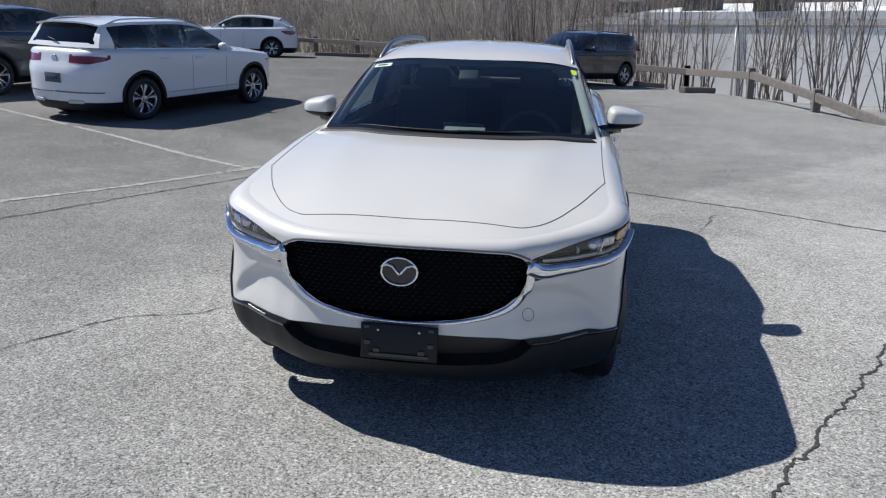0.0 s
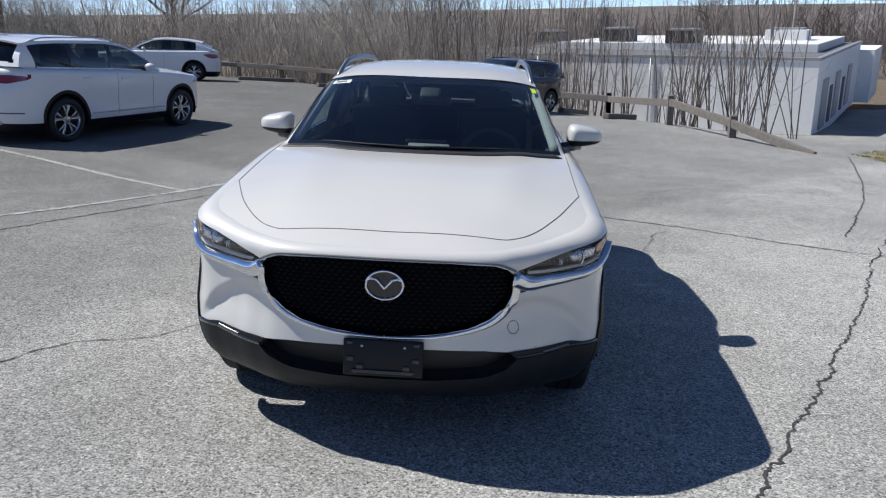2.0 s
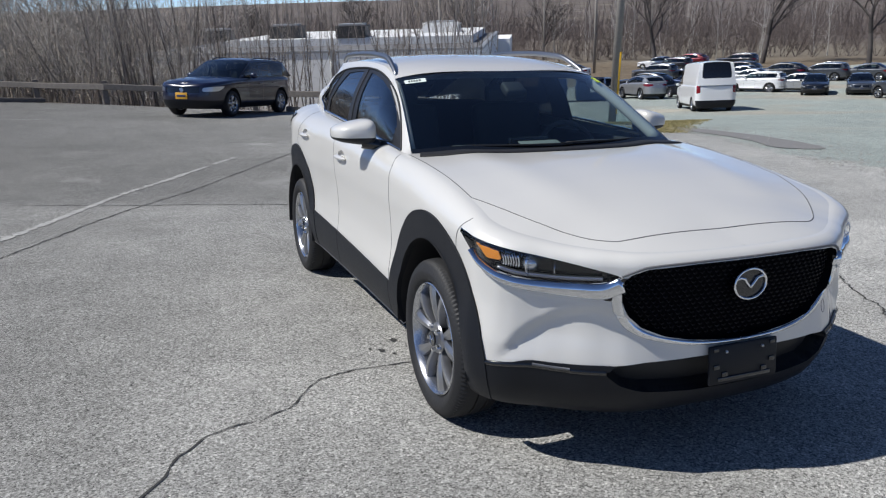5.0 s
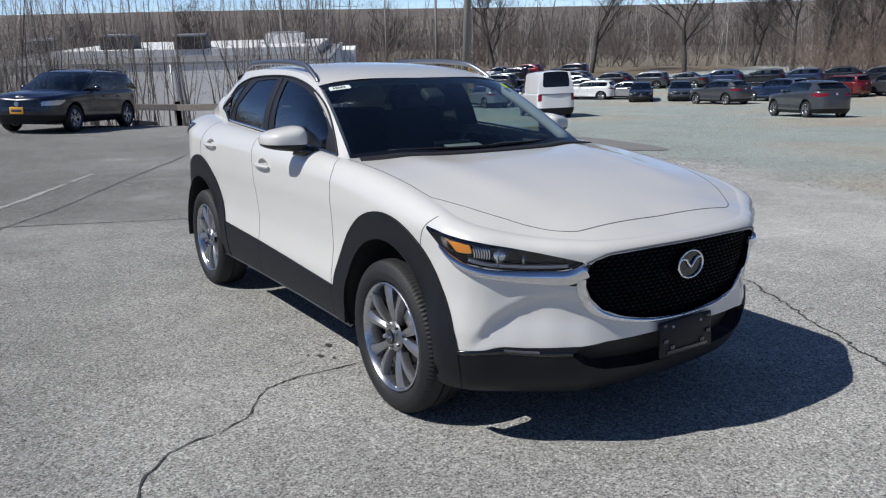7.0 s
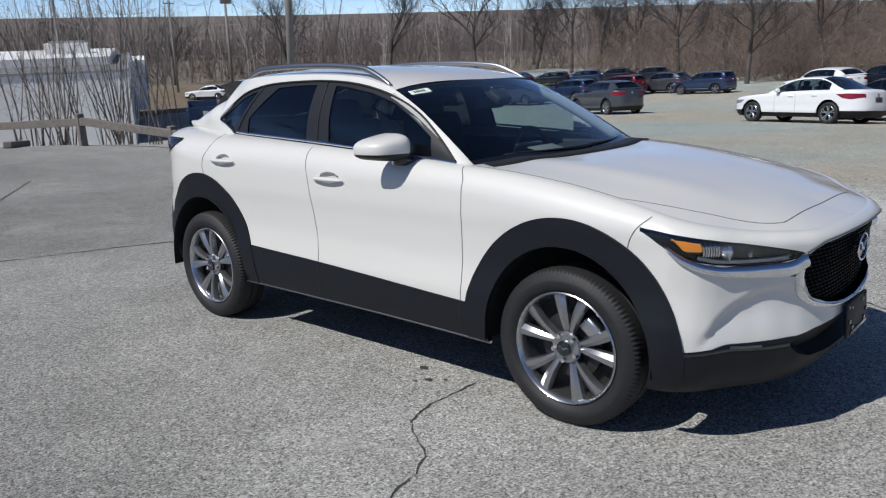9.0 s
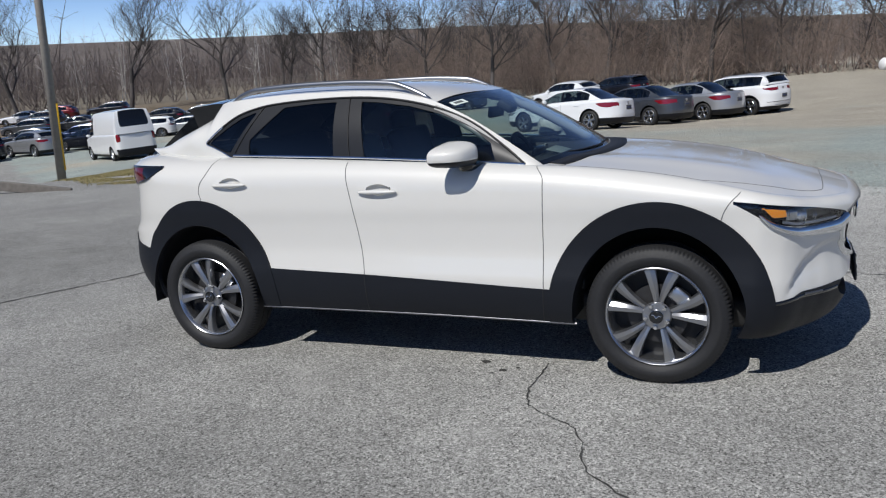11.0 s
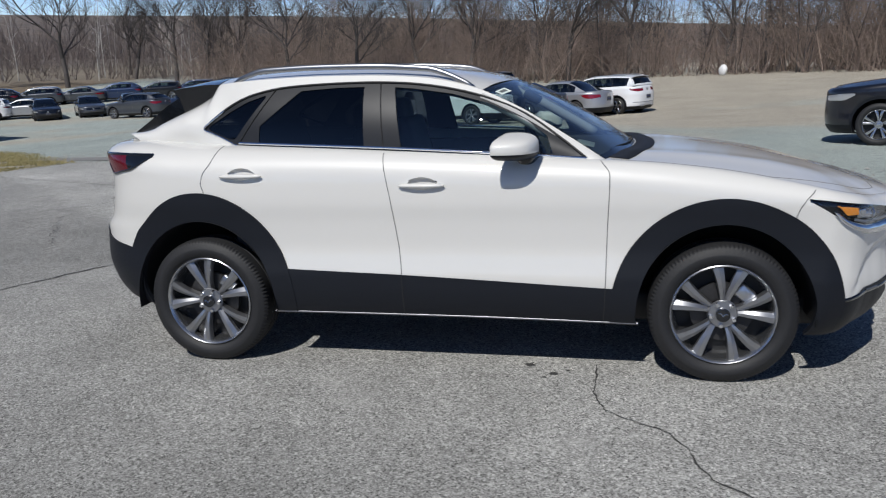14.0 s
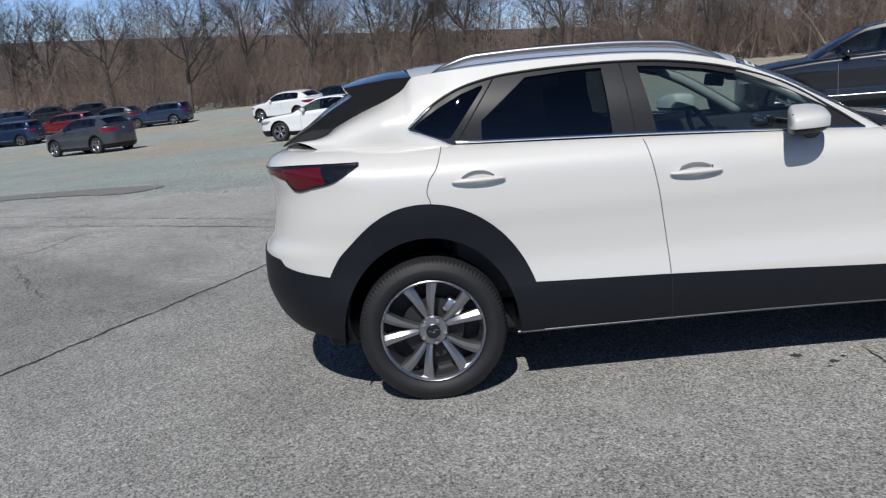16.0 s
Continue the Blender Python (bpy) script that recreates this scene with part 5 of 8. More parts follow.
        edge = [cabin_at(S, y, z) for y, z in catmull([(1.15, 1.158), (1.21, 1.190), (1.30, 1.228), (1.352, 1.252), (1.31, 1.291), (1.24, 1.345)], 26)]
        add_tube(bm, [((p.x + 0.003) * sg, p.y, p.z) for p in edge], 0.005, 6)
        part("window_strip", bm, chrome, car, "bright strip round the quarter glass")
        for a, b in (((0.325, 1.10), (0.362, 1.462)), ((1.150, 1.165), (0.945, 1.446))):
            bm = bmesh.new()
            pts = [cabin_at(S, a[0] + (b[0] - a[0]) * t, a[1] + (b[1] - a[1]) * t) for t in np.linspace(0, 1, 10)]
            add_tube(bm, [((p.x - 0.001) * sg, p.y, p.z) for p in pts], 0.003, 5)
            part("pillar_gap", bm, rubber_seal, tr)
        # roof rail
        bm = bmesh.new()
        ys = np.linspace(-0.13, 1.22, 36)
        rail, rad = [], []
        for y in ys:
            e = S.edge(y)
            t = (y - ys[0]) / (ys[-1] - ys[0])
            up = 0.052 * min(1, t / 0.16, (1 - t) / 0.13) ** 0.7
            rail.append(((e.x - 0.018) * sg, y, e.z + up - 0.006))
            rad.append(0.017 - 0.006 * abs(2 * t - 1) ** 4)
        add_tube(bm, rail, rad, 10)
        part("roof_rail", bm, rail_silver, car, "satin silver roof rail")
        mirror_unit(S, car, sg)
        for (y, z, ln) in ((0.105, 0.966, 0.118), (1.064, 1.021, 0.120)):
            bm = bmesh.new()
            x = S.belt(y, z).x
            bmesh.ops.create_uvsphere(bm, u_segments=24, v_segments=12, radius=1, matrix=Matrix.Translation(((x + 0.012) * sg, y, z)) @ Matrix.Diagonal((0.020, ln, 0.0135, 1)))
            part("door_handle", bm, white_pearl, doors[(2 if mir else 0) + (1 if y > 0.5 else 0)])
            bm = bmesh.new()
            rings = []
            for f, deep in ((1.0, 0.0), (0.92, 0.012), (0.70, 0.020), (0.35, 0.024)):
                rings.append([bm.verts.new(((S.belt(y + 0.074 * f * math.cos(a), z + 0.010 + 0.030 * f * math.sin(a)).x - deep) * sg, y + 0.074 * f * math.cos(a), z + 0.010 + 0.030 * f * math.sin(a))) for a in (2 * math.pi * k / 32 for k in range(32))])
            for a, b in zip(rings, rings[1:]):
                for k in range(32):
                    bm.faces.new((a[k], a[(k + 1) % 32], b[(k + 1) % 32], b[k]))
            bm.faces.new(rings[-1])
            bmesh.ops.recalc_face_normals(bm, faces=bm.faces)
            part("handle_cup", bm, white_pearl, doors[(2 if mir else 0) + (1 if y > 0.5 else 0)])
    # roof, windscreen, tail window
    rs = Sheet(S.roof, list(np.linspace(0, 1, 40)), list(np.linspace(0, 1, 24)))
    full = lambda q: np.ones(len(q.faces), bool)
    rs.piece(full(rs), "roof", white_pearl, car, both=True)
    rs.piece(full(rs), "headliner", headliner, car, both=True, lift=-0.04)
    ws = Sheet(S.screen, list(np.linspace(0, 1, 40)), list(np.linspace(0, 1, 30)))
    frit = lambda k: np.minimum(np.minimum(k[:, 0] - 0.035, k[:, 1] - 0.045), 0.965 - k[:, 1])
    ws.cut(frit)
    inn = frit(ws.middles()) > 0
    ws.piece(inn, "windscreen", screen_glass, car, both=True, label="large raked windscreen")
    ws.piece(~inn, "windscreen_border", gloss_black, car, both=True)
    ds = Sheet(S.deck, list(np.linspace(S.b, S.L1, 40)), list(np.linspace(0, 1, 14)))
    ds.piece(full(ds), "tail_deck", white_pearl, car, both=True)
    # roof spoiler with its fins, and the tail window under it, in one sweep of gloss black
    low_line = [(1.325, 1.479), (1.365, 1.433), (1.4435, 1.391), (1.52, 1.362), (1.591, 1.335), (1.69, 1.291), (1.79, 1.236), (1.985, 1.205)]
    high_line = [(1.322, 1.484), (1.42, 1.484), (1.54, 1.474), (1.652, 1.461), (1.617, 1.418), (1.72, 1.366), (1.84, 1.292), (1.993, 1.207)]
    crown = [0.040, 0.034, 0.026, 0.014, 0.008, 0.004, 0.0, 0.0]
    bow = [0.05, 0.05, 0.05, 0.048, 0.06, 0.06, 0.05, 0.03]
    cols = np.linspace(0, 1, 13)
    spo, tw = bmesh.new(), bmesh.new()
    for sg in (-1, 1):
        grid = [[Vector(((S.cx(l[0]) + 0.003) * (1 - q) * sg, h[0] + bo * (1 - (1 - q) ** 2), h[1] + cr * (1 - (1 - q) ** 2.4))) for q in cols] for l, h, cr, bo in zip(low_line, high_line, crown, bow)]
        for bm, k0, k1 in ((spo, 0, 4), (tw, 4, 7)):
            v = [[bm.verts.new(p) for p in r] for r in grid[k0:k1 + 1]]
            f = [bm.verts.new(((S.cx(y) + 0.003) * sg, y, z)) for y, z in low_line[k0:k1 + 1]]
            for i in range(k1 - k0):
                bm.faces.new((f[i], f[i + 1], v[i + 1][0], v[i][0]))
                for j in range(len(cols) - 1):
                    bm.faces.new((v[i][j], v[i + 1][j], v[i + 1][j + 1], v[i][j + 1]))
    for bm in (spo, tw):
        bmesh.ops.remove_doubles(bm, verts=bm.verts, dist=0.0005)
        bmesh.ops.recalc_face_normals(bm, faces=bm.faces)
    part("spoiler", spo, gloss_black, car, "gloss black roof spoiler with side fins", sharp=30)
    part("tail_window", tw, gloss_black, car, "black raked tail window", sharp=30)
    # underside and wheel housings
    bm = bmesh.new()
    add_box(bm, (0, 0.0, 0.30), (1.24, 3.7, 0.16), None, 0.03)
    add_box(bm, (0, 0.0, 0.36), (1.60, 1.72, 0.15), None, 0.02)
    add_box(bm, (0, -1.9, 0.36), (1.0, 0.2, 0.2), None, 0.02)
    part("underbody", bm, rubber_seal, car)
    for sg in (-1, 1):
        for yy, b in ((-1.3275, 0.442), (1.3275, 0.449)):
            bm = bmesh.new()
            rings = []
            for x in (0.885, 0.80, 0.52):
                rings.append([bm.verts.new((sg * min(x, 0.885), yy + 0.404 * math.cos(a), 0.335 + b * math.sin(a))) for a in np.linspace(-0.08, math.pi + 0.08, 30)])
            for a_, b_ in zip(rings, rings[1:]):
                for i in range(29):
                    bm.faces.new((a_[i], a_[i + 1], b_[i + 1], b_[i]))
            bm.faces.new(rings[-1])
            part("wheel_housing", bm, rubber_seal, car)
            make_wheel(car, Matrix.Translation((sg * 0.772, yy, 0.338)) @ (Matrix() if sg < 0 else Matrix.Rotation(math.pi, 4, "Z")) @ Matrix.Rotation(radians(7 if yy < 0 else -11), 4, "X"))
            bm = bmesh.new()
            add_box(bm, (sg * 0.80, yy - 0.10, 0.43), (0.05, 0.09, 0.07), Matrix.Rotation(0.7, 4, "X"), 0.012)
            part("brake_caliper", bm, satin_metal, car, "pale brake caliper")
    crossover_cabin(S, car)
    return car


def cabin_at(S, y, z):
    """The point of the cabin's side at height z."""
    lo, hi = 0.0, 1.0
    for _ in range(18):
        t = (lo + hi) / 2
        if S.cabin(y, t).z < z:
            lo = t
        else:
            hi = t
    return S.cabin(y, t)


def front_gap(S, sheet):
    """The bonnet's front edge: straight across the nose, rounding into the crests of the wings."""
    tree = BVHTree.FromPolygons([tuple(p) for p in sheet.pos], sheet.faces)
    end = S.hood(-1.56, 0.006)
    half = catmull([(0.0, -2.058), (0.20, -2.057), (0.42, -2.050), (0.475, -2.030), (0.53, -1.985), (0.61, -1.885), (0.68, -1.765), (end.x, end.y)], 60)
    line = []
    for x, y in [(-x, y) for x, y in half[::-1]] + list(half[1:]):
        hit = tree.ray_cast(Vector((abs(x), y, 1.5)), Vector((0, 0, -1)))
        if hit[0] is not None:
            line.append((Vector((x, y, hit[0].z)), Vector((math.copysign(abs(hit[1].x), x), -abs(hit[1].y), abs(hit[1].z))).normalized()))
    bm, prev = bmesh.new(), None
    for i, (p, n) in enumerate(line):
        t = (line[min(i + 1, len(line) - 1)][0] - line[max(i - 1, 0)][0]).normalized()
        w = n.cross(t).normalized() * 0.0021
        ring = [bm.verts.new(v) for v in (p + w - n * 0.003, p + w + n * 0.0014, p - w + n * 0.0014, p - w - n * 0.003)]
        if prev:
            for k in range(3):
                bm.faces.new((prev[k], prev[k + 1], ring[k + 1], ring[k]))
        prev = ring
    bmesh.ops.recalc_face_normals(bm, faces=bm.faces)
    return bm


def mirror_unit(S, car, sg):
    """A door mirror: painted cap, black underside, foot and glass."""
    unit = new("door_mirror")
    unit.parent = car
    tagged(unit, "white door mirror with a black underside")
    c = Vector((0.915, -0.365, 1.145))

    def shell(keep, name, mat):
        bm = bmesh.new()
        bmesh.ops.create_uvsphere(bm, u_segments=36, v_segments=24, radius=1)
        for v in bm.verts:
            x, y, z = v.co
            e = lambda a, p: math.copysign(abs(a) ** p, a)
            x, y, z = e(x, 0.58), e(y, 0.8), e(z, 0.62)
            if y > 0.25:
                y = 0.25 + (y - 0.25) * 0.25           # the flat face with the glass
            zz = (z if z > 0 else z * 0.98) * (1 - 0.30 * x) - 0.06 * x
            v.co = (c.x + 0.105 * x + 0.0, c.y + 0.125 * y + 0.03 + 0.035 * x, c.z + 0.060 * zz)
        if keep > 0:
            bmesh.ops.bisect_plane(bm, geom=bm.verts[:] + bm.edges[:] + bm.faces[:], plane_co=(0, 0, 1.123), plane_no=(0, 0, 1), clear_inner=True)
        else:
            bmesh.ops.bisect_plane(bm, geom=bm.verts[:] + bm.edges[:] + bm.faces[:], plane_co=(0, 0, 1.123), plane_no=(0, 0, 1), clear_outer=True)
        if sg < 0:
            for v in bm.verts:
                v.co.x *= -1
            bmesh.ops.reverse_faces(bm, faces=bm.faces)
        return part(name, bm, mat, unit)

    shell(1, "mirror_cap", white_pearl)
    shell(-1, "mirror_base", cladding)
    bm = bmesh.new()
    add_tube(bm, [(0.76 * sg, -0.44, 1.070), (0.82 * sg, -0.42, 1.085), (0.88 * sg, -0.40, 1.100)], [0.034, 0.030, 0.036], 12)
    part("mirror_foot", bm, gloss_black, unit)
    bm = bmesh.new()
    add_box(bm, (0.915 * sg, -0.292, 1.150), (0.145, 0.006, 0.070), Matrix.Rotation(radians(18 * sg), 4, "Z"), 0.002)
    part("mirror_glass", bm, chrome, unit, "mirror glass")


def seat(parent, x, y, w=0.50):
    s = new("front_seat")
    s.parent = parent
    s.matrix_local = Matrix.Translation((x, y, 0))
    for name, c, d, r in (("seat_cushion", (0, 0, 0.62), (w, 0.52, 0.16), 0), ("backrest", (0, 0.30, 0.93), (w * 0.96, 0.13, 0.62), -14), ("headrest", (0, 0.40, 1.27), (0.26, 0.10, 0.17), -10)):
        bm = bmesh.new()
        add_box(bm, c, d, Matrix.Rotation(radians(r), 4, "X"), 0.045)
        part(name, bm, cabin_dark, s)
    return s


def crossover_cabin(S, car):
    """What shows through the glass: dashboard, wheel, seats, lining, mirror and the papers on the windscreen."""
    bm = bmesh.new()
    add_box(bm, (0, 0.25, 0.44), (1.36, 2.4, 0.06), None, 0.01)
    part("cabin_floor", bm, cabin_dark, car)
    for sg in (-1, 1):
        bm = bmesh.new()
        add_box(bm, (0.715 * sg, 0.22, 0.76), (0.05, 1.95, 0.60), None, 0.02)
        part("door_lining", bm, cabin_dark, car)
    bm = bmesh.new()
    prof = [(-0.92, 1.055), (-0.72, 1.058), (-0.56, 1.045), (-0.46, 1.00), (-0.43, 0.93), (-0.50, 0.80), (-0.60, 0.62), (-0.92, 0.60)]
    rows = []
    for x in np.linspace(-0.70, 0.70, 15):
        hump = 0.028 * math.exp(-((x - 0.37) / 0.16) ** 2)
        rows.append([bm.verts.new((x, y + 0.10 * x * x, z - (0.02 if abs(x) > 0.66 else 0) + (hump if z > 0.95 else 0))) for y, z in prof])
    for a, b in zip(rows, rows[1:]):
        for i in range(len(prof)):
            j = (i + 1) % len(prof)
            bm.faces.new((a[i], a[j], b[j], b[i]))
    bm.faces.new(rows[0][::-1])
    bm.faces.new(rows[-1])
    bmesh.ops.recalc_face_normals(bm, faces=bm.faces)
    part("dashboard", bm, plain("dash_grey", (0.022, 0.023, 0.025), 0.75, grain=0.15, size=60), car, "dark padded dashboard", sharp=40)
    bm = bmesh.new()
    add_box(bm, (0.0, -0.55, 1.075), (0.24, 0.03, 0.055), Matrix.Rotation(radians(20), 4, "X"), 0.01)
    part("screen", bm, gloss_black, car, "wide dashboard display")
    sw = new("steering_wheel")
    sw.parent = car
    sw.matrix_local = Matrix.Translation((0.37, -0.36, 0.985)) @ Matrix.Rotation(radians(-25), 4, "X")
    bm = bmesh.new()
    add_tube(bm, [(0.18 * math.cos(a), 0, 0.18 * math.sin(a)) for a in (2 * math.pi * k / 36 for k in range(37))], 0.015, 8, False)
    part("wheel_rim", bm, cabin_grey, sw)
    bm = bmesh.new()
    add_box(bm, (0, -0.01, -0.01), (0.15, 0.05, 0.11), None, 0.02)
    add_box(bm, (0, 0, 0), (0.33, 0.016, 0.04), None, 0.006)
    add_box(bm, (0, 0, -0.09), (0.05, 0.016, 0.16), None, 0.006)
    part("wheel_hub", bm, cabin_dark, sw)
    for x in (-0.37, 0.37):
        seat(car, x, 0.12)
    rb = new("rear_seat")
    rb.parent = car
    for name, c, d, r in (("seat_cushion", (0, 0.98, 0.62), (1.25, 0.48, 0.16), 0), ("backrest", (0, 1.26, 0.93), (1.22, 0.13, 0.6), -18)):
        bm = bmesh.new()
        add_box(bm, c, d, Matrix.Rotation(radians(r), 4, "X"), 0.04)
        part(name, bm, cabin_dark, rb)
    bm = bmesh.new()
    add_box(bm, (0, -0.36, 1.345), (0.12, 0.10, 0.05), Matrix.Rotation(radians(32), 4, "X"), 0.015)
    part("camera_housing", bm, cabin_dark, car)
    bm = bmesh.new()
    add_box(bm, (0, -0.29, 1.315), (0.24, 0.03, 0.065), Matrix.Rotation(radians(8), 4, "X"), 0.012)
    part("inside_mirror", bm, cabin_dark, car)
    paper = plain("paper", (0.72, 0.80, 0.74), 0.7)
    ink = plain("ink", (0.12, 0.13, 0.13), 0.7)
    lime = plain("lime_paper", (0.62, 0.80, 0.05), 0.7)

    def on_screen(s, t, up=0.003):
        p = S.screen(s, t)
        n = (S.screen(s, t + 0.01) - p).cross(S.screen(s + 0.01, t) - p).normalized()
        return p + (n if n.y < 0 else -n) * up

    def sticker(name, s0, s1, t0, t1, sg, mat, label, up):
        bm = bmesh.new()
        q = [on_screen(s, t, up) for s, t in ((s0, t0), (s1, t0), (s1, t1), (s0, t1))]
        v = [bm.verts.new((p.x * sg, p.y, p.z)) for p in q] + [bm.verts.new((p.x * sg, p.y + 0.0012, p.z - 0.0012)) for p in q]
        bm.faces.new(v[:4])
        for i in range(4):
            bm.faces.new((v[i], v[(i + 1) % 4], v[(i + 1) % 4 + 4], v[i + 4]))
        bmesh.ops.recalc_face_normals(bm, faces=bm.faces)
        return part(name, bm, mat, car, label, smooth=False)

    st = sticker("stock_sticker", 0.155, 0.335, 0.865, 0.925, -1, paper, "pale windscreen sticker with a printed row", 0.003)
    for k in range(5):
        a = 0.195 + 0.022 * k
        sticker("printed_bar", a, a + 0.014, 0.882, 0.908, -1, ink, "", 0.0045).parent = st
    sticker("lime_sticker", 0.085, 0.165, 0.845, 0.93, 1, lime, "yellow green windscreen sticker", 0.003)
    for sg in (-1, 1):
        bm = bmesh.new()
        lin = [S.screen(0.075, t) for t in np.linspace(0.06, 0.93, 14)]
        add_tube(bm, [(p.x * sg, p.y + 0.05, p.z - 0.02) for p in lin], 0.030, 8)
        part("pillar_lining", bm, headliner, car, "pale windscreen pillar lining")
    # a thin grey sheet added to imitate the faint reflection over the dashboard
    bm = bmesh.new()
    add_box(bm, (0.02, -0.66, 1.072), (0.23, 0.10, 0.006), Matrix.Rotation(radians(14), 4, "X"), 0.002)
    part("reflection_sheet", bm, reflection_grey, car, "pale sheet standing in for a reflection over the dashboard")
    for sg in (-1, 1):                                       # the black cowl at the foot of the screen
        part("cowl_panel", ribbon(S.hood, [(S.a - 0.045, q) for q in np.linspace(0.06, 1.0, 12)], 0.10, 0.004, sg, 40), rubber_seal, car, "black plastic cowl panel")
    # wipers under the screen
    for x0, x1 in ((0.05, -0.55), (0.60, 0.02)):
        bm = bmesh.new()
        pts = []
        for k in range(9):
            x = x0 + (x1 - x0) * k / 8
            s = 1 - abs(x) / 0.745
            q = on_screen(s, 0.022 + 0.012 * k / 8, 0.008)
            pts.append((x, q.y, q.z))
        add_tube(bm, pts, 0.005, 6)
        part("wiper", bm, rubber_seal, car)


crossover()


# ---- the other parked cars ----
SHAPES = {}
SHAPES["suv"] = dict(shape=dict(
    side=([0.18, 0.26, 0.40, 0.55, 0.70, 0.85, 1.0, 1.35], [0.76, 0.85, 0.90, 0.892, 0.895, 0.91, 0.905, 0.90]),
    front=([0.18, 0.3, 0.5, 0.75, 1.1], [-2.22, -2.31, -2.35, -2.34, -2.30]), rear=([0.18, 0.3, 0.5, 0.8, 1.0, 1.3], [2.2, 2.28, 2.33, 2.33, 2.27, 2.22]),
    top=(["front", -2.0, -1.4, -0.95, 0, 1.2, 1.9, 2.3, "rear"], [0.96, 0.99, 1.04, 1.08, 1.12, 1.16, 1.18, 1.18, 1.18], [0.11, 0.11, 0.10, 0.10, 0.10, 0.11, 0.11, 0.10, 0.08], [0.09] * 9),
    mid=([-2.25, -2.0, -1.5, -1.1], [0.98, 1.035, 1.10, 1.13]),
    cant=[(0.80, -0.95, 1.08), (0.72, -0.5, 1.37), (0.665, -0.1, 1.55), (0.65, 0.4, 1.605), (0.65, 1.2, 1.60), (0.65, 1.85, 1.56), (0.68, 1.99, 1.40), (0.745, 2.10, 1.20)],
    roof=([-0.3, 0.0, 0.5, 1.2, 1.95], [1.55, 1.62, 1.66, 1.65, 1.60]), y_front=-1.42, y_rear=1.55, head=-0.14, tail=1.85), axles=(-1.40, 1.39), panes=[(-0.58, 0.22), (0.32, 1.05), (1.15, 1.85)], wheel=0.36, rails=True)
SHAPES["coupe_suv"] = dict(shape=dict(SHAPES["suv"]["shape"],
    cant=[(0.80, -0.95, 1.08), (0.72, -0.5, 1.36), (0.665, -0.1, 1.53), (0.65, 0.4, 1.58), (0.64, 1.1, 1.56), (0.64, 1.55, 1.48), (0.68, 1.86, 1.33), (0.745, 2.10, 1.20)],
    roof=([-0.3, 0.0, 0.5, 1.2, 1.6], [1.53, 1.60, 1.635, 1.61, 1.54]), tail=1.55), axles=(-1.40, 1.37), panes=[(-0.58, 0.22), (0.32, 1.0), (1.08, 1.42)], wheel=0.36, rails=False)
SHAPES["sedan"] = dict(shape=dict(
    side=([0.18, 0.26, 0.40, 0.55, 0.70, 0.85, 1.3], [0.75, 0.84, 0.895, 0.89, 0.90, 0.90, 0.89]),
    front=([0.18, 0.3, 0.5, 0.7, 1.0], [-2.30, -2.38, -2.43, -2.40, -2.35]), rear=([0.18, 0.3, 0.5, 0.8, 1.05], [2.30, 2.38, 2.42, 2.38, 2.34]),
    top=(["front", -2.0, -1.4, -0.9, 0, 1.0, 1.7, 2.3, "rear"], [0.80, 0.84, 0.89, 0.93, 0.97, 1.0, 1.02, 1.03, 1.02], [0.11, 0.11, 0.10, 0.10, 0.10, 0.12, 0.13, 0.12, 0.09], [0.09] * 9),
    mid=([-2.3, -2.0, -1.5, -1.05], [0.82, 0.88, 0.94, 0.975]),
    cant=[(0.79, -0.90, 0.93), (0.70, -0.40, 1.19), (0.62, 0.05, 1.365), (0.60, 0.4, 1.40), (0.60, 0.8, 1.395), (0.625, 1.1, 1.325), (0.69, 1.5, 1.14), (0.755, 1.78, 1.03)],
    roof=([-0.2, 0.2, 0.6, 1.1], [1.375, 1.435, 1.455, 1.425]), y_front=-1.42, y_rear=1.45, head=0.02, tail=0.98), axles=(-1.42, 1.38), panes=[(-0.52, 0.18), (0.27, 1.0), (1.06, 1.28)], wheel=0.335, rails=False)
SHAPES["wagon"] = dict(shape=dict(
    side=([0.18, 0.26, 0.40, 0.55, 0.70, 0.85, 1.3], [0.72, 0.80, 0.85, 0.85, 0.86, 0.86, 0.85]),
    front=([0.18, 0.3, 0.5, 0.7, 1.0], [-2.08, -2.15, -2.19, -2.17, -2.12]), rear=([0.18, 0.3, 0.5, 0.8, 1.05], [2.08, 2.15, 2.18, 2.15, 2.12]),
    top=(["front", -1.9, -1.3, -0.85, 0, 1.0, 1.7, 2.1, "rear"], [0.79, 0.84, 0.89, 0.92, 0.94, 0.96, 0.97, 0.97, 0.96], [0.11, 0.11, 0.10, 0.09, 0.09, 0.10, 0.10, 0.09, 0.08], [0.09] * 9),
    mid=([-2.1, -1.9, -1.4, -1.0], [0.81, 0.87, 0.93, 0.965]),
    cant=[(0.765, -0.85, 0.92), (0.69, -0.38, 1.19), (0.62, 0.0, 1.365), (0.60, 0.4, 1.40), (0.60, 1.1, 1.40), (0.61, 1.70, 1.37), (0.65, 1.92, 1.20), (0.715, 2.08, 0.98)],
    roof=([-0.2, 0.1, 0.5, 1.1, 1.8], [1.365, 1.42, 1.445, 1.44, 1.405]), y_front=-1.28, y_rear=1.35, head=-0.03, tail=1.70), axles=(-1.27, 1.245), panes=[(-0.50, 0.20), (0.28, 0.92), (1.02, 1.72)], wheel=0.315, rails=True)
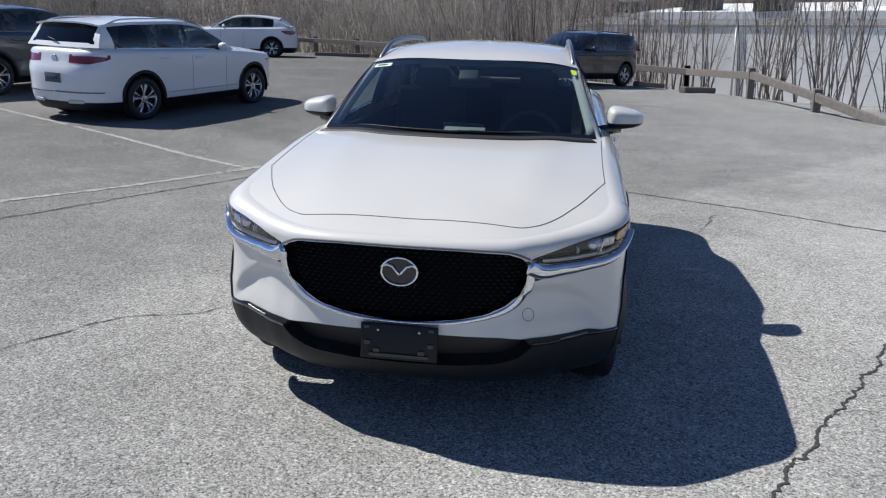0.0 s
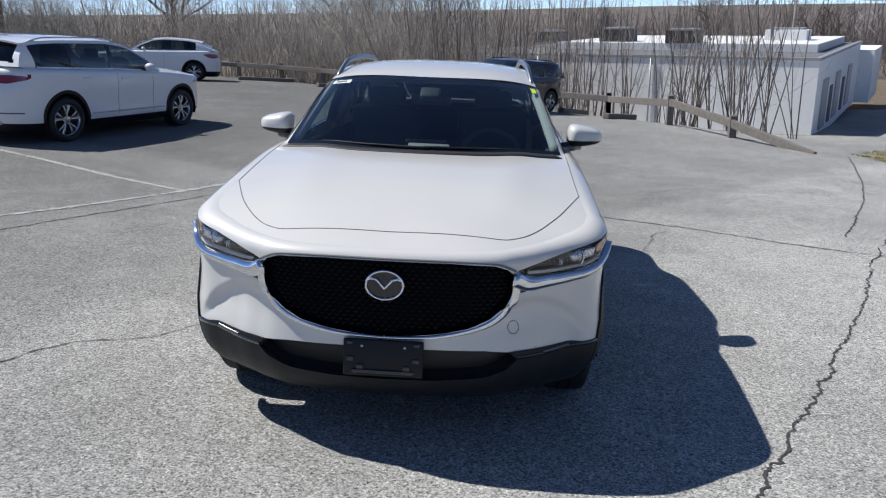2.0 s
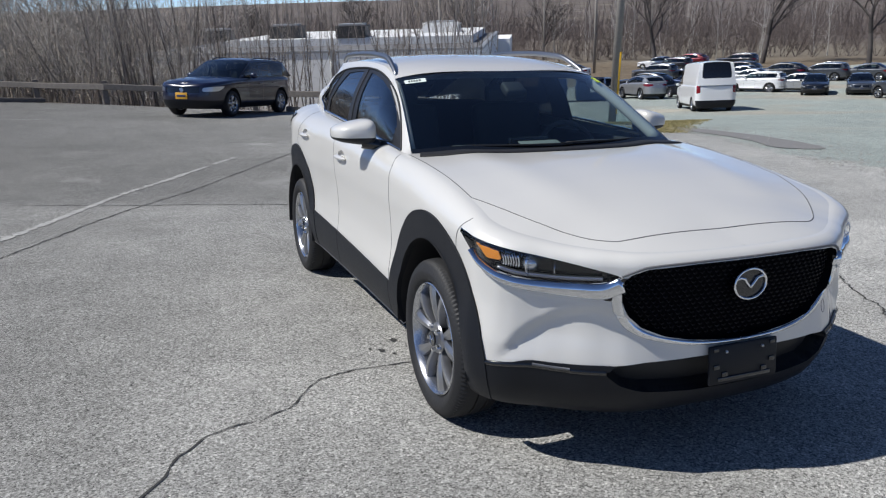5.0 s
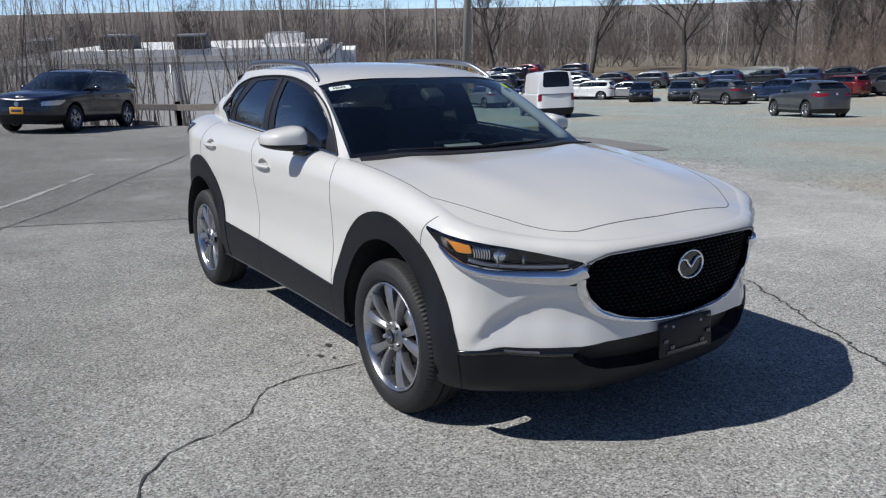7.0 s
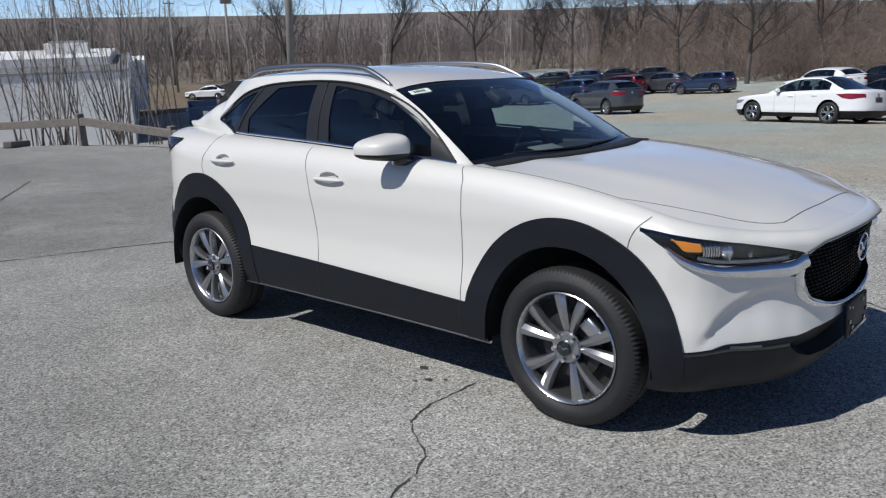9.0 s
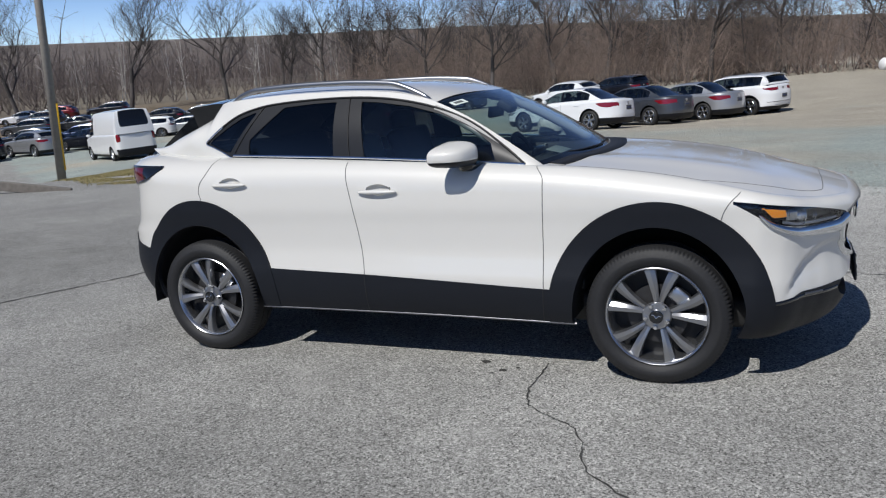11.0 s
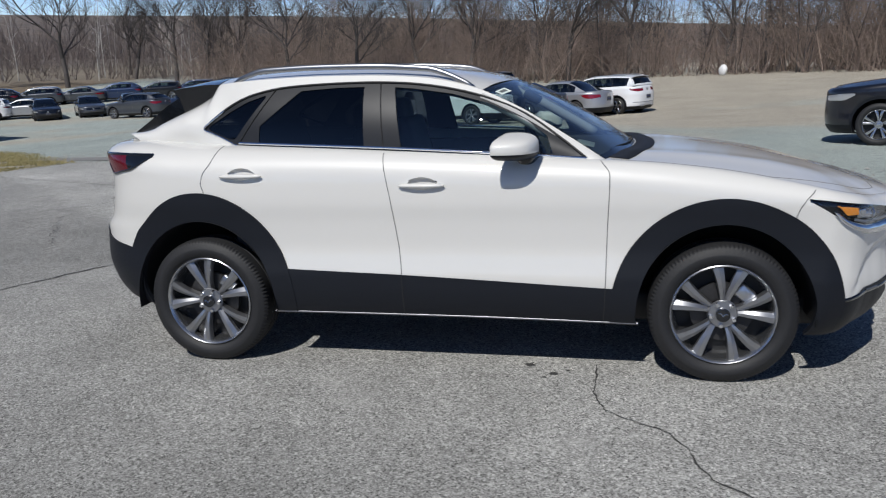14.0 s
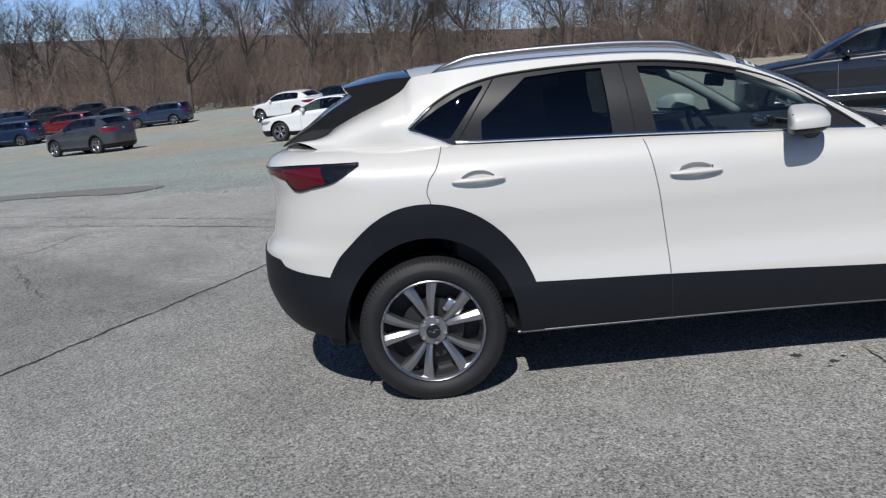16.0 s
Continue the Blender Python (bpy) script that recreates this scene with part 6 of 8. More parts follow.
SHAPES["van"] = dict(shape=dict(
    side=([0.22, 0.32, 0.5, 0.8, 1.1, 1.5], [0.86, 0.96, 1.01, 1.02, 1.02, 1.01]),
    front=([0.22, 0.4, 0.6, 0.9, 1.3], [-2.88, -2.95, -2.97, -2.94, -2.85]), rear=([0.22, 0.4, 0.6, 1.0, 1.5], [2.88, 2.93, 2.94, 2.94, 2.93]),
    top=(["front", -2.7, -2.3, -2.0, -1, 1.5, 2.7, 2.92, "rear"], [1.10, 1.13, 1.18, 1.22, 1.30, 1.32, 1.32, 1.32, 1.32], [0.12, 0.12, 0.10, 0.08, 0.05, 0.04, 0.04, 0.04, 0.04], [0.09] * 9),
    mid=([-2.85, -2.6, -2.3, -2.15], [1.12, 1.18, 1.24, 1.27]),
    cant=[(0.94, -2.0, 1.22), (0.87, -1.55, 1.80), (0.82, -1.15, 2.30), (0.80, -0.6, 2.44), (0.80, 1.0, 2.46), (0.80, 2.70, 2.44), (0.88, 2.86, 2.0), (0.96, 2.92, 1.33)],
    roof=([-1.3, -0.6, 0.5, 2.0, 2.9], [2.34, 2.52, 2.55, 2.55, 2.50]), y_front=-1.9, y_rear=2.5, corner=(4.5, 2.4, 7, 3.0), head=-1.15, tail=2.70), axles=(-1.95, 1.80), panes=[(-1.62, -0.95)], wheel=0.35, rails=False)


def parked_car(kind, m, colour, label, category, group="", plate=None, rims=None, lining=True):
    """A whole car of one of the shapes, split into body, bumpers, panes, lamps, mirrors and wheels."""
    spec = SHAPES[kind]
    S = Shape(**spec["shape"])
    car = empty(("van" if kind == "van" else "sedan_car" if kind == "sedan" else "station_wagon" if kind == "wagon" else "suv_car"), m, label, category, group)
    ax, R = spec["axles"], spec["wheel"]
    levels = lambda L: list(np.linspace(0.20, S.top(L) - S.h(L), 15)) + [S.top(L) - S.h(L) + S.h(L) * math.sin(a) for a in np.linspace(0, math.pi / 2, 6)[1:]]
    sh = Sheet(S.belt, np.linspace(S.L0, S.L1, 120), levels)
    arch = [ellipse(a, R, R + 0.055, R + 0.065) for a in ax]
    box = lambda a, b, c, d: inside([(a, c), (b, c), (b, d), (a, d)], 0)
    f0, z0 = S.y_front, S.top(S.y_front - 0.6)
    head = inside([(f0 - 0.95, z0 - 0.235), (f0 - 0.55, z0 - 0.225), (f0 - 0.40, z0 - 0.16), (f0 - 0.34, z0 - 0.105), (f0 - 0.60, z0 - 0.115), (f0 - 0.95, z0 - 0.145)])
    zt = S.top(S.y_rear + 0.5)
    tail = inside([(S.y_rear + 0.42, zt - 0.125), (S.y_rear + 0.75, zt - 0.105), (S.y_rear + 1.10, zt - 0.115), (S.y_rear + 1.10, zt - 0.215), (S.y_rear + 0.78, zt - 0.235), (S.y_rear + 0.52, zt - 0.175)]) if kind == "suv" else inside([(S.y_rear + 0.16, zt - 0.135), (S.y_rear + 0.5, zt - 0.115), (S.y_rear + 1.05, zt - 0.125), (S.y_rear + 1.05, zt - 0.225), (S.y_rear + 0.62, zt - 0.285), (S.y_rear + 0.40, zt - 0.255)]) if kind != "van" else box(S.y_rear + 0.30, S.y_rear + 0.52, 0.95, 1.32)
    grille = box(-9, S.L0 + 0.46, z0 - 0.27, z0 - 0.13)
    low = lambda k: k[:, 1] - np.where((k[:, 0] < f0 - 0.3) | (k[:, 0] > S.y_rear + 0.2), 0.58 if kind == "van" else 0.34 if kind == "suv" else 0.40, 0.33)
    flare = [ellipse(a, R, R + 0.105, R + 0.115) for a in ax] if kind.endswith("suv") else []
    for f in arch + flare + [head, tail, grille, low]:
        sh.cut(f)
    mm, nrm = sh.middles(), sh.normals()
    gone = (arch[0](mm) < 0) | (arch[1](mm) < 0)
    arc = np.any([f(mm) < 0 for f in flare], axis=0) & ~gone if flare else gone & False
    ih, it, ig, il = head(mm) < 0, tail(mm) < 0, grille(mm) < 0, low(mm) < 0
    sh.piece(~(gone | ih | it | ig | il | arc), "body", colour, car, both=True, nrm=nrm)
    sh.piece(il & ~gone & ~arc, "lower_trim", cladding, car, both=True, nrm=nrm, lift=0.006, label="black plastic lower trim")
    sh.piece(ig, "grille", gloss_black, car, both=True, nrm=nrm, lift=-0.01, lip=-0.01)
    for mir in (False, True):
        for a in ax if flare else ():
            sh.piece(arc & (abs(mm[:, 0] - a) < 0.8), "wheel_arch_trim", cladding, car, mirror=mir, nrm=nrm, lift=0.007, lip=0.012, label="black plastic wheel arch trim")
        sh.piece(ih, "headlight", satin_metal if kind == "wagon" else clear_chrome, car, mirror=mir, nrm=nrm, lift=0.004, lip=0.01, label="clear headlight")
        sh.piece(it, "tail_light", lens_red_bright, car, mirror=mir, nrm=nrm, lift=0.004, lip=0.01, label="red tail light")
        sg = 1 if mir else -1
        for y in (spec["panes"][0][0] - 0.02, (spec["panes"][0][1] + spec["panes"][1][0]) / 2 if len(spec["panes"]) > 1 else spec["panes"][0][1] + 0.1):
            part("door_gap", ribbon(S.belt, [(y, z) for z in np.linspace(0.36, S.top(y) - 0.01, 8)], 0.008, 0.001, sg, 16), seam_dark, car)
    top = Sheet(S.hood, np.linspace(S.a, S.L0, 40), list(np.linspace(0, 1, 12)))
    full = lambda q: np.ones(len(q.faces), bool)
    top.piece(full(top), "bonnet", colour, car, both=True)
    roof = Sheet(S.roof, list(np.linspace(0, 1, 16)), list(np.linspace(0, 1, 9)))
    roof.piece(full(roof), "roof", colour, car, both=True)
    scr = Sheet(S.screen, list(np.linspace(0, 1, 14)), list(np.linspace(0, 1, 10)))
    scr.piece(full(scr), "windscreen", car_glass, car, both=True)
    bk = Sheet(S.back, list(np.linspace(0, 1, 10)), list(np.linspace(0, 1, 10)))
    if kind == "van":
        pane = lambda k: np.maximum(np.abs(k[:, 1] - 0.50) - 0.38, np.abs(k[:, 0] - 0.65) - 0.46)
        bk.cut(pane)
        q = pane(bk.middles()) < 0
        bk.piece(~q, "rear_door", colour, car, both=True)
        bk.piece(q & (bk.middles()[:, 0] < 2), "tail_window", gloss_black, car, both=True, label="dark rear door windows")
    elif kind == "sedan":
        bk.piece(full(bk), "tail_window", dark_glass, car, both=True)
    else:
        pane = lambda k: np.maximum(np.abs(k[:, 1] - 0.47) - 0.39, 0.10 + 0.06 * k[:, 1] - k[:, 0])
        bk.cut(pane)
        q = pane(bk.middles()) < 0
        hatch = bk.piece(~q, "tailgate", colour, car, both=True)
        bk.piece(q, "tail_window", dark_glass, hatch, both=True, lift=-0.004, label="dark tail window")
        bm = bmesh.new()                                      # the spoiler over the tail window
        rows = []
        for x in np.linspace(-1, 1, 13):
            sd = 1 - abs(x)
            a, b = S.roof(0.90, sd), S.roof(1.0, sd)
            k = math.copysign(1, x)
            rows.append([bm.verts.new((p[0] * k, p[1], p[2])) for p in ((a.x, a.y, a.z + 0.006), (b.x, b.y + 0.13, b.z - 0.012), (b.x, b.y + 0.125, b.z - 0.038), (a.x, b.y - 0.01, b.z - 0.035))])
        for a, b in zip(rows, rows[1:]):
            for i in range(4):
                bm.faces.new((a[i], a[(i + 1) % 4], b[(i + 1) % 4], b[i]))
        bm.faces.new(rows[0][::-1])
        bm.faces.new(rows[-1])
        bmesh.ops.recalc_face_normals(bm, faces=bm.faces)
        part("roof_spoiler", bm, colour, car, sharp=35)
        wiper = bmesh.new()
        w0, w1 = S.back(0.98, 0.86), S.back(0.62, 0.74)
        add_tube(wiper, [(w0.x, w0.y + 0.02, w0.z), ((w0.x + w1.x) / 2, (w0.y + w1.y) / 2 + 0.03, (w0.z + w1.z) / 2), (w1.x, w1.y + 0.02, w1.z)], 0.010, 6)
        part("rear_wiper", wiper, rubber_seal, car)
    if kind != "van":
        for y, z in ((S.front(z0 - 0.2) - 0.004, z0 - 0.20), (S.rear(zt - 0.16) + 0.006, zt - 0.16)):
            bm = bmesh.new()
            sd = -1 if y < 0 else 1
            add_rod(bm, (0, y - 0.02 * sd, z), (0, y + 0.008 * sd, z), 0.058, 0.052, 20)
            part("badge", bm, satin_metal, car, "round silver badge", sharp=30)
    if kind == "suv":
        for sg in (-1, 1):
            part("door_strip", ribbon(S.belt, [(v, 0.43) for v in np.linspace(ax[0] + 0.50, ax[1] - 0.50, 8)], 0.022, 0.006, sg, 16), satin_metal, car, "bright strip low on the doors")
            bm = bmesh.new()
            p = S.belt(S.y_rear + 1.02, 0.36)
            add_box(bm, (p.x * sg, p.y - 0.01, 0.345), (0.26, 0.06, 0.055), Matrix.Rotation(radians(-14 * sg), 4, "Z"), 0.012)
            part("exhaust_trim", bm, satin_metal, car, "silver exhaust trim")
            part("bumper_strip", ribbon(S.belt, [(v, 0.50) for v in np.linspace(S.y_rear + 0.55, S.L1 - 0.02, 10)], 0.020, 0.006, sg, 20), seam_dark, car, "dark crease across the bumper")
    dk = Sheet(S.deck, list(np.linspace(S.b, S.L1, 24)), list(np.linspace(0, 1, 8)))
    dk.piece(full(dk), "tail_deck", colour, car, both=True)
    cs = Sheet(S.cabin, list(np.linspace(S.a, S.b, 90)), list(np.linspace(0, 1, 10)))
    band = lambda k: np.maximum(0.07 - k[:, 1], k[:, 1] - 0.87)
    gap = lambda a, b: (lambda k: np.maximum(a - k[:, 0] - 0.22 * (0 if a > 0.6 else k[:, 1]) * (1 if a < -0.3 else 0), k[:, 0] - b + (0.25 * k[:, 1] if b > 1.2 else 0)))
    panes = [(lambda a, b: (lambda k: np.maximum(band(k), gap(a, b)(k))))(a, b) for a, b in spec["panes"]]
    rim = lambda k: np.maximum(np.maximum(0.045 - k[:, 1], k[:, 1] - 0.895), np.maximum(spec["panes"][0][0] - 0.05 - k[:, 0], k[:, 0] - spec["panes"][-1][1] - 0.03))
    for f in panes + [rim]:
        cs.cut(f)
    cm, cn = cs.middles(), cs.normals()
    inn = [f(cm) < 0 for f in panes]
    some = np.any(inn, axis=0)
    trim = (rim(cm) < 0) & ~some
    for mir in (False, True):
        sg = 1 if mir else -1
        cs.piece(~some & ~trim, "pillar", colour, car, mirror=mir, nrm=cn)
        cs.piece(trim, "window_trim", gloss_black, car, mirror=mir, nrm=cn)
        for k, q in enumerate(inn):
            cs.piece(q, "side_window", car_glass if k < 2 else dark_glass, car, mirror=mir, nrm=cn, lift=-0.004)
        mi = new("door_mirror")
        mi.parent = car
        y = spec["panes"][0][0] + 0.12
        c = S.crest(y)
        bm = bmesh.new()
        bmesh.ops.create_uvsphere(bm, u_segments=14, v_segments=8, radius=1, matrix=Matrix.Translation(((c.x + 0.16) * sg, y, c.z + 0.06)) @ Matrix.Diagonal((0.10, 0.07, 0.075, 1)))
        part("mirror_cap", bm, colour, mi)
        bm = bmesh.new()
        add_rod(bm, ((c.x - 0.01) * sg, y, c.z), ((c.x + 0.12) * sg, y, c.z + 0.03), 0.03, 0.025, 8)
        part("mirror_foot", bm, gloss_black, mi)
        for k in range(2 if len(spec["panes"]) > 1 else 1):
            y = spec["panes"][k][1] - 0.12
            bm = bmesh.new()
            p = S.belt(y, S.top(y) - 0.14)
            add_box(bm, ((p.x + 0.008) * sg, p.y, p.z), (0.03, 0.20, 0.03), None, 0.01)
            part("door_handle", bm, colour, car)
        if spec["rails"]:
            bm = bmesh.new()
            ys = np.linspace(S.head + 0.15, S.tail - 0.05, 14)
            add_tube(bm, [((S.edge(y).x - 0.02) * sg, y, S.edge(y).z + 0.045 * min(1, k / 1.5, (13 - k) / 1.5)) for k, y in enumerate(ys)], 0.014, 6)
            part("roof_rail", bm, gloss_black if kind == "wagon" else satin_metal, car)
        for a in ax:
            make_wheel(car, Matrix.Translation((sg * (S.side(0.45) - 0.105), a, R - 0.006)) @ (Matrix() if sg < 0 else Matrix.Rotation(math.pi, 4, "Z")), R, R - 0.105, 0.21, 5, 13, rims or alloy_bright, rims or alloy_bright, fine=False)
            bm = bmesh.new()
            ring = [(a + (R + 0.058) * math.cos(t), R + (R + 0.068) * math.sin(t)) for t in np.linspace(-0.3, math.pi + 0.3, 18)]
            o = [bm.verts.new((sg * (S.side(0.5) - 0.004), y, z)) for y, z in ring]
            i = [bm.verts.new((sg * (S.side(0.5) - 0.34), y, z)) for y, z in ring]
            for k in range(17):
                bm.faces.new((o[k], o[k + 1], i[k + 1], i[k]))
            bm.faces.new(i)
            part("wheel_housing", bm, rubber_seal, car)
    bm = bmesh.new()
    add_box(bm, (0, 0, 0.34), (S.side(0.4) * 1.30, ax[1] - ax[0] + 1.3, 0.2), None, 0.02)
    part("underbody", bm, rubber_seal, car)
    if lining:
        mid = spec["panes"][0][1]
        for x in (-0.36, 0.36):
            for y in (mid - 0.05, mid + 0.85) if kind != "van" else (mid,):
                bm = bmesh.new()
                add_box(bm, (x, y, S.top(y) - 0.12), (0.48, 0.14, 0.62), Matrix.Rotation(-0.2, 4, "X"), 0.05)
                add_box(bm, (x, y + 0.07, S.top(y) + 0.26), (0.25, 0.09, 0.16), None, 0.04)
                part("seat_back", bm, cabin_dark, car)
        bm = bmesh.new()
        add_box(bm, (0, S.a + 0.10, S.top(S.a) - 0.13), (S.edge(S.a).x * 1.8, 0.45, 0.2), None, 0.06)
        part("dashboard", bm, cabin_dark, car)
        bm = bmesh.new()
        add_box(bm, (0, (S.a + S.b) / 2, S.top(0) - 0.42), (S.side(0.6) * 1.7, S.b - S.a - 0.3, 0.04), None, 0.01)
        part("cabin_floor", bm, cabin_dark, car)
    for y, sgn, col in ((S.front(0.5) - 0.012, -1, plate), (S.rear(0.7) + 0.012, 1, plate)):
        if col is None:
            continue
        z = 0.50 if sgn < 0 else (0.72 if kind != "wagon" else 0.78)
        pl = new("number_plate")
        pl.parent = car
        bm = bmesh.new()
        add_box(bm, (0, (S.front(z) - 0.012) if sgn < 0 else (S.rear(z) + 0.010), z), (0.32, 0.012, 0.155), None, 0.004)
        part("plate_sheet", bm, col, pl)
        bm = bmesh.new()
        add_box(bm, (0, (S.front(z) - 0.020) if sgn < 0 else (S.rear(z) + 0.018), z), (0.24, 0.004, 0.05), None, 0.001)
        part("plate_bar", bm, ink_blue, pl)
    return car


clear_chrome = plain("lamp_glass", (0.55, 0.57, 0.60), 0.12, 0.6, coat=1.0)
yellow_plate = plain("orange_yellow_plate", (0.70, 0.36, 0.03), 0.5)
pale_plate = plain("dark_plate", (0.08, 0.085, 0.09), 0.5)
ink_blue = plain("plate_ink", (0.03, 0.04, 0.10), 0.6)


def repaint(car, old, new_mat):
    """Gives the painted parts of a copied car another colour."""
    for o in car.children_recursive:
        for s in o.material_slots:
            if s.material == old:
                s.link = "OBJECT"
                s.material = new_mat
    return car


# near the fence
tig = parked_car("suv", on_lot(-6.62, 8.2, 165.5) @ Matrix.Diagonal((1, 1, 0.94, 1)), white_paint, "white SUV with silver roof rails parked in a marked bay", "car", plate=pale_plate)
parked_car("coupe_suv", on_lot(-10.6, 9.9, 166), grey_paint, "dark blue-grey SUV parked beside the white SUV", "car", rims=alloy_bright)
cx = parked_car("coupe_suv", on_lot(-12.9, 25.9, 285), white_paint, "white crossover with black wheel arches parked by the guard rail", "car")
parked_car("wagon", on_lot(0.58, 17.35, -38), navy_paint, "dark navy estate car with an orange-yellow number plate", "car", plate=yellow_plate)
# across the gravel
dark = parked_car("suv", on_lot(10.15, -6.80, 157), black_paint, "black-blue SUV with bright alloy wheels on gravel", "car")
sed = parked_car("sedan", on_lot(23.4, 5.0, 160), white_paint, "white saloon parked at the head of a row on gravel", "car", "row of cars on gravel", pale_plate)
ROW = "row of cars on gravel"
for x, y, col, lab in ((26.2, 3.2, grey_paint, "grey saloon with red tail lights parked on gravel"), (28.2, 1.5, silver_paint, "silver saloon parked on gravel")):
    tagged(repaint(copy_thing(sed, on_lot(x, y, 152)), white_paint, col), lab, "car", ROW)
tagged(copy_thing(tig, on_lot(29.6, -0.2, 148)), "large white SUV at the end of the row", "car", ROW)
tagged(copy_thing(cx, on_lot(41.6, 9.6, 150)), "white crossover parked behind the row of saloons", "car", ROW)
tagged(repaint(copy_thing(tig, on_lot(44.0, 7.2, 150)), white_paint, black_paint), "black SUV parked behind the row of saloons", "car", ROW)
parked_car("van", on_lot(27.2, 30.3, 152), white_paint, "white delivery van with dark rear windows on gravel", "van", plate=None)
far = "cars on the far gravel"
FAR_CARS = [(tig, 43.5, 43.8, 205, white_paint, "white SUV"), (sed, 45.2, 41.6, 205, silver_paint, "silver saloon"), (sed, 44.2, 38.7, -48, black_paint, "black saloon"), (sed, 46.2, 36.6, -48, grey_paint, "dark grey saloon"),
            (sed, 48.6, 34.6, -48, black_paint, "black saloon"), (cx, 43.0, 30.5, 172, grey_paint, "grey SUV"), (tig, 47.2, 29.0, 172, blue_paint, "dark blue SUV"), (cx, 31.3, 16.8, 152, grey_paint, "grey crossover"),
            (tig, 52.6, 27.8, 172, red_paint, "dark red SUV"), (cx, 54.4, 25.0, 172, grey_paint, "grey SUV"), (tig, 52.2, 20.7, 172, blue_paint, "large dark blue SUV"),
            (sed, 50.3, 53.0, 205, silver_paint, "silver saloon"), (cx, 53.0, 51.0, 205, black_paint, "black SUV"), (tig, 55.6, 48.8, 205, grey_paint, "grey SUV"), (sed, 57.8, 46.2, 205, grey_paint, "grey saloon"), (cx, 60.0, 43.8, 205, blue_paint, "dark blue crossover"),
            (tig, 62.2, 41.0, 205, black_paint, "black SUV"), (tig, 64.0, 38.4, 205, blue_paint, "dark blue SUV"), (cx, 65.6, 35.8, 205, black_paint, "black SUV"), (sed, 55.4, 72.0, 205, white_paint, "white saloon"), (tig, 54.0, 67.6, 205, black_paint, "black SUV"),
            (cx, 58.9, 70.9, 205, red_paint, "dark red SUV"), (tig, 62.5, 67.0, 205, black_paint, "black SUV"), (cx, 32.6, 43.3, 172, silver_paint, "silver crossover"), (tig, 30.2, 45.6, 172, black_paint, "black SUV"), (sed, 35.2, 41.2, 172, black_paint, "black saloon"),
            (cx, 36.6, 48.6, 205, black_paint, "black crossover"), (sed, 42.3, 69.8, 215, white_paint, "white saloon"), (tig, 39.4, 46.4, 205, blue_paint, "dark blue SUV"),
            (sed, 49.6, 58.0, 205, black_paint, "black saloon"), (tig, 46.5, 60.5, 205, grey_paint, "grey SUV"), (cx, 52.6, 56.0, 205, black_paint, "black crossover"), (tig, 67.2, 33.0, 205, black_paint, "black SUV"), (sed, 47.5, 49.0, 205, silver_paint, "silver saloon")]
for src, x, y, yaw, col, lab in FAR_CARS:
    c = copy_thing(src, on_lot(x, y, yaw))
    tagged(repaint(c, white_paint, col), lab + " parked on far gravel", "car", far)


# ---- fence, building, bins, poles ----
weathered = plain("weathered_timber", (0.165, 0.15, 0.135), 0.9, grain=0.45, size=10, bump=0.5)
wall_white = plain("painted_block_wall", (0.88, 0.88, 0.87), 0.85, grain=0.06, size=3, bump=0.1)
roof_grey = plain("grey_roof_felt", (0.16, 0.16, 0.165), 0.9, grain=0.2, size=2)
roof_white = plain("white_roof_coat", (0.74, 0.74, 0.73), 0.7, grain=0.05, size=2)
bin_blue = plain("faded_blue_steel", (0.03, 0.06, 0.14), 0.6, grain=0.3, size=4)
pole_wood = plain("pole_timber", (0.26, 0.24, 0.215), 0.9, grain=0.25, size=10)
galv = plain("galvanised_grey", (0.40, 0.41, 0.42), 0.5, 0.5)
yellow_sleeve = plain("yellow_sleeve", (0.72, 0.42, 0.02), 0.6)


def fence_run(name, pts, heights, label, post_at=None):
    """Timber posts with a heavy rail bolted along their tops."""
    fence = empty(name, upright(*pts[0]), label, "fence")
    inv = fence.matrix_world.inverted()
    tops = [inv @ spot(x, y, h) for (x, y), h in zip(pts, heights)]
    feet = [inv @ spot(x, y, -0.15) for x, y in pts]
    for k, (a, b) in enumerate(zip(tops, tops[1:])):
        d = (b - a)
        q = d.to_track_quat("X", "Z").to_matrix().to_4x4()
        bm = bmesh.new()
        add_box(bm, (a + b) / 2 + Vector((0, 0, -0.13 + 0.01 * (k % 2))), (d.length + 0.05, 0.09, 0.19), q, 0.012)
        part("rail", bm, weathered, fence, smooth=False)
    for k, (a, b) in enumerate(zip(tops, feet)):
        if (a - b).length < 0.35:
            continue
        bm = bmesh.new()
        add_box(bm, (a + b) / 2 + Vector((0.0, 0.14, 0.03)), (0.17, 0.17, (a - b).length + 0.06), None, 0.015)
        part("post", bm, weathered, fence, smooth=False)
    return fence


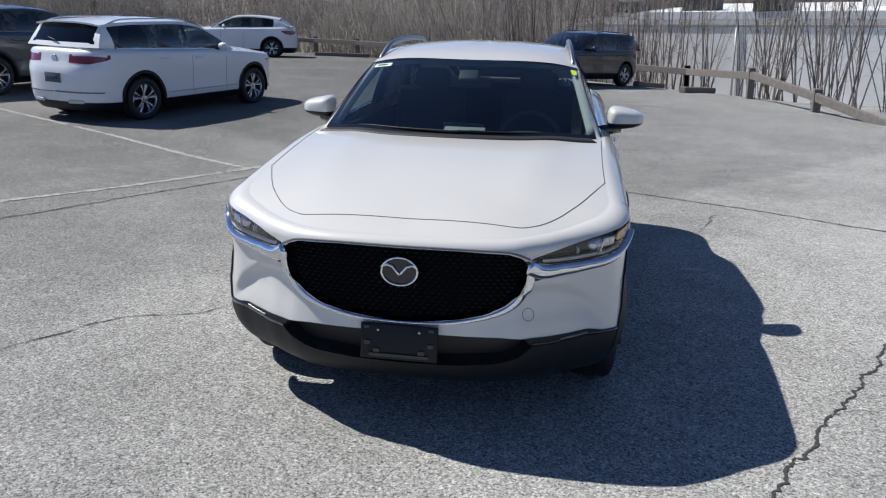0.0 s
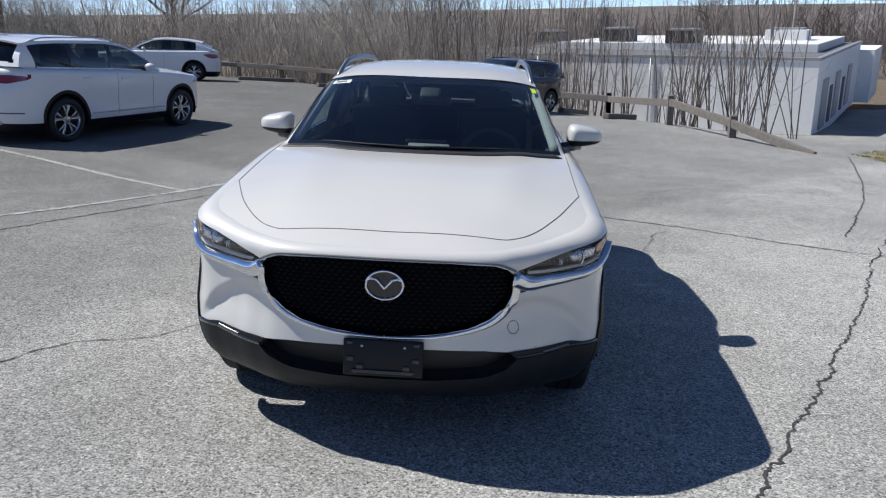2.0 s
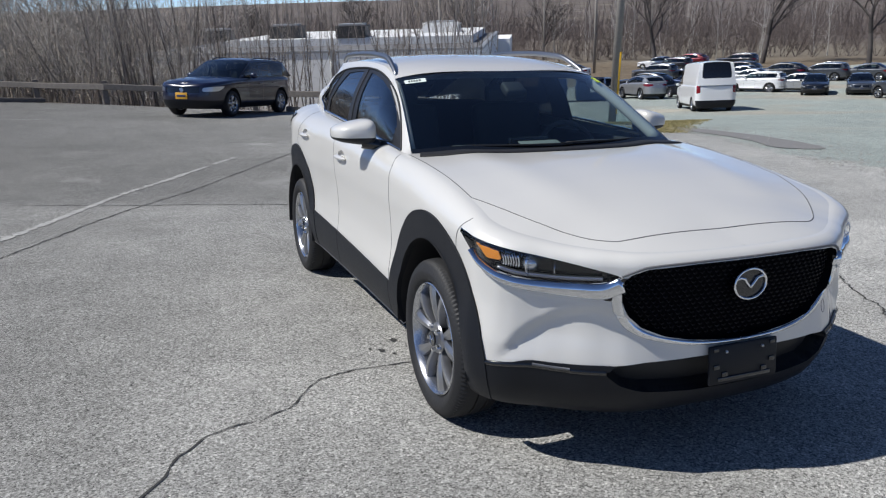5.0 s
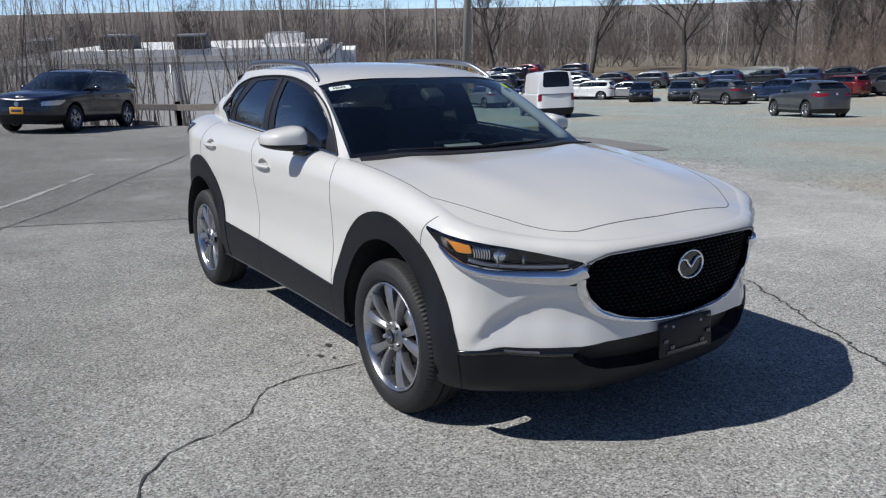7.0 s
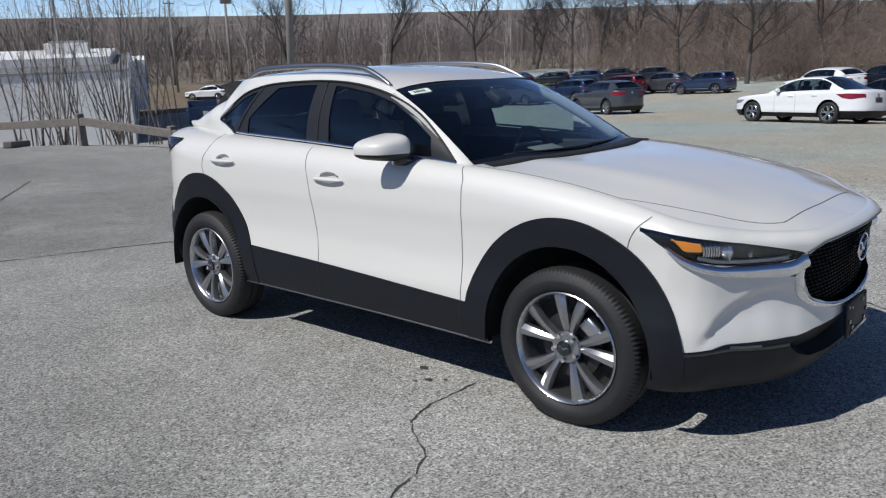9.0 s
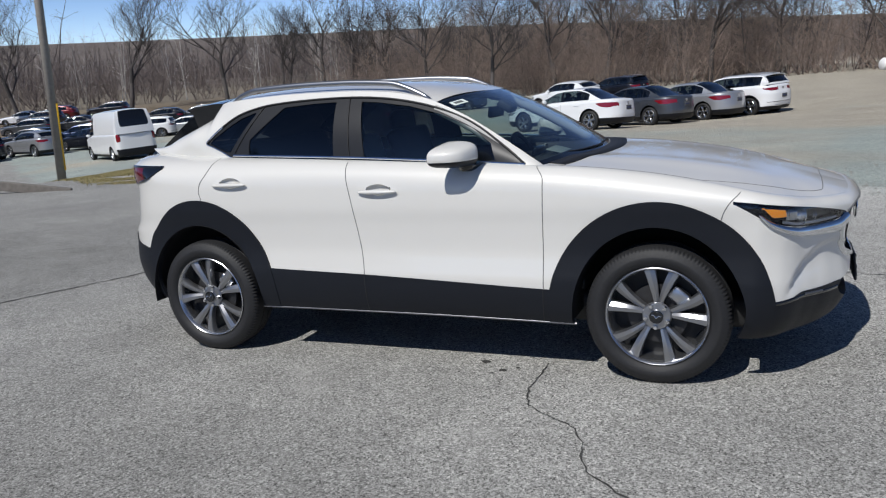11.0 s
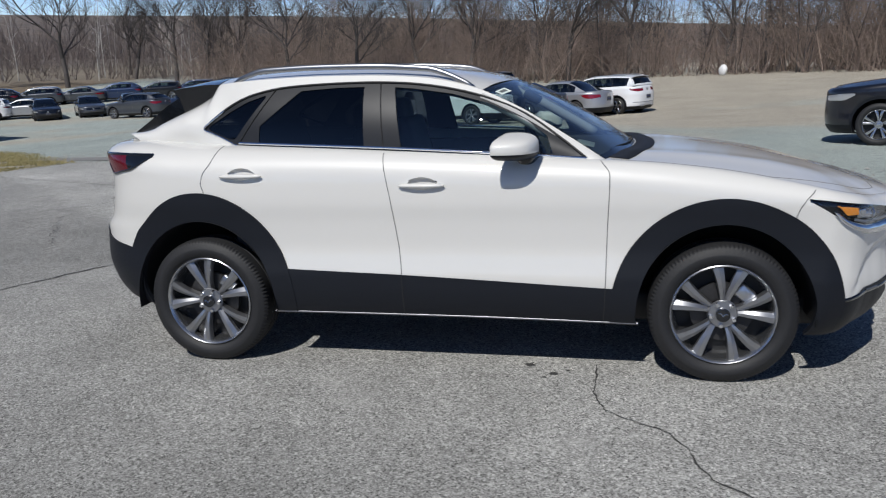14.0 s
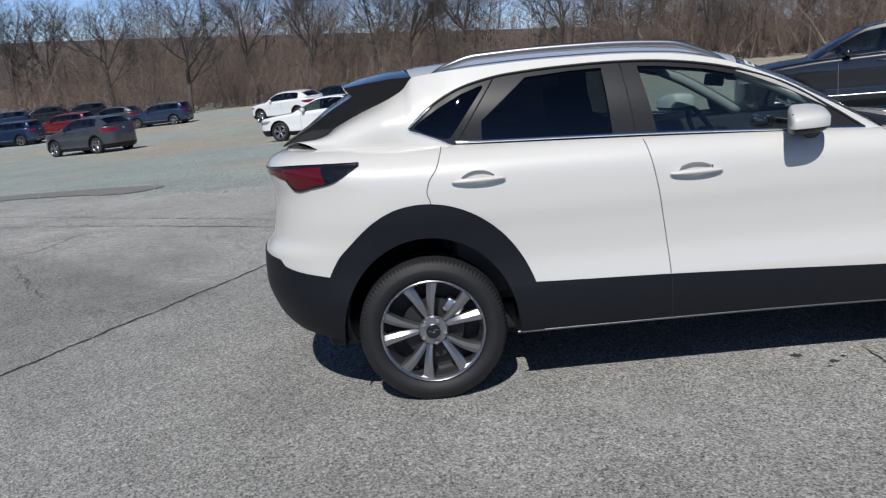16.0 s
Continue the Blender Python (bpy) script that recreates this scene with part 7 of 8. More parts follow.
fence_run("guard_rail", [(-24, 29.5), (-19, 32.2), (-14.2, 32.4), (-11.6, 31.6), (-9.2, 30.3), (-7.0, 28.9), (-4.9, 27.0), (-2.6, 24.4), (-0.2, 23.3), (2.0, 22.4), (4.1, 20.6)], [0.72] * 11, "weathered timber guard rail along the lot's edge")
fence_run("broken_rail", [(4.1, 20.6), (5.15, 16.4), (6.0, 13.6), (6.95, 11.3)], [0.72, 0.72, 0.45, 0.08], "weathered timber rail sagging to the ground at its end")
for x, y, yaw, ln in ((2.9, 19.9, 64, 2.2), (4.0, 17.6, 58, 2.0), (-5.6, 26.2, 40, 2.3), (-9.5, 28.9, 25, 2.4)):
    bm = bmesh.new()
    add_box(bm, (0, 0, 0.06), (ln, 0.2, 0.16), None, 0.03)
    o = part("timber_kerb", bm, weathered, smooth=False)
    o.matrix_world = on_lot(x, y, yaw)
    tagged(o, "old timber kerb lying on the asphalt", "kerb")


def commercial_building():
    """A long low white building down the slope, with plant on its roof."""
    a, b, c = (LOT @ Vector(p) for p in ((-1.4, 46.5, 2.0), (16.85, 36.75, 2.25), (27.5, 57.2, 4.05)))
    z_top, z_low = -0.80, -5.2
    ux = Vector((b.x - a.x, b.y - a.y, 0)).normalized()
    uy = Vector((-ux.y, ux.x, 0))
    W, D = (b - a).dot(ux), (c - b).dot(uy)
    m = Matrix((( ux.x, uy.x, 0, a.x), (ux.y, uy.y, 0, a.y), (0, 0, 1, z_low), (0, 0, 0, 1)))
    H = z_top - z_low
    bld = empty("commercial_building", m, "long low white commercial building with a flat roof", "building")
    for name, s0, s1 in (("wall", (0, 0), (W, 0.25)), ("wall", (W - 0.25, 0.25), (W, D)), ("wall", (0, 0.25), (0.25, D)), ("wall", (0.25, D - 0.25), (W - 0.25, D))):
        bm = bmesh.new()
        add_box(bm, ((s0[0] + s1[0]) / 2, (s0[1] + s1[1]) / 2, H / 2), (s1[0] - s0[0], s1[1] - s0[1], H))
        part(name, bm, wall_white, bld, smooth=False)
    bm = bmesh.new()
    add_box(bm, (W / 2, D / 2, H - 0.06), (W - 0.5, D - 0.5, 0.2))
    roof = part("roof", bm, roof_grey, bld, smooth=False)
    bm = bmesh.new()
    add_box(bm, (W / 2 + 1, D * 0.62, H + 0.28), (W - 4, D * 0.62, 0.5), None, 0.03)
    part("raised_roof", bm, roof_white, roof, "white raised roof deck", smooth=False)
    for x0, x1, y0, y1 in ((-0.06, W + 0.06, -0.06, 0.2), (W - 0.2, W + 0.06, 0.2, D), (-0.06, 0.2, 0.2, D)):
        bm = bmesh.new()
        add_box(bm, ((x0 + x1) / 2, (y0 + y1) / 2, H + 0.07), (x1 - x0, y1 - y0, 0.14))
        part("roof_edge", bm, galv, roof, smooth=False)
    for k, y in enumerate((3.5, 6.5, 9.5, 13.0, 16.5)):                # doors of the shaded side
        bm = bmesh.new()
        add_box(bm, (W + 0.03, y, 1.6 if k % 2 else 1.9), (0.1, 1.0 if k % 2 else 2.2, 2.1 if k % 2 else 2.7))
        part("door", bm, roof_grey if k % 2 else galv, bld, smooth=False)
    for x, y in ((5, 1.0), (12, 1.2)):
        bm = bmesh.new()
        add_rod(bm, (x, -0.08, 0.4), (x, -0.08, H), 0.05, None, 8)
        part("downpipe", bm, galv, bld)
    for name, x, y, s, mat in (("roof_unit", 6.8, 9.0, (2.1, 1.8, 0.85), bin_dark), ("roof_unit", 11.6, 8.0, (2.0, 1.8, 0.8), bin_dark), ("roof_unit", 17.0, 13.5, (2.6, 2.0, 0.7), roof_white), ("roof_unit", 2.2, 8.0, (1.8, 1.6, 0.7), bin_dark)):
        u = new(name)
        u.parent = roof
        bm = bmesh.new()
        add_box(bm, (x, y, H + 0.5 + s[2] / 2), s, None, 0.04)
        part("casing", bm, mat, u, smooth=False)
        bm = bmesh.new()
        add_box(bm, (x, y, H + 0.5 + s[2] + 0.06), (s[0] * 0.8, s[1] * 0.8, 0.12), None, 0.02)
        part("lid", bm, galv, u, smooth=False)
    bm = bmesh.new()
    add_box(bm, (W - 0.2, D + 4.0, (H - 0.5) / 2), (2.4, 8.0, H - 0.5))
    part("annexe", bm, wall_white, bld, "small white annexe", smooth=False)
    return bld


bin_dark = plain("dark_plant_casing", (0.03, 0.03, 0.032), 0.6, grain=0.2, size=4)
commercial_building()


def dumpster(m, label):
    d = empty("dumpster", m, label, "dumpster", "steel bins")
    w, l, h = 2.0, 1.7, 1.55
    prof = [(-l / 2, 0.18), (-l / 2 - 0.12, 1.0), (-l / 2 - 0.12, 1.30), (l / 2, h), (l / 2, 0.18)]
    bm = bmesh.new()
    for x in (-w / 2, w / 2 - 0.05):
        a = [bm.verts.new((x, y, z)) for y, z in prof]
        b = [bm.verts.new((x + 0.05, y, z)) for y, z in prof]
        bm.faces.new(a)
        bm.faces.new(b[::-1])
        for k in range(5):
            bm.faces.new((a[k], b[k], b[(k + 1) % 5], a[(k + 1) % 5]))
    add_box(bm, (0, -l / 2 - 0.06, 0.72), (w, 0.05, 1.12), Matrix.Rotation(0.10, 4, "X"))
    add_box(bm, (0, l / 2, h / 2 + 0.09), (w, 0.05, h - 0.18))
    add_box(bm, (0, 0, 0.2), (w, l, 0.05))
    bmesh.ops.recalc_face_normals(bm, faces=bm.faces)
    part("bin_body", bm, bin_blue, d, smooth=False)
    for x in (-0.7, -0.25, 0.25, 0.7):
        bm = bmesh.new()
        add_box(bm, (x, -l / 2 - 0.13, 0.72), (0.07, 0.06, 1.0), Matrix.Rotation(0.10, 4, "X"))
        part("rib", bm, bin_blue, d, smooth=False)
    bm = bmesh.new()
    add_box(bm, (0.1, -l / 2 - 0.165, 0.85), (0.34, 0.02, 0.30), Matrix.Rotation(0.10, 4, "X"))
    part("label_sheet", bm, roof_white, d, "pale label sheet", smooth=False)
    for x in (-w / 2 - 0.06, w / 2 + 0.06):
        bm = bmesh.new()
        add_box(bm, (x, 0.1, 0.95), (0.10, 0.8, 0.14), None, 0.01)
        part("lift_pocket", bm, bin_blue, d, smooth=False)
    return d


db = dumpster(upright(26.2, 45.0, -30), "open-topped faded blue steel dumpster")
copy_thing(db, upright(28.5, 43.7, -30))


def pole(m, h, r, label, sleeve=False, arm=False, cans=False):
    p = empty("utility_pole", m, label, "pole")
    bm = bmesh.new()
    add_rod(bm, (0, 0, -0.2), (0, 0, h), r, r * 0.72, 12)
    part("shaft", bm, pole_wood, p)
    if sleeve:
        bm = bmesh.new()
        add_rod(bm, (0, -r * 0.75, 0.35), (0, -r * 0.75, 2.6), r * 0.42, None, 10)
        part("guard_sleeve", bm, yellow_sleeve, p, "yellow plastic guard sleeve")
    if arm:
        bm = bmesh.new()
        add_box(bm, (0, 0, h - 0.5), (2.4, 0.1, 0.12), None, 0.01)
        part("cross_arm", bm, pole_wood, p, smooth=False)
        for x in (-1.05, -0.4, 0.4, 1.05):
            bm = bmesh.new()
            add_rod(bm, (x, 0, h - 0.45), (x, 0, h - 0.22), 0.05, 0.035, 8)
            part("insulator", bm, galv, p)
    if cans:
        for x in (-0.62, 0.62):
            bm = bmesh.new()
            add_rod(bm, (x, -0.1, h - 2.0), (x, -0.1, h - 0.9), 0.34, None, 16)
            part("transformer", bm, galv, p, "grey transformer can")
    return p


pole(upright(14.8, 20.6) @ pose(0, 0, 0, 1.5, 2.0, 35), 12.5, 0.15, "tall timber pole with a yellow guard sleeve", sleeve=True)
pole(upright(47.5, 73.0, 30), 11.6, 0.17, "timber pole with two grey transformer cans", arm=True, cans=True)
pole(upright(46.0, 82.0, 30), 10.5, 0.13, "thin timber utility pole", arm=True)
pole(upright(24.5, 62.0, 20), 10.0, 0.13, "timber utility pole behind the building", arm=True)
pole(upright(72.0, 96.0, 30), 10.0, 0.13, "thin timber utility pole", arm=True)
for a, b, h in (((47.5, 73.0), (46.0, 82.0), 10.8), ((46.0, 82.0), (24.5, 62.0), 9.8), ((47.5, 73.0), (72.0, 96.0), 10.2)):
    bm = bmesh.new()
    for off in (-0.4, 0.4):
        pa, pb = spot(*a, h), spot(*b, h)
        add_tube(bm, [pa.lerp(pb, t) + Vector((off, 0, -1.2 * math.sin(math.pi * t))) for t in np.linspace(0, 1, 10)], 0.014, 4)
    tagged(part("overhead_cable", bm, rubber_seal), "thin black overhead cables", "cable")


def pylon(m):
    p = empty("power_pylon", m, "grey steel lattice power pylon in the distance", "pylon")
    bm = bmesh.new()
    H = 24
    for sx in (-1, 1):
        for sy in (-1, 1):
            add_rod(bm, (sx * 2.2, sy * 2.2, 0), (sx * 0.5, sy * 0.5, H), 0.12, 0.08, 5)
    for k in range(8):
        z0, z1 = H * k / 8, H * (k + 1) / 8
        w0, w1 = 2.2 - 1.7 * k / 8, 2.2 - 1.7 * (k + 1) / 8
        for s in (-1, 1):
            add_rod(bm, (-w0, s * w0, z0), (w1, s * w1, z1), 0.06, None, 4)
            add_rod(bm, (s * w0, -w0, z0), (s * w1, w1, z1), 0.06, None, 4)
    for z in (H - 1, H - 5):
        add_rod(bm, (-4.5, 0, z), (4.5, 0, z), 0.1, None, 5)
    part("lattice", bm, galv, p)


pylon(upright(76, 165, 20))
bm = bmesh.new()
bmesh.ops.create_icosphere(bm, subdivisions=3, radius=0.42)
for v in bm.verts:
    v.co *= 1 + 0.12 * noise.noise(v.co * 3)
    v.co.y *= 0.6
o = part("boulder", bm, roof_white)
o.matrix_world = upright(55.6, -8.4, 20, 0.36)
tagged(o, "round pale boulder at the edge of the wood", "boulder")


# ---- bare trees and brush ----
def bark(name, a, b_):
    m, n, l, b = nodes_of(name)
    isl, ramp = n.new("ShaderNodeNewGeometry"), n.new("ShaderNodeValToRGB")
    ramp.color_ramp.elements[0].color, ramp.color_ramp.elements[1].color = (*a, 1), (*b_, 1)
    l.new(isl.outputs["Random Per Island"], ramp.inputs["Fac"])
    l.new(ramp.outputs["Color"], b.inputs["Base Color"])
    b.inputs["Roughness"].default_value = 0.9
    return m


bark_grey = bark("grey_bark", (0.035, 0.031, 0.030), (0.10, 0.088, 0.082))
bark_pale = bark("pale_sapling_bark", (0.09, 0.077, 0.068), (0.40, 0.35, 0.31))
bark_birch = bark("pale_birch_bark", (0.40, 0.38, 0.35), (0.66, 0.63, 0.59))
brush_brown = bark("brown_brush", (0.085, 0.066, 0.058), (0.36, 0.275, 0.225))
brush_grey = bark("grey_brush", (0.17, 0.155, 0.14), (0.62, 0.565, 0.505))
far_brush = bark("far_wood", (0.085, 0.068, 0.064), (0.20, 0.163, 0.148))


def sticks(segs, sides=3):
    """A mesh of tapered prisms from rows of start, end and the two radii."""
    s = np.array(segs, float)
    p0, p1, r0, r1 = s[:, 0:3], s[:, 3:6], s[:, 6], s[:, 7]
    d = p1 - p0
    d /= np.linalg.norm(d, axis=1)[:, None] + 1e-9
    ref = np.where(np.abs(d[:, 2:3]) > 0.9, np.array([[1.0, 0, 0]]), np.array([[0, 0, 1.0]]))
    u = np.cross(d, ref)
    u /= np.linalg.norm(u, axis=1)[:, None] + 1e-9
    v = np.cross(d, u)
    n = len(s)
    verts = np.zeros((n, 2 * sides, 3))
    for k in range(sides):
        a = 2 * math.pi * k / sides
        o = u * math.cos(a) + v * math.sin(a)
        verts[:, k], verts[:, sides + k] = p0 + o * r0[:, None], p1 + o * r1[:, None]
    quads = np.array([(k, (k + 1) % sides, sides + (k + 1) % sides, sides + k) for k in range(sides)])
    faces = (quads[None] + (np.arange(n) * 2 * sides)[:, None, None]).reshape(-1, 4)
    me = bpy.data.meshes.new("sticks")
    me.vertices.add(n * 2 * sides)
    me.vertices.foreach_set("co", verts.ravel())
    me.loops.add(len(faces) * 4)
    me.loops.foreach_set("vertex_index", faces.ravel().astype(np.int32))
    me.polygons.add(len(faces))
    me.polygons.foreach_set("loop_start", np.arange(0, len(faces) * 4, 4, dtype=np.int32))
    me.update(calc_edges=True)
    me.shade_smooth()
    return me


def spikes(base, tip, r):
    """Arrays of thin three-sided cones: vertices and triangles."""
    d = tip - base
    d = d / (np.linalg.norm(d, axis=1)[:, None] + 1e-9)
    ref = np.where(np.abs(d[:, 2:3]) > 0.9, np.array([[1.0, 0, 0]]), np.array([[0, 0, 1.0]]))
    u = np.cross(d, ref)
    u /= np.linalg.norm(u, axis=1)[:, None] + 1e-9
    v = np.cross(d, u)
    verts = np.stack([base + u * r[:, None], base + (v * 0.866 - u * 0.5) * r[:, None], base - (v * 0.866 + u * 0.5) * r[:, None], tip], 1)
    tri = np.array([(0, 1, 3), (1, 2, 3), (2, 0, 3)])
    return verts.reshape(-1, 3), (tri[None] + (np.arange(len(base)) * 4)[:, None, None]).reshape(-1, 3)


def band(name, label, line, depth, count, hmin, hmax, r, mat, twigs, spread=0.7, lean=0.08, seed=1, tall=0.0, kind_="brush", clump=1, fork=2, back=1.5):
    """A belt of brush behind a line of the lot, thickest at its front: bent stems in clumps, with forked twigs."""
    rng = np.random.default_rng(seed)
    p = catmull(line, 200)
    seglen = np.r_[0, np.cumsum(np.linalg.norm(np.diff(p, axis=0), axis=1))]
    clumps = count // clump
    s = rng.uniform(0, seglen[-1], clumps)
    at = lambda v: np.stack([np.interp(v, seglen, p[:, 0]), np.interp(v, seglen, p[:, 1])], 1)
    q = at(s)
    t = at(s + 0.5) - q
    nrm = np.stack([-t[:, 1], t[:, 0]], 1) / (np.linalg.norm(t, axis=1)[:, None] + 1e-9)
    nrm *= np.where((nrm * q).sum(1) < 0, -1, 1)[:, None]
    q = q + nrm * (depth * rng.random(clumps) ** back)[:, None]
    foot = np.repeat(np.array([spot(x, y, -0.1) for x, y in q]), clump, 0)
    swell = np.repeat(np.array([0.78 + 0.75 * (noise.noise(Vector((x * 0.16, y * 0.16, seed))) + 0.35) for x, y in q]), clump)
    n = len(foot)
    foot[:, :2] += rng.normal(0, 0.10 if clump > 1 else 0.0, (n, 2))
    high = rng.random(n) < tall
    h = rng.uniform(hmin, hmax, n) * np.where(high, rng.uniform(1.4, 2.0, n), 1) * np.clip(swell, 0.45, 1.5)
    rr = r * rng.uniform(0.5, 1.3, n) * np.where(high, 1.6, 1)
    d = np.concatenate([rng.normal(0, lean, (n, 2)), np.ones((n, 1))], 1)
    pts = [foot]
    for k in range(3):
        d = d + np.concatenate([rng.normal(0, lean * 0.45, (n, 2)), np.full((n, 1), 0.06)], 1)
        pts.append(pts[-1] + d / np.linalg.norm(d, axis=1)[:, None] * (h / 3)[:, None])
    rows = []
    for k in range(3):
        rows.append(np.concatenate([pts[k], pts[k + 1], (rr * (1 - 0.28 * k))[:, None], (rr * (0.72 - 0.28 * k))[:, None]], 1))
    me = sticks(np.concatenate(rows))
    # twigs and their forks
    pts = np.stack(pts, 1)
    i = np.repeat(np.arange(n), twigs)
    tt = rng.uniform(0.18, 0.99, len(i)) * 3
    k = np.minimum(tt.astype(int), 2)
    b0 = pts[i, k] + (pts[i, k + 1] - pts[i, k]) * (tt - k)[:, None]
    a = rng.uniform(0, 6.283, len(i))
    e = np.stack([np.cos(a) * spread, np.sin(a) * spread, rng.uniform(0.1, 1.1, len(i))], 1)
    ln = h[i] * rng.uniform(0.14, 0.36, len(i)) * (1.15 - tt / 3 * 0.55)
    tip = b0 + e / np.linalg.norm(e, axis=1)[:, None] * ln[:, None]
    tr = rr[i] * 0.36 * (1 - 0.15 * tt)
    B, T, R = [b0], [tip], [tr]
    for _ in range(fork):
        f = rng.uniform(0.25, 0.8, len(i))
        fb = b0 + (tip - b0) * f[:, None]
        a2 = a + rng.normal(0, 0.9, len(i))
        e2 = np.stack([np.cos(a2) * spread, np.sin(a2) * spread, rng.uniform(0.0, 1.2, len(i))], 1)
        B.append(fb)
        T.append(fb + e2 / np.linalg.norm(e2, axis=1)[:, None] * (ln * rng.uniform(0.35, 0.7, len(i)))[:, None])
        R.append(tr * 0.6)
    v, f = spikes(np.concatenate(B), np.concatenate(T), np.concatenate(R))
    v0, l0, p0 = len(me.vertices), len(me.loops), len(me.polygons)
    old = np.empty(v0 * 3)
    me.vertices.foreach_get("co", old)
    loops = np.empty(l0, np.int32)
    me.loops.foreach_get("vertex_index", loops)
    start = np.empty(p0, np.int32)
    me.polygons.foreach_get("loop_start", start)
    out = bpy.data.meshes.new(name)
    out.vertices.add(v0 + len(v))
    out.vertices.foreach_set("co", np.r_[old, v.ravel()])
    out.loops.add(l0 + len(f) * 3)
    out.loops.foreach_set("vertex_index", np.r_[loops, (f + v0).ravel()].astype(np.int32))
    out.polygons.add(p0 + len(f))
    out.polygons.foreach_set("loop_start", np.r_[start, l0 + np.arange(len(f)) * 3].astype(np.int32))
    out.update(calc_edges=True)
    out.shade_smooth()
    bpy.data.meshes.remove(me)
    out.materials.append(mat)
    return tagged(new(name, out), label, kind_, kind="stuff")


band("sapling_thicket", "dense thicket of tall bare pale saplings behind the rail", [(-3.5, 27.0), (0.0, 26.0), (3.0, 24.8), (6.0, 22.6), (7.6, 19.6), (9.0, 18.4)], 2.6, 210, 4.4, 7.4, 0.024, bark_pale, 7, 0.40, 0.13, 3, clump=4, fork=1)
band("roadside_brush", "tangled bare grey-brown brush behind the guard rail", [(-46, 22), (-26, 31), (-15, 35), (-9.5, 32.5), (-5.5, 29.6), (-2.5, 27.2)], 15, 5200, 2.4, 5.6, 0.020, brush_grey, 8, 1.0, 0.26, 5, 0.08, clump=4)
band("wood_edge_brush", "reddish-brown bare brush along the far side of the gravel", [(74, 47), (68, 27), (62, 6), (60, -4), (53, -13), (45, -23), (36, -36)], 24, 5600, 2.4, 6.4, 0.023, brush_brown, 12, 1.3, 0.55, 9, 0.10, clump=5)
band("thicket_trees", "brown bare small trees with dense twiggy crowns", [(84, 52), (76, 34), (69, 18), (66, 6), (64, -4), (57, -14), (49, -25), (38, -40)], 20, 620, 6.0, 10.5, 0.045, brush_brown, 44, 1.1, 0.20, 41, 0.0, "trees", clump=2, fork=3, back=1.0)
band("young_trees", "tall bare young trees rising out of the brush", [(82, 48), (74, 30), (66, 14), (62, 6), (60, -4), (53, -13), (45, -23), (36, -36)], 26, 400, 8.5, 14.0, 0.060, bark_grey, 36, 0.95, 0.16, 27, 0.0, "trees", clump=2, fork=3, back=1.0)
band("valley_wood", "bare brown woodland filling the valley beyond the lot", [(-40, 92), (-8, 100), (20, 106), (48, 98), (70, 82), (86, 62), (88, 42)], 60, 5000, 2.6, 6.6, 0.040, far_brush, 10, 1.1, 0.34, 13, 0.10, kind_="woodland", clump=3)
band("valley_wood", "bare brown woodland further down the valley", [(-120, 160), (-20, 200), (60, 200), (130, 150), (170, 70)], 110, 3600, 5.0, 12.0, 0.14, far_brush, 6, 1.0, 0.20, 17, 0.05, kind_="woodland", clump=1, fork=1)


band("pale_birches", "slender pale birch trunks standing in the valley wood", [(48, 96), (70, 80), (85, 62), (82, 46)], 14, 60, 6.5, 10.0, 0.055, bark_birch, 10, 0.6, 0.07, 51, 0.0, "trees", clump=2, fork=1, back=1.0)


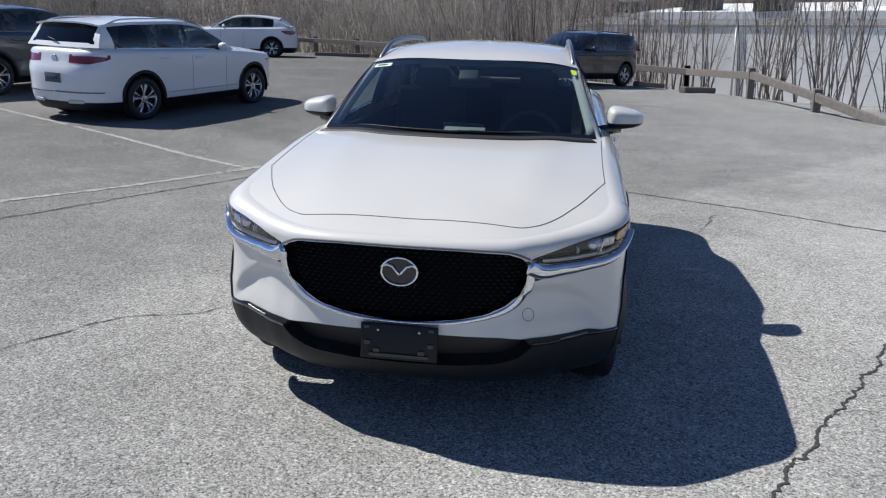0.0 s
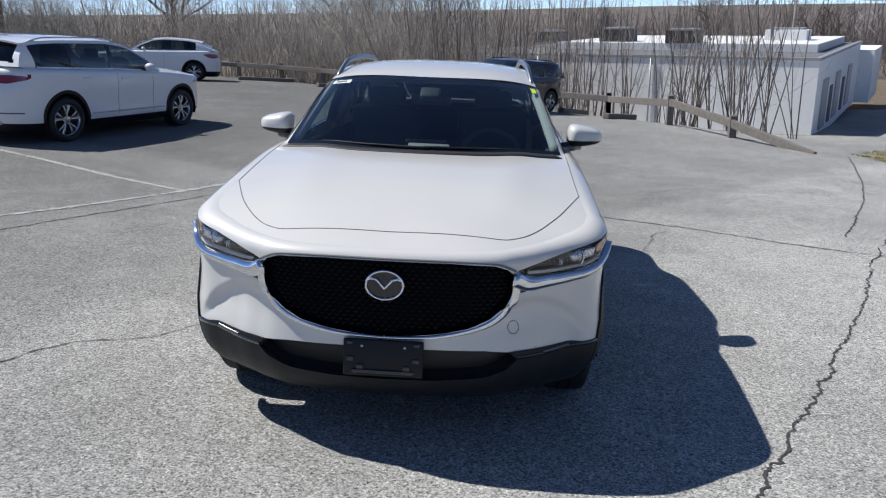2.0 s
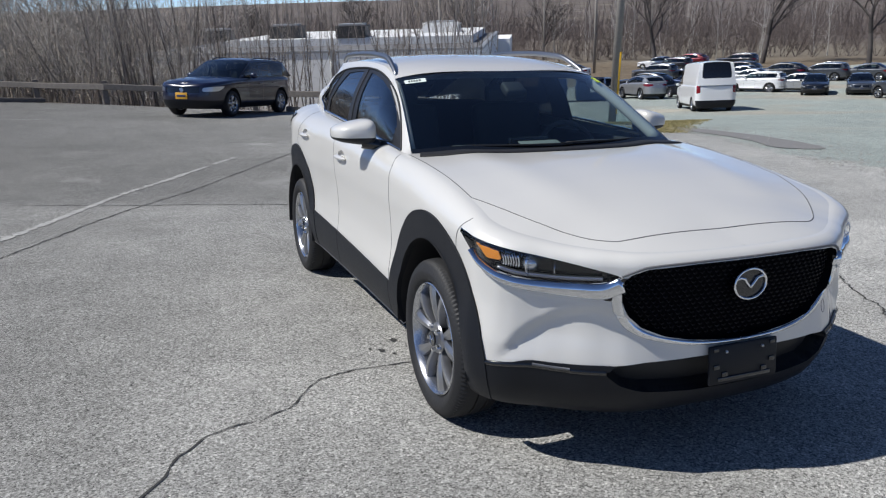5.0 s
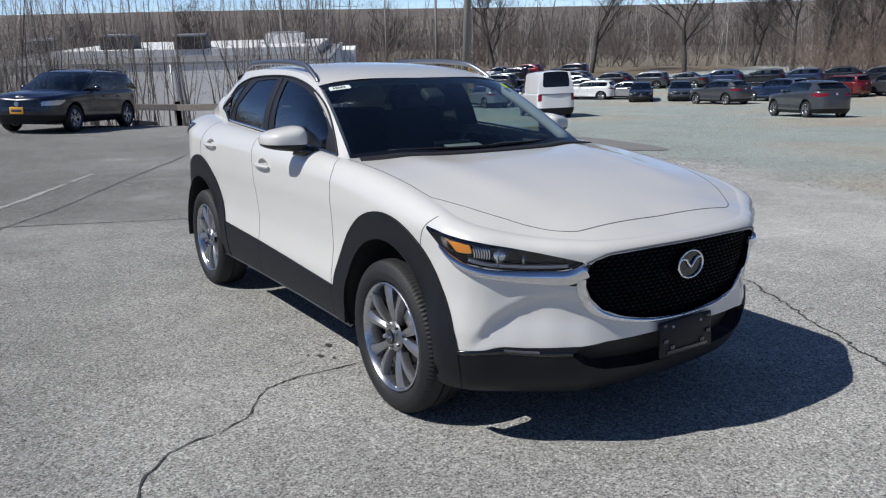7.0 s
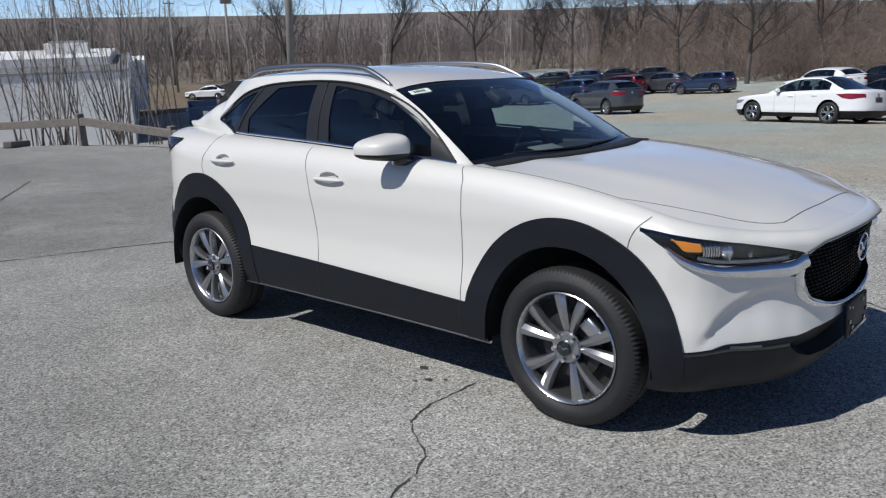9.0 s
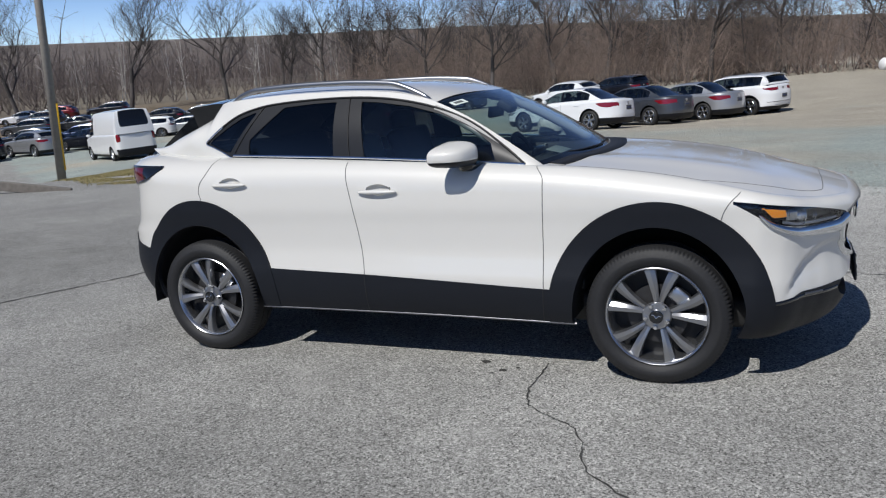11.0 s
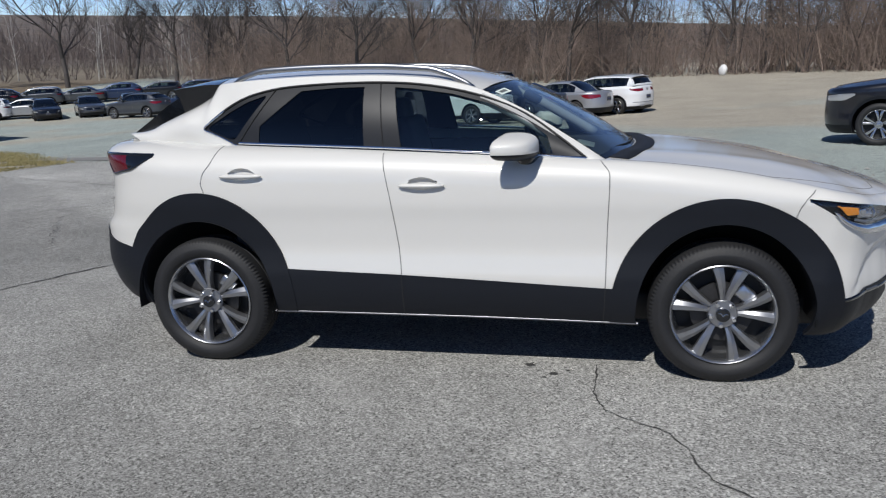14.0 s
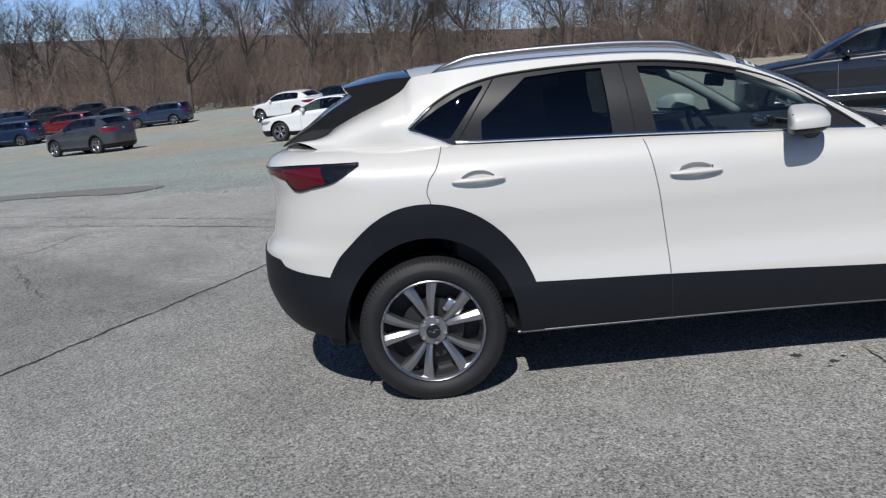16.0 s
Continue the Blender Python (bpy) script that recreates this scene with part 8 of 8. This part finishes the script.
def bare_tree(seed, h, r):
    """Rows of sticks for a trunk with limbs, and for its crown of branches and twigs."""
    rng = random.Random(seed)
    trunk, crown = [], []

    def grow(p, d, ln, rad, depth, out):
        n = 3 if depth < 2 else 2
        for k in range(n):
            bend = 0.045 if depth == 0 else 0.13
            d = d + np.array([rng.gauss(0, bend), rng.gauss(0, bend), 0.10 if depth else 0.0])
            d = d / np.linalg.norm(d)
            q = p + d * ln / n
            r2 = rad * (0.86 if depth else 0.90)
            out.append((*p, *q, rad, r2))
            p, rad = q, r2
            if depth < 5 and (depth > 0 or k >= 1):
                for _ in range(1 if depth < 3 else rng.choice((1, 1, 2))):
                    a = rng.uniform(0, 6.283)
                    side = np.array([math.cos(a), math.sin(a), rng.uniform(-0.15, 0.6)])
                    e = d * rng.uniform(0.5, 0.9) + side * rng.uniform(0.6, 1.0)
                    grow(p, e / np.linalg.norm(e), ln * rng.uniform(0.55, 0.78), rad * rng.uniform(0.5, 0.68), depth + 1, crown)
        if depth < 5:
            for _ in range(2):
                e = d + np.array([rng.gauss(0, 0.45), rng.gauss(0, 0.45), 0.1])
                grow(p, e / np.linalg.norm(e), ln * rng.uniform(0.6, 0.8), rad * 0.72, depth + 1, crown)

    grow(np.zeros(3), np.array([rng.gauss(0, 0.05), rng.gauss(0, 0.05), 1.0]), h * 0.36, r, 0, trunk)
    return trunk, crown


KINDS = []
for k in range(5):
    tr, cr = bare_tree(20 + k, 12.6, 0.26)
    a, b = sticks(tr, 8), sticks(cr, 3)
    a.name, b.name = "trunk", "crown"
    for me in (a, b):
        me.materials.append(bark_grey)
    KINDS.append((a, b))


def tree(x, y, k, scale, yaw, label):
    t = empty("bare_tree", upright(x, y, yaw, -0.1) @ Matrix.Diagonal((scale, scale, scale, 1)), label, "tree", "bare trees")
    for name, me in zip(("trunk", "crown"), KINDS[k % 5]):
        o = new(name, me)
        o.parent = t
    return t


TREES = [(68, 69, 0, 1.12), (74, 59.5, 1, 1.1), (56.4, 73.5, 2, 1.0), (81, 50, 3, 1.0), (85, 43, 4, 0.95), (77, 44, 0, 0.9), (-3.3, 56, 1, 0.85), (-9, 52, 2, 0.8), (64, 22, 3, 0.85), (66, 12, 4, 0.9), (63, 3, 0, 0.9), (66, -2, 1, 1.0),
         (60, -9, 2, 0.8), (58, -17, 3, 0.9), (50, -24, 4, 0.9), (70, 31, 1, 0.9), (46, -33, 2, 0.9), (-27, 38, 3, 0.9), (-19, 42, 4, 0.85), (-33, 32, 0, 0.9), (68, 17, 2, 0.95), (71, 6, 3, 1.0), (67, -13, 4, 1.0), (60, -28, 0, 1.0),
         (42, 98, 1, 0.8), (52, 93, 3, 0.75), (30, 104, 2, 0.8), (14, 100, 4, 0.7), (-12, 62, 0, 0.8), (88, 60, 2, 0.9), (-22, 50, 1, 0.9), (96, 66, 3, 0.9)]
rng_t = random.Random(31)
for x, y, k, s in TREES:
    tree(x, y, k, s, rng_t.uniform(0, 360), "tall bare grey-barked tree at the edge of the woods")
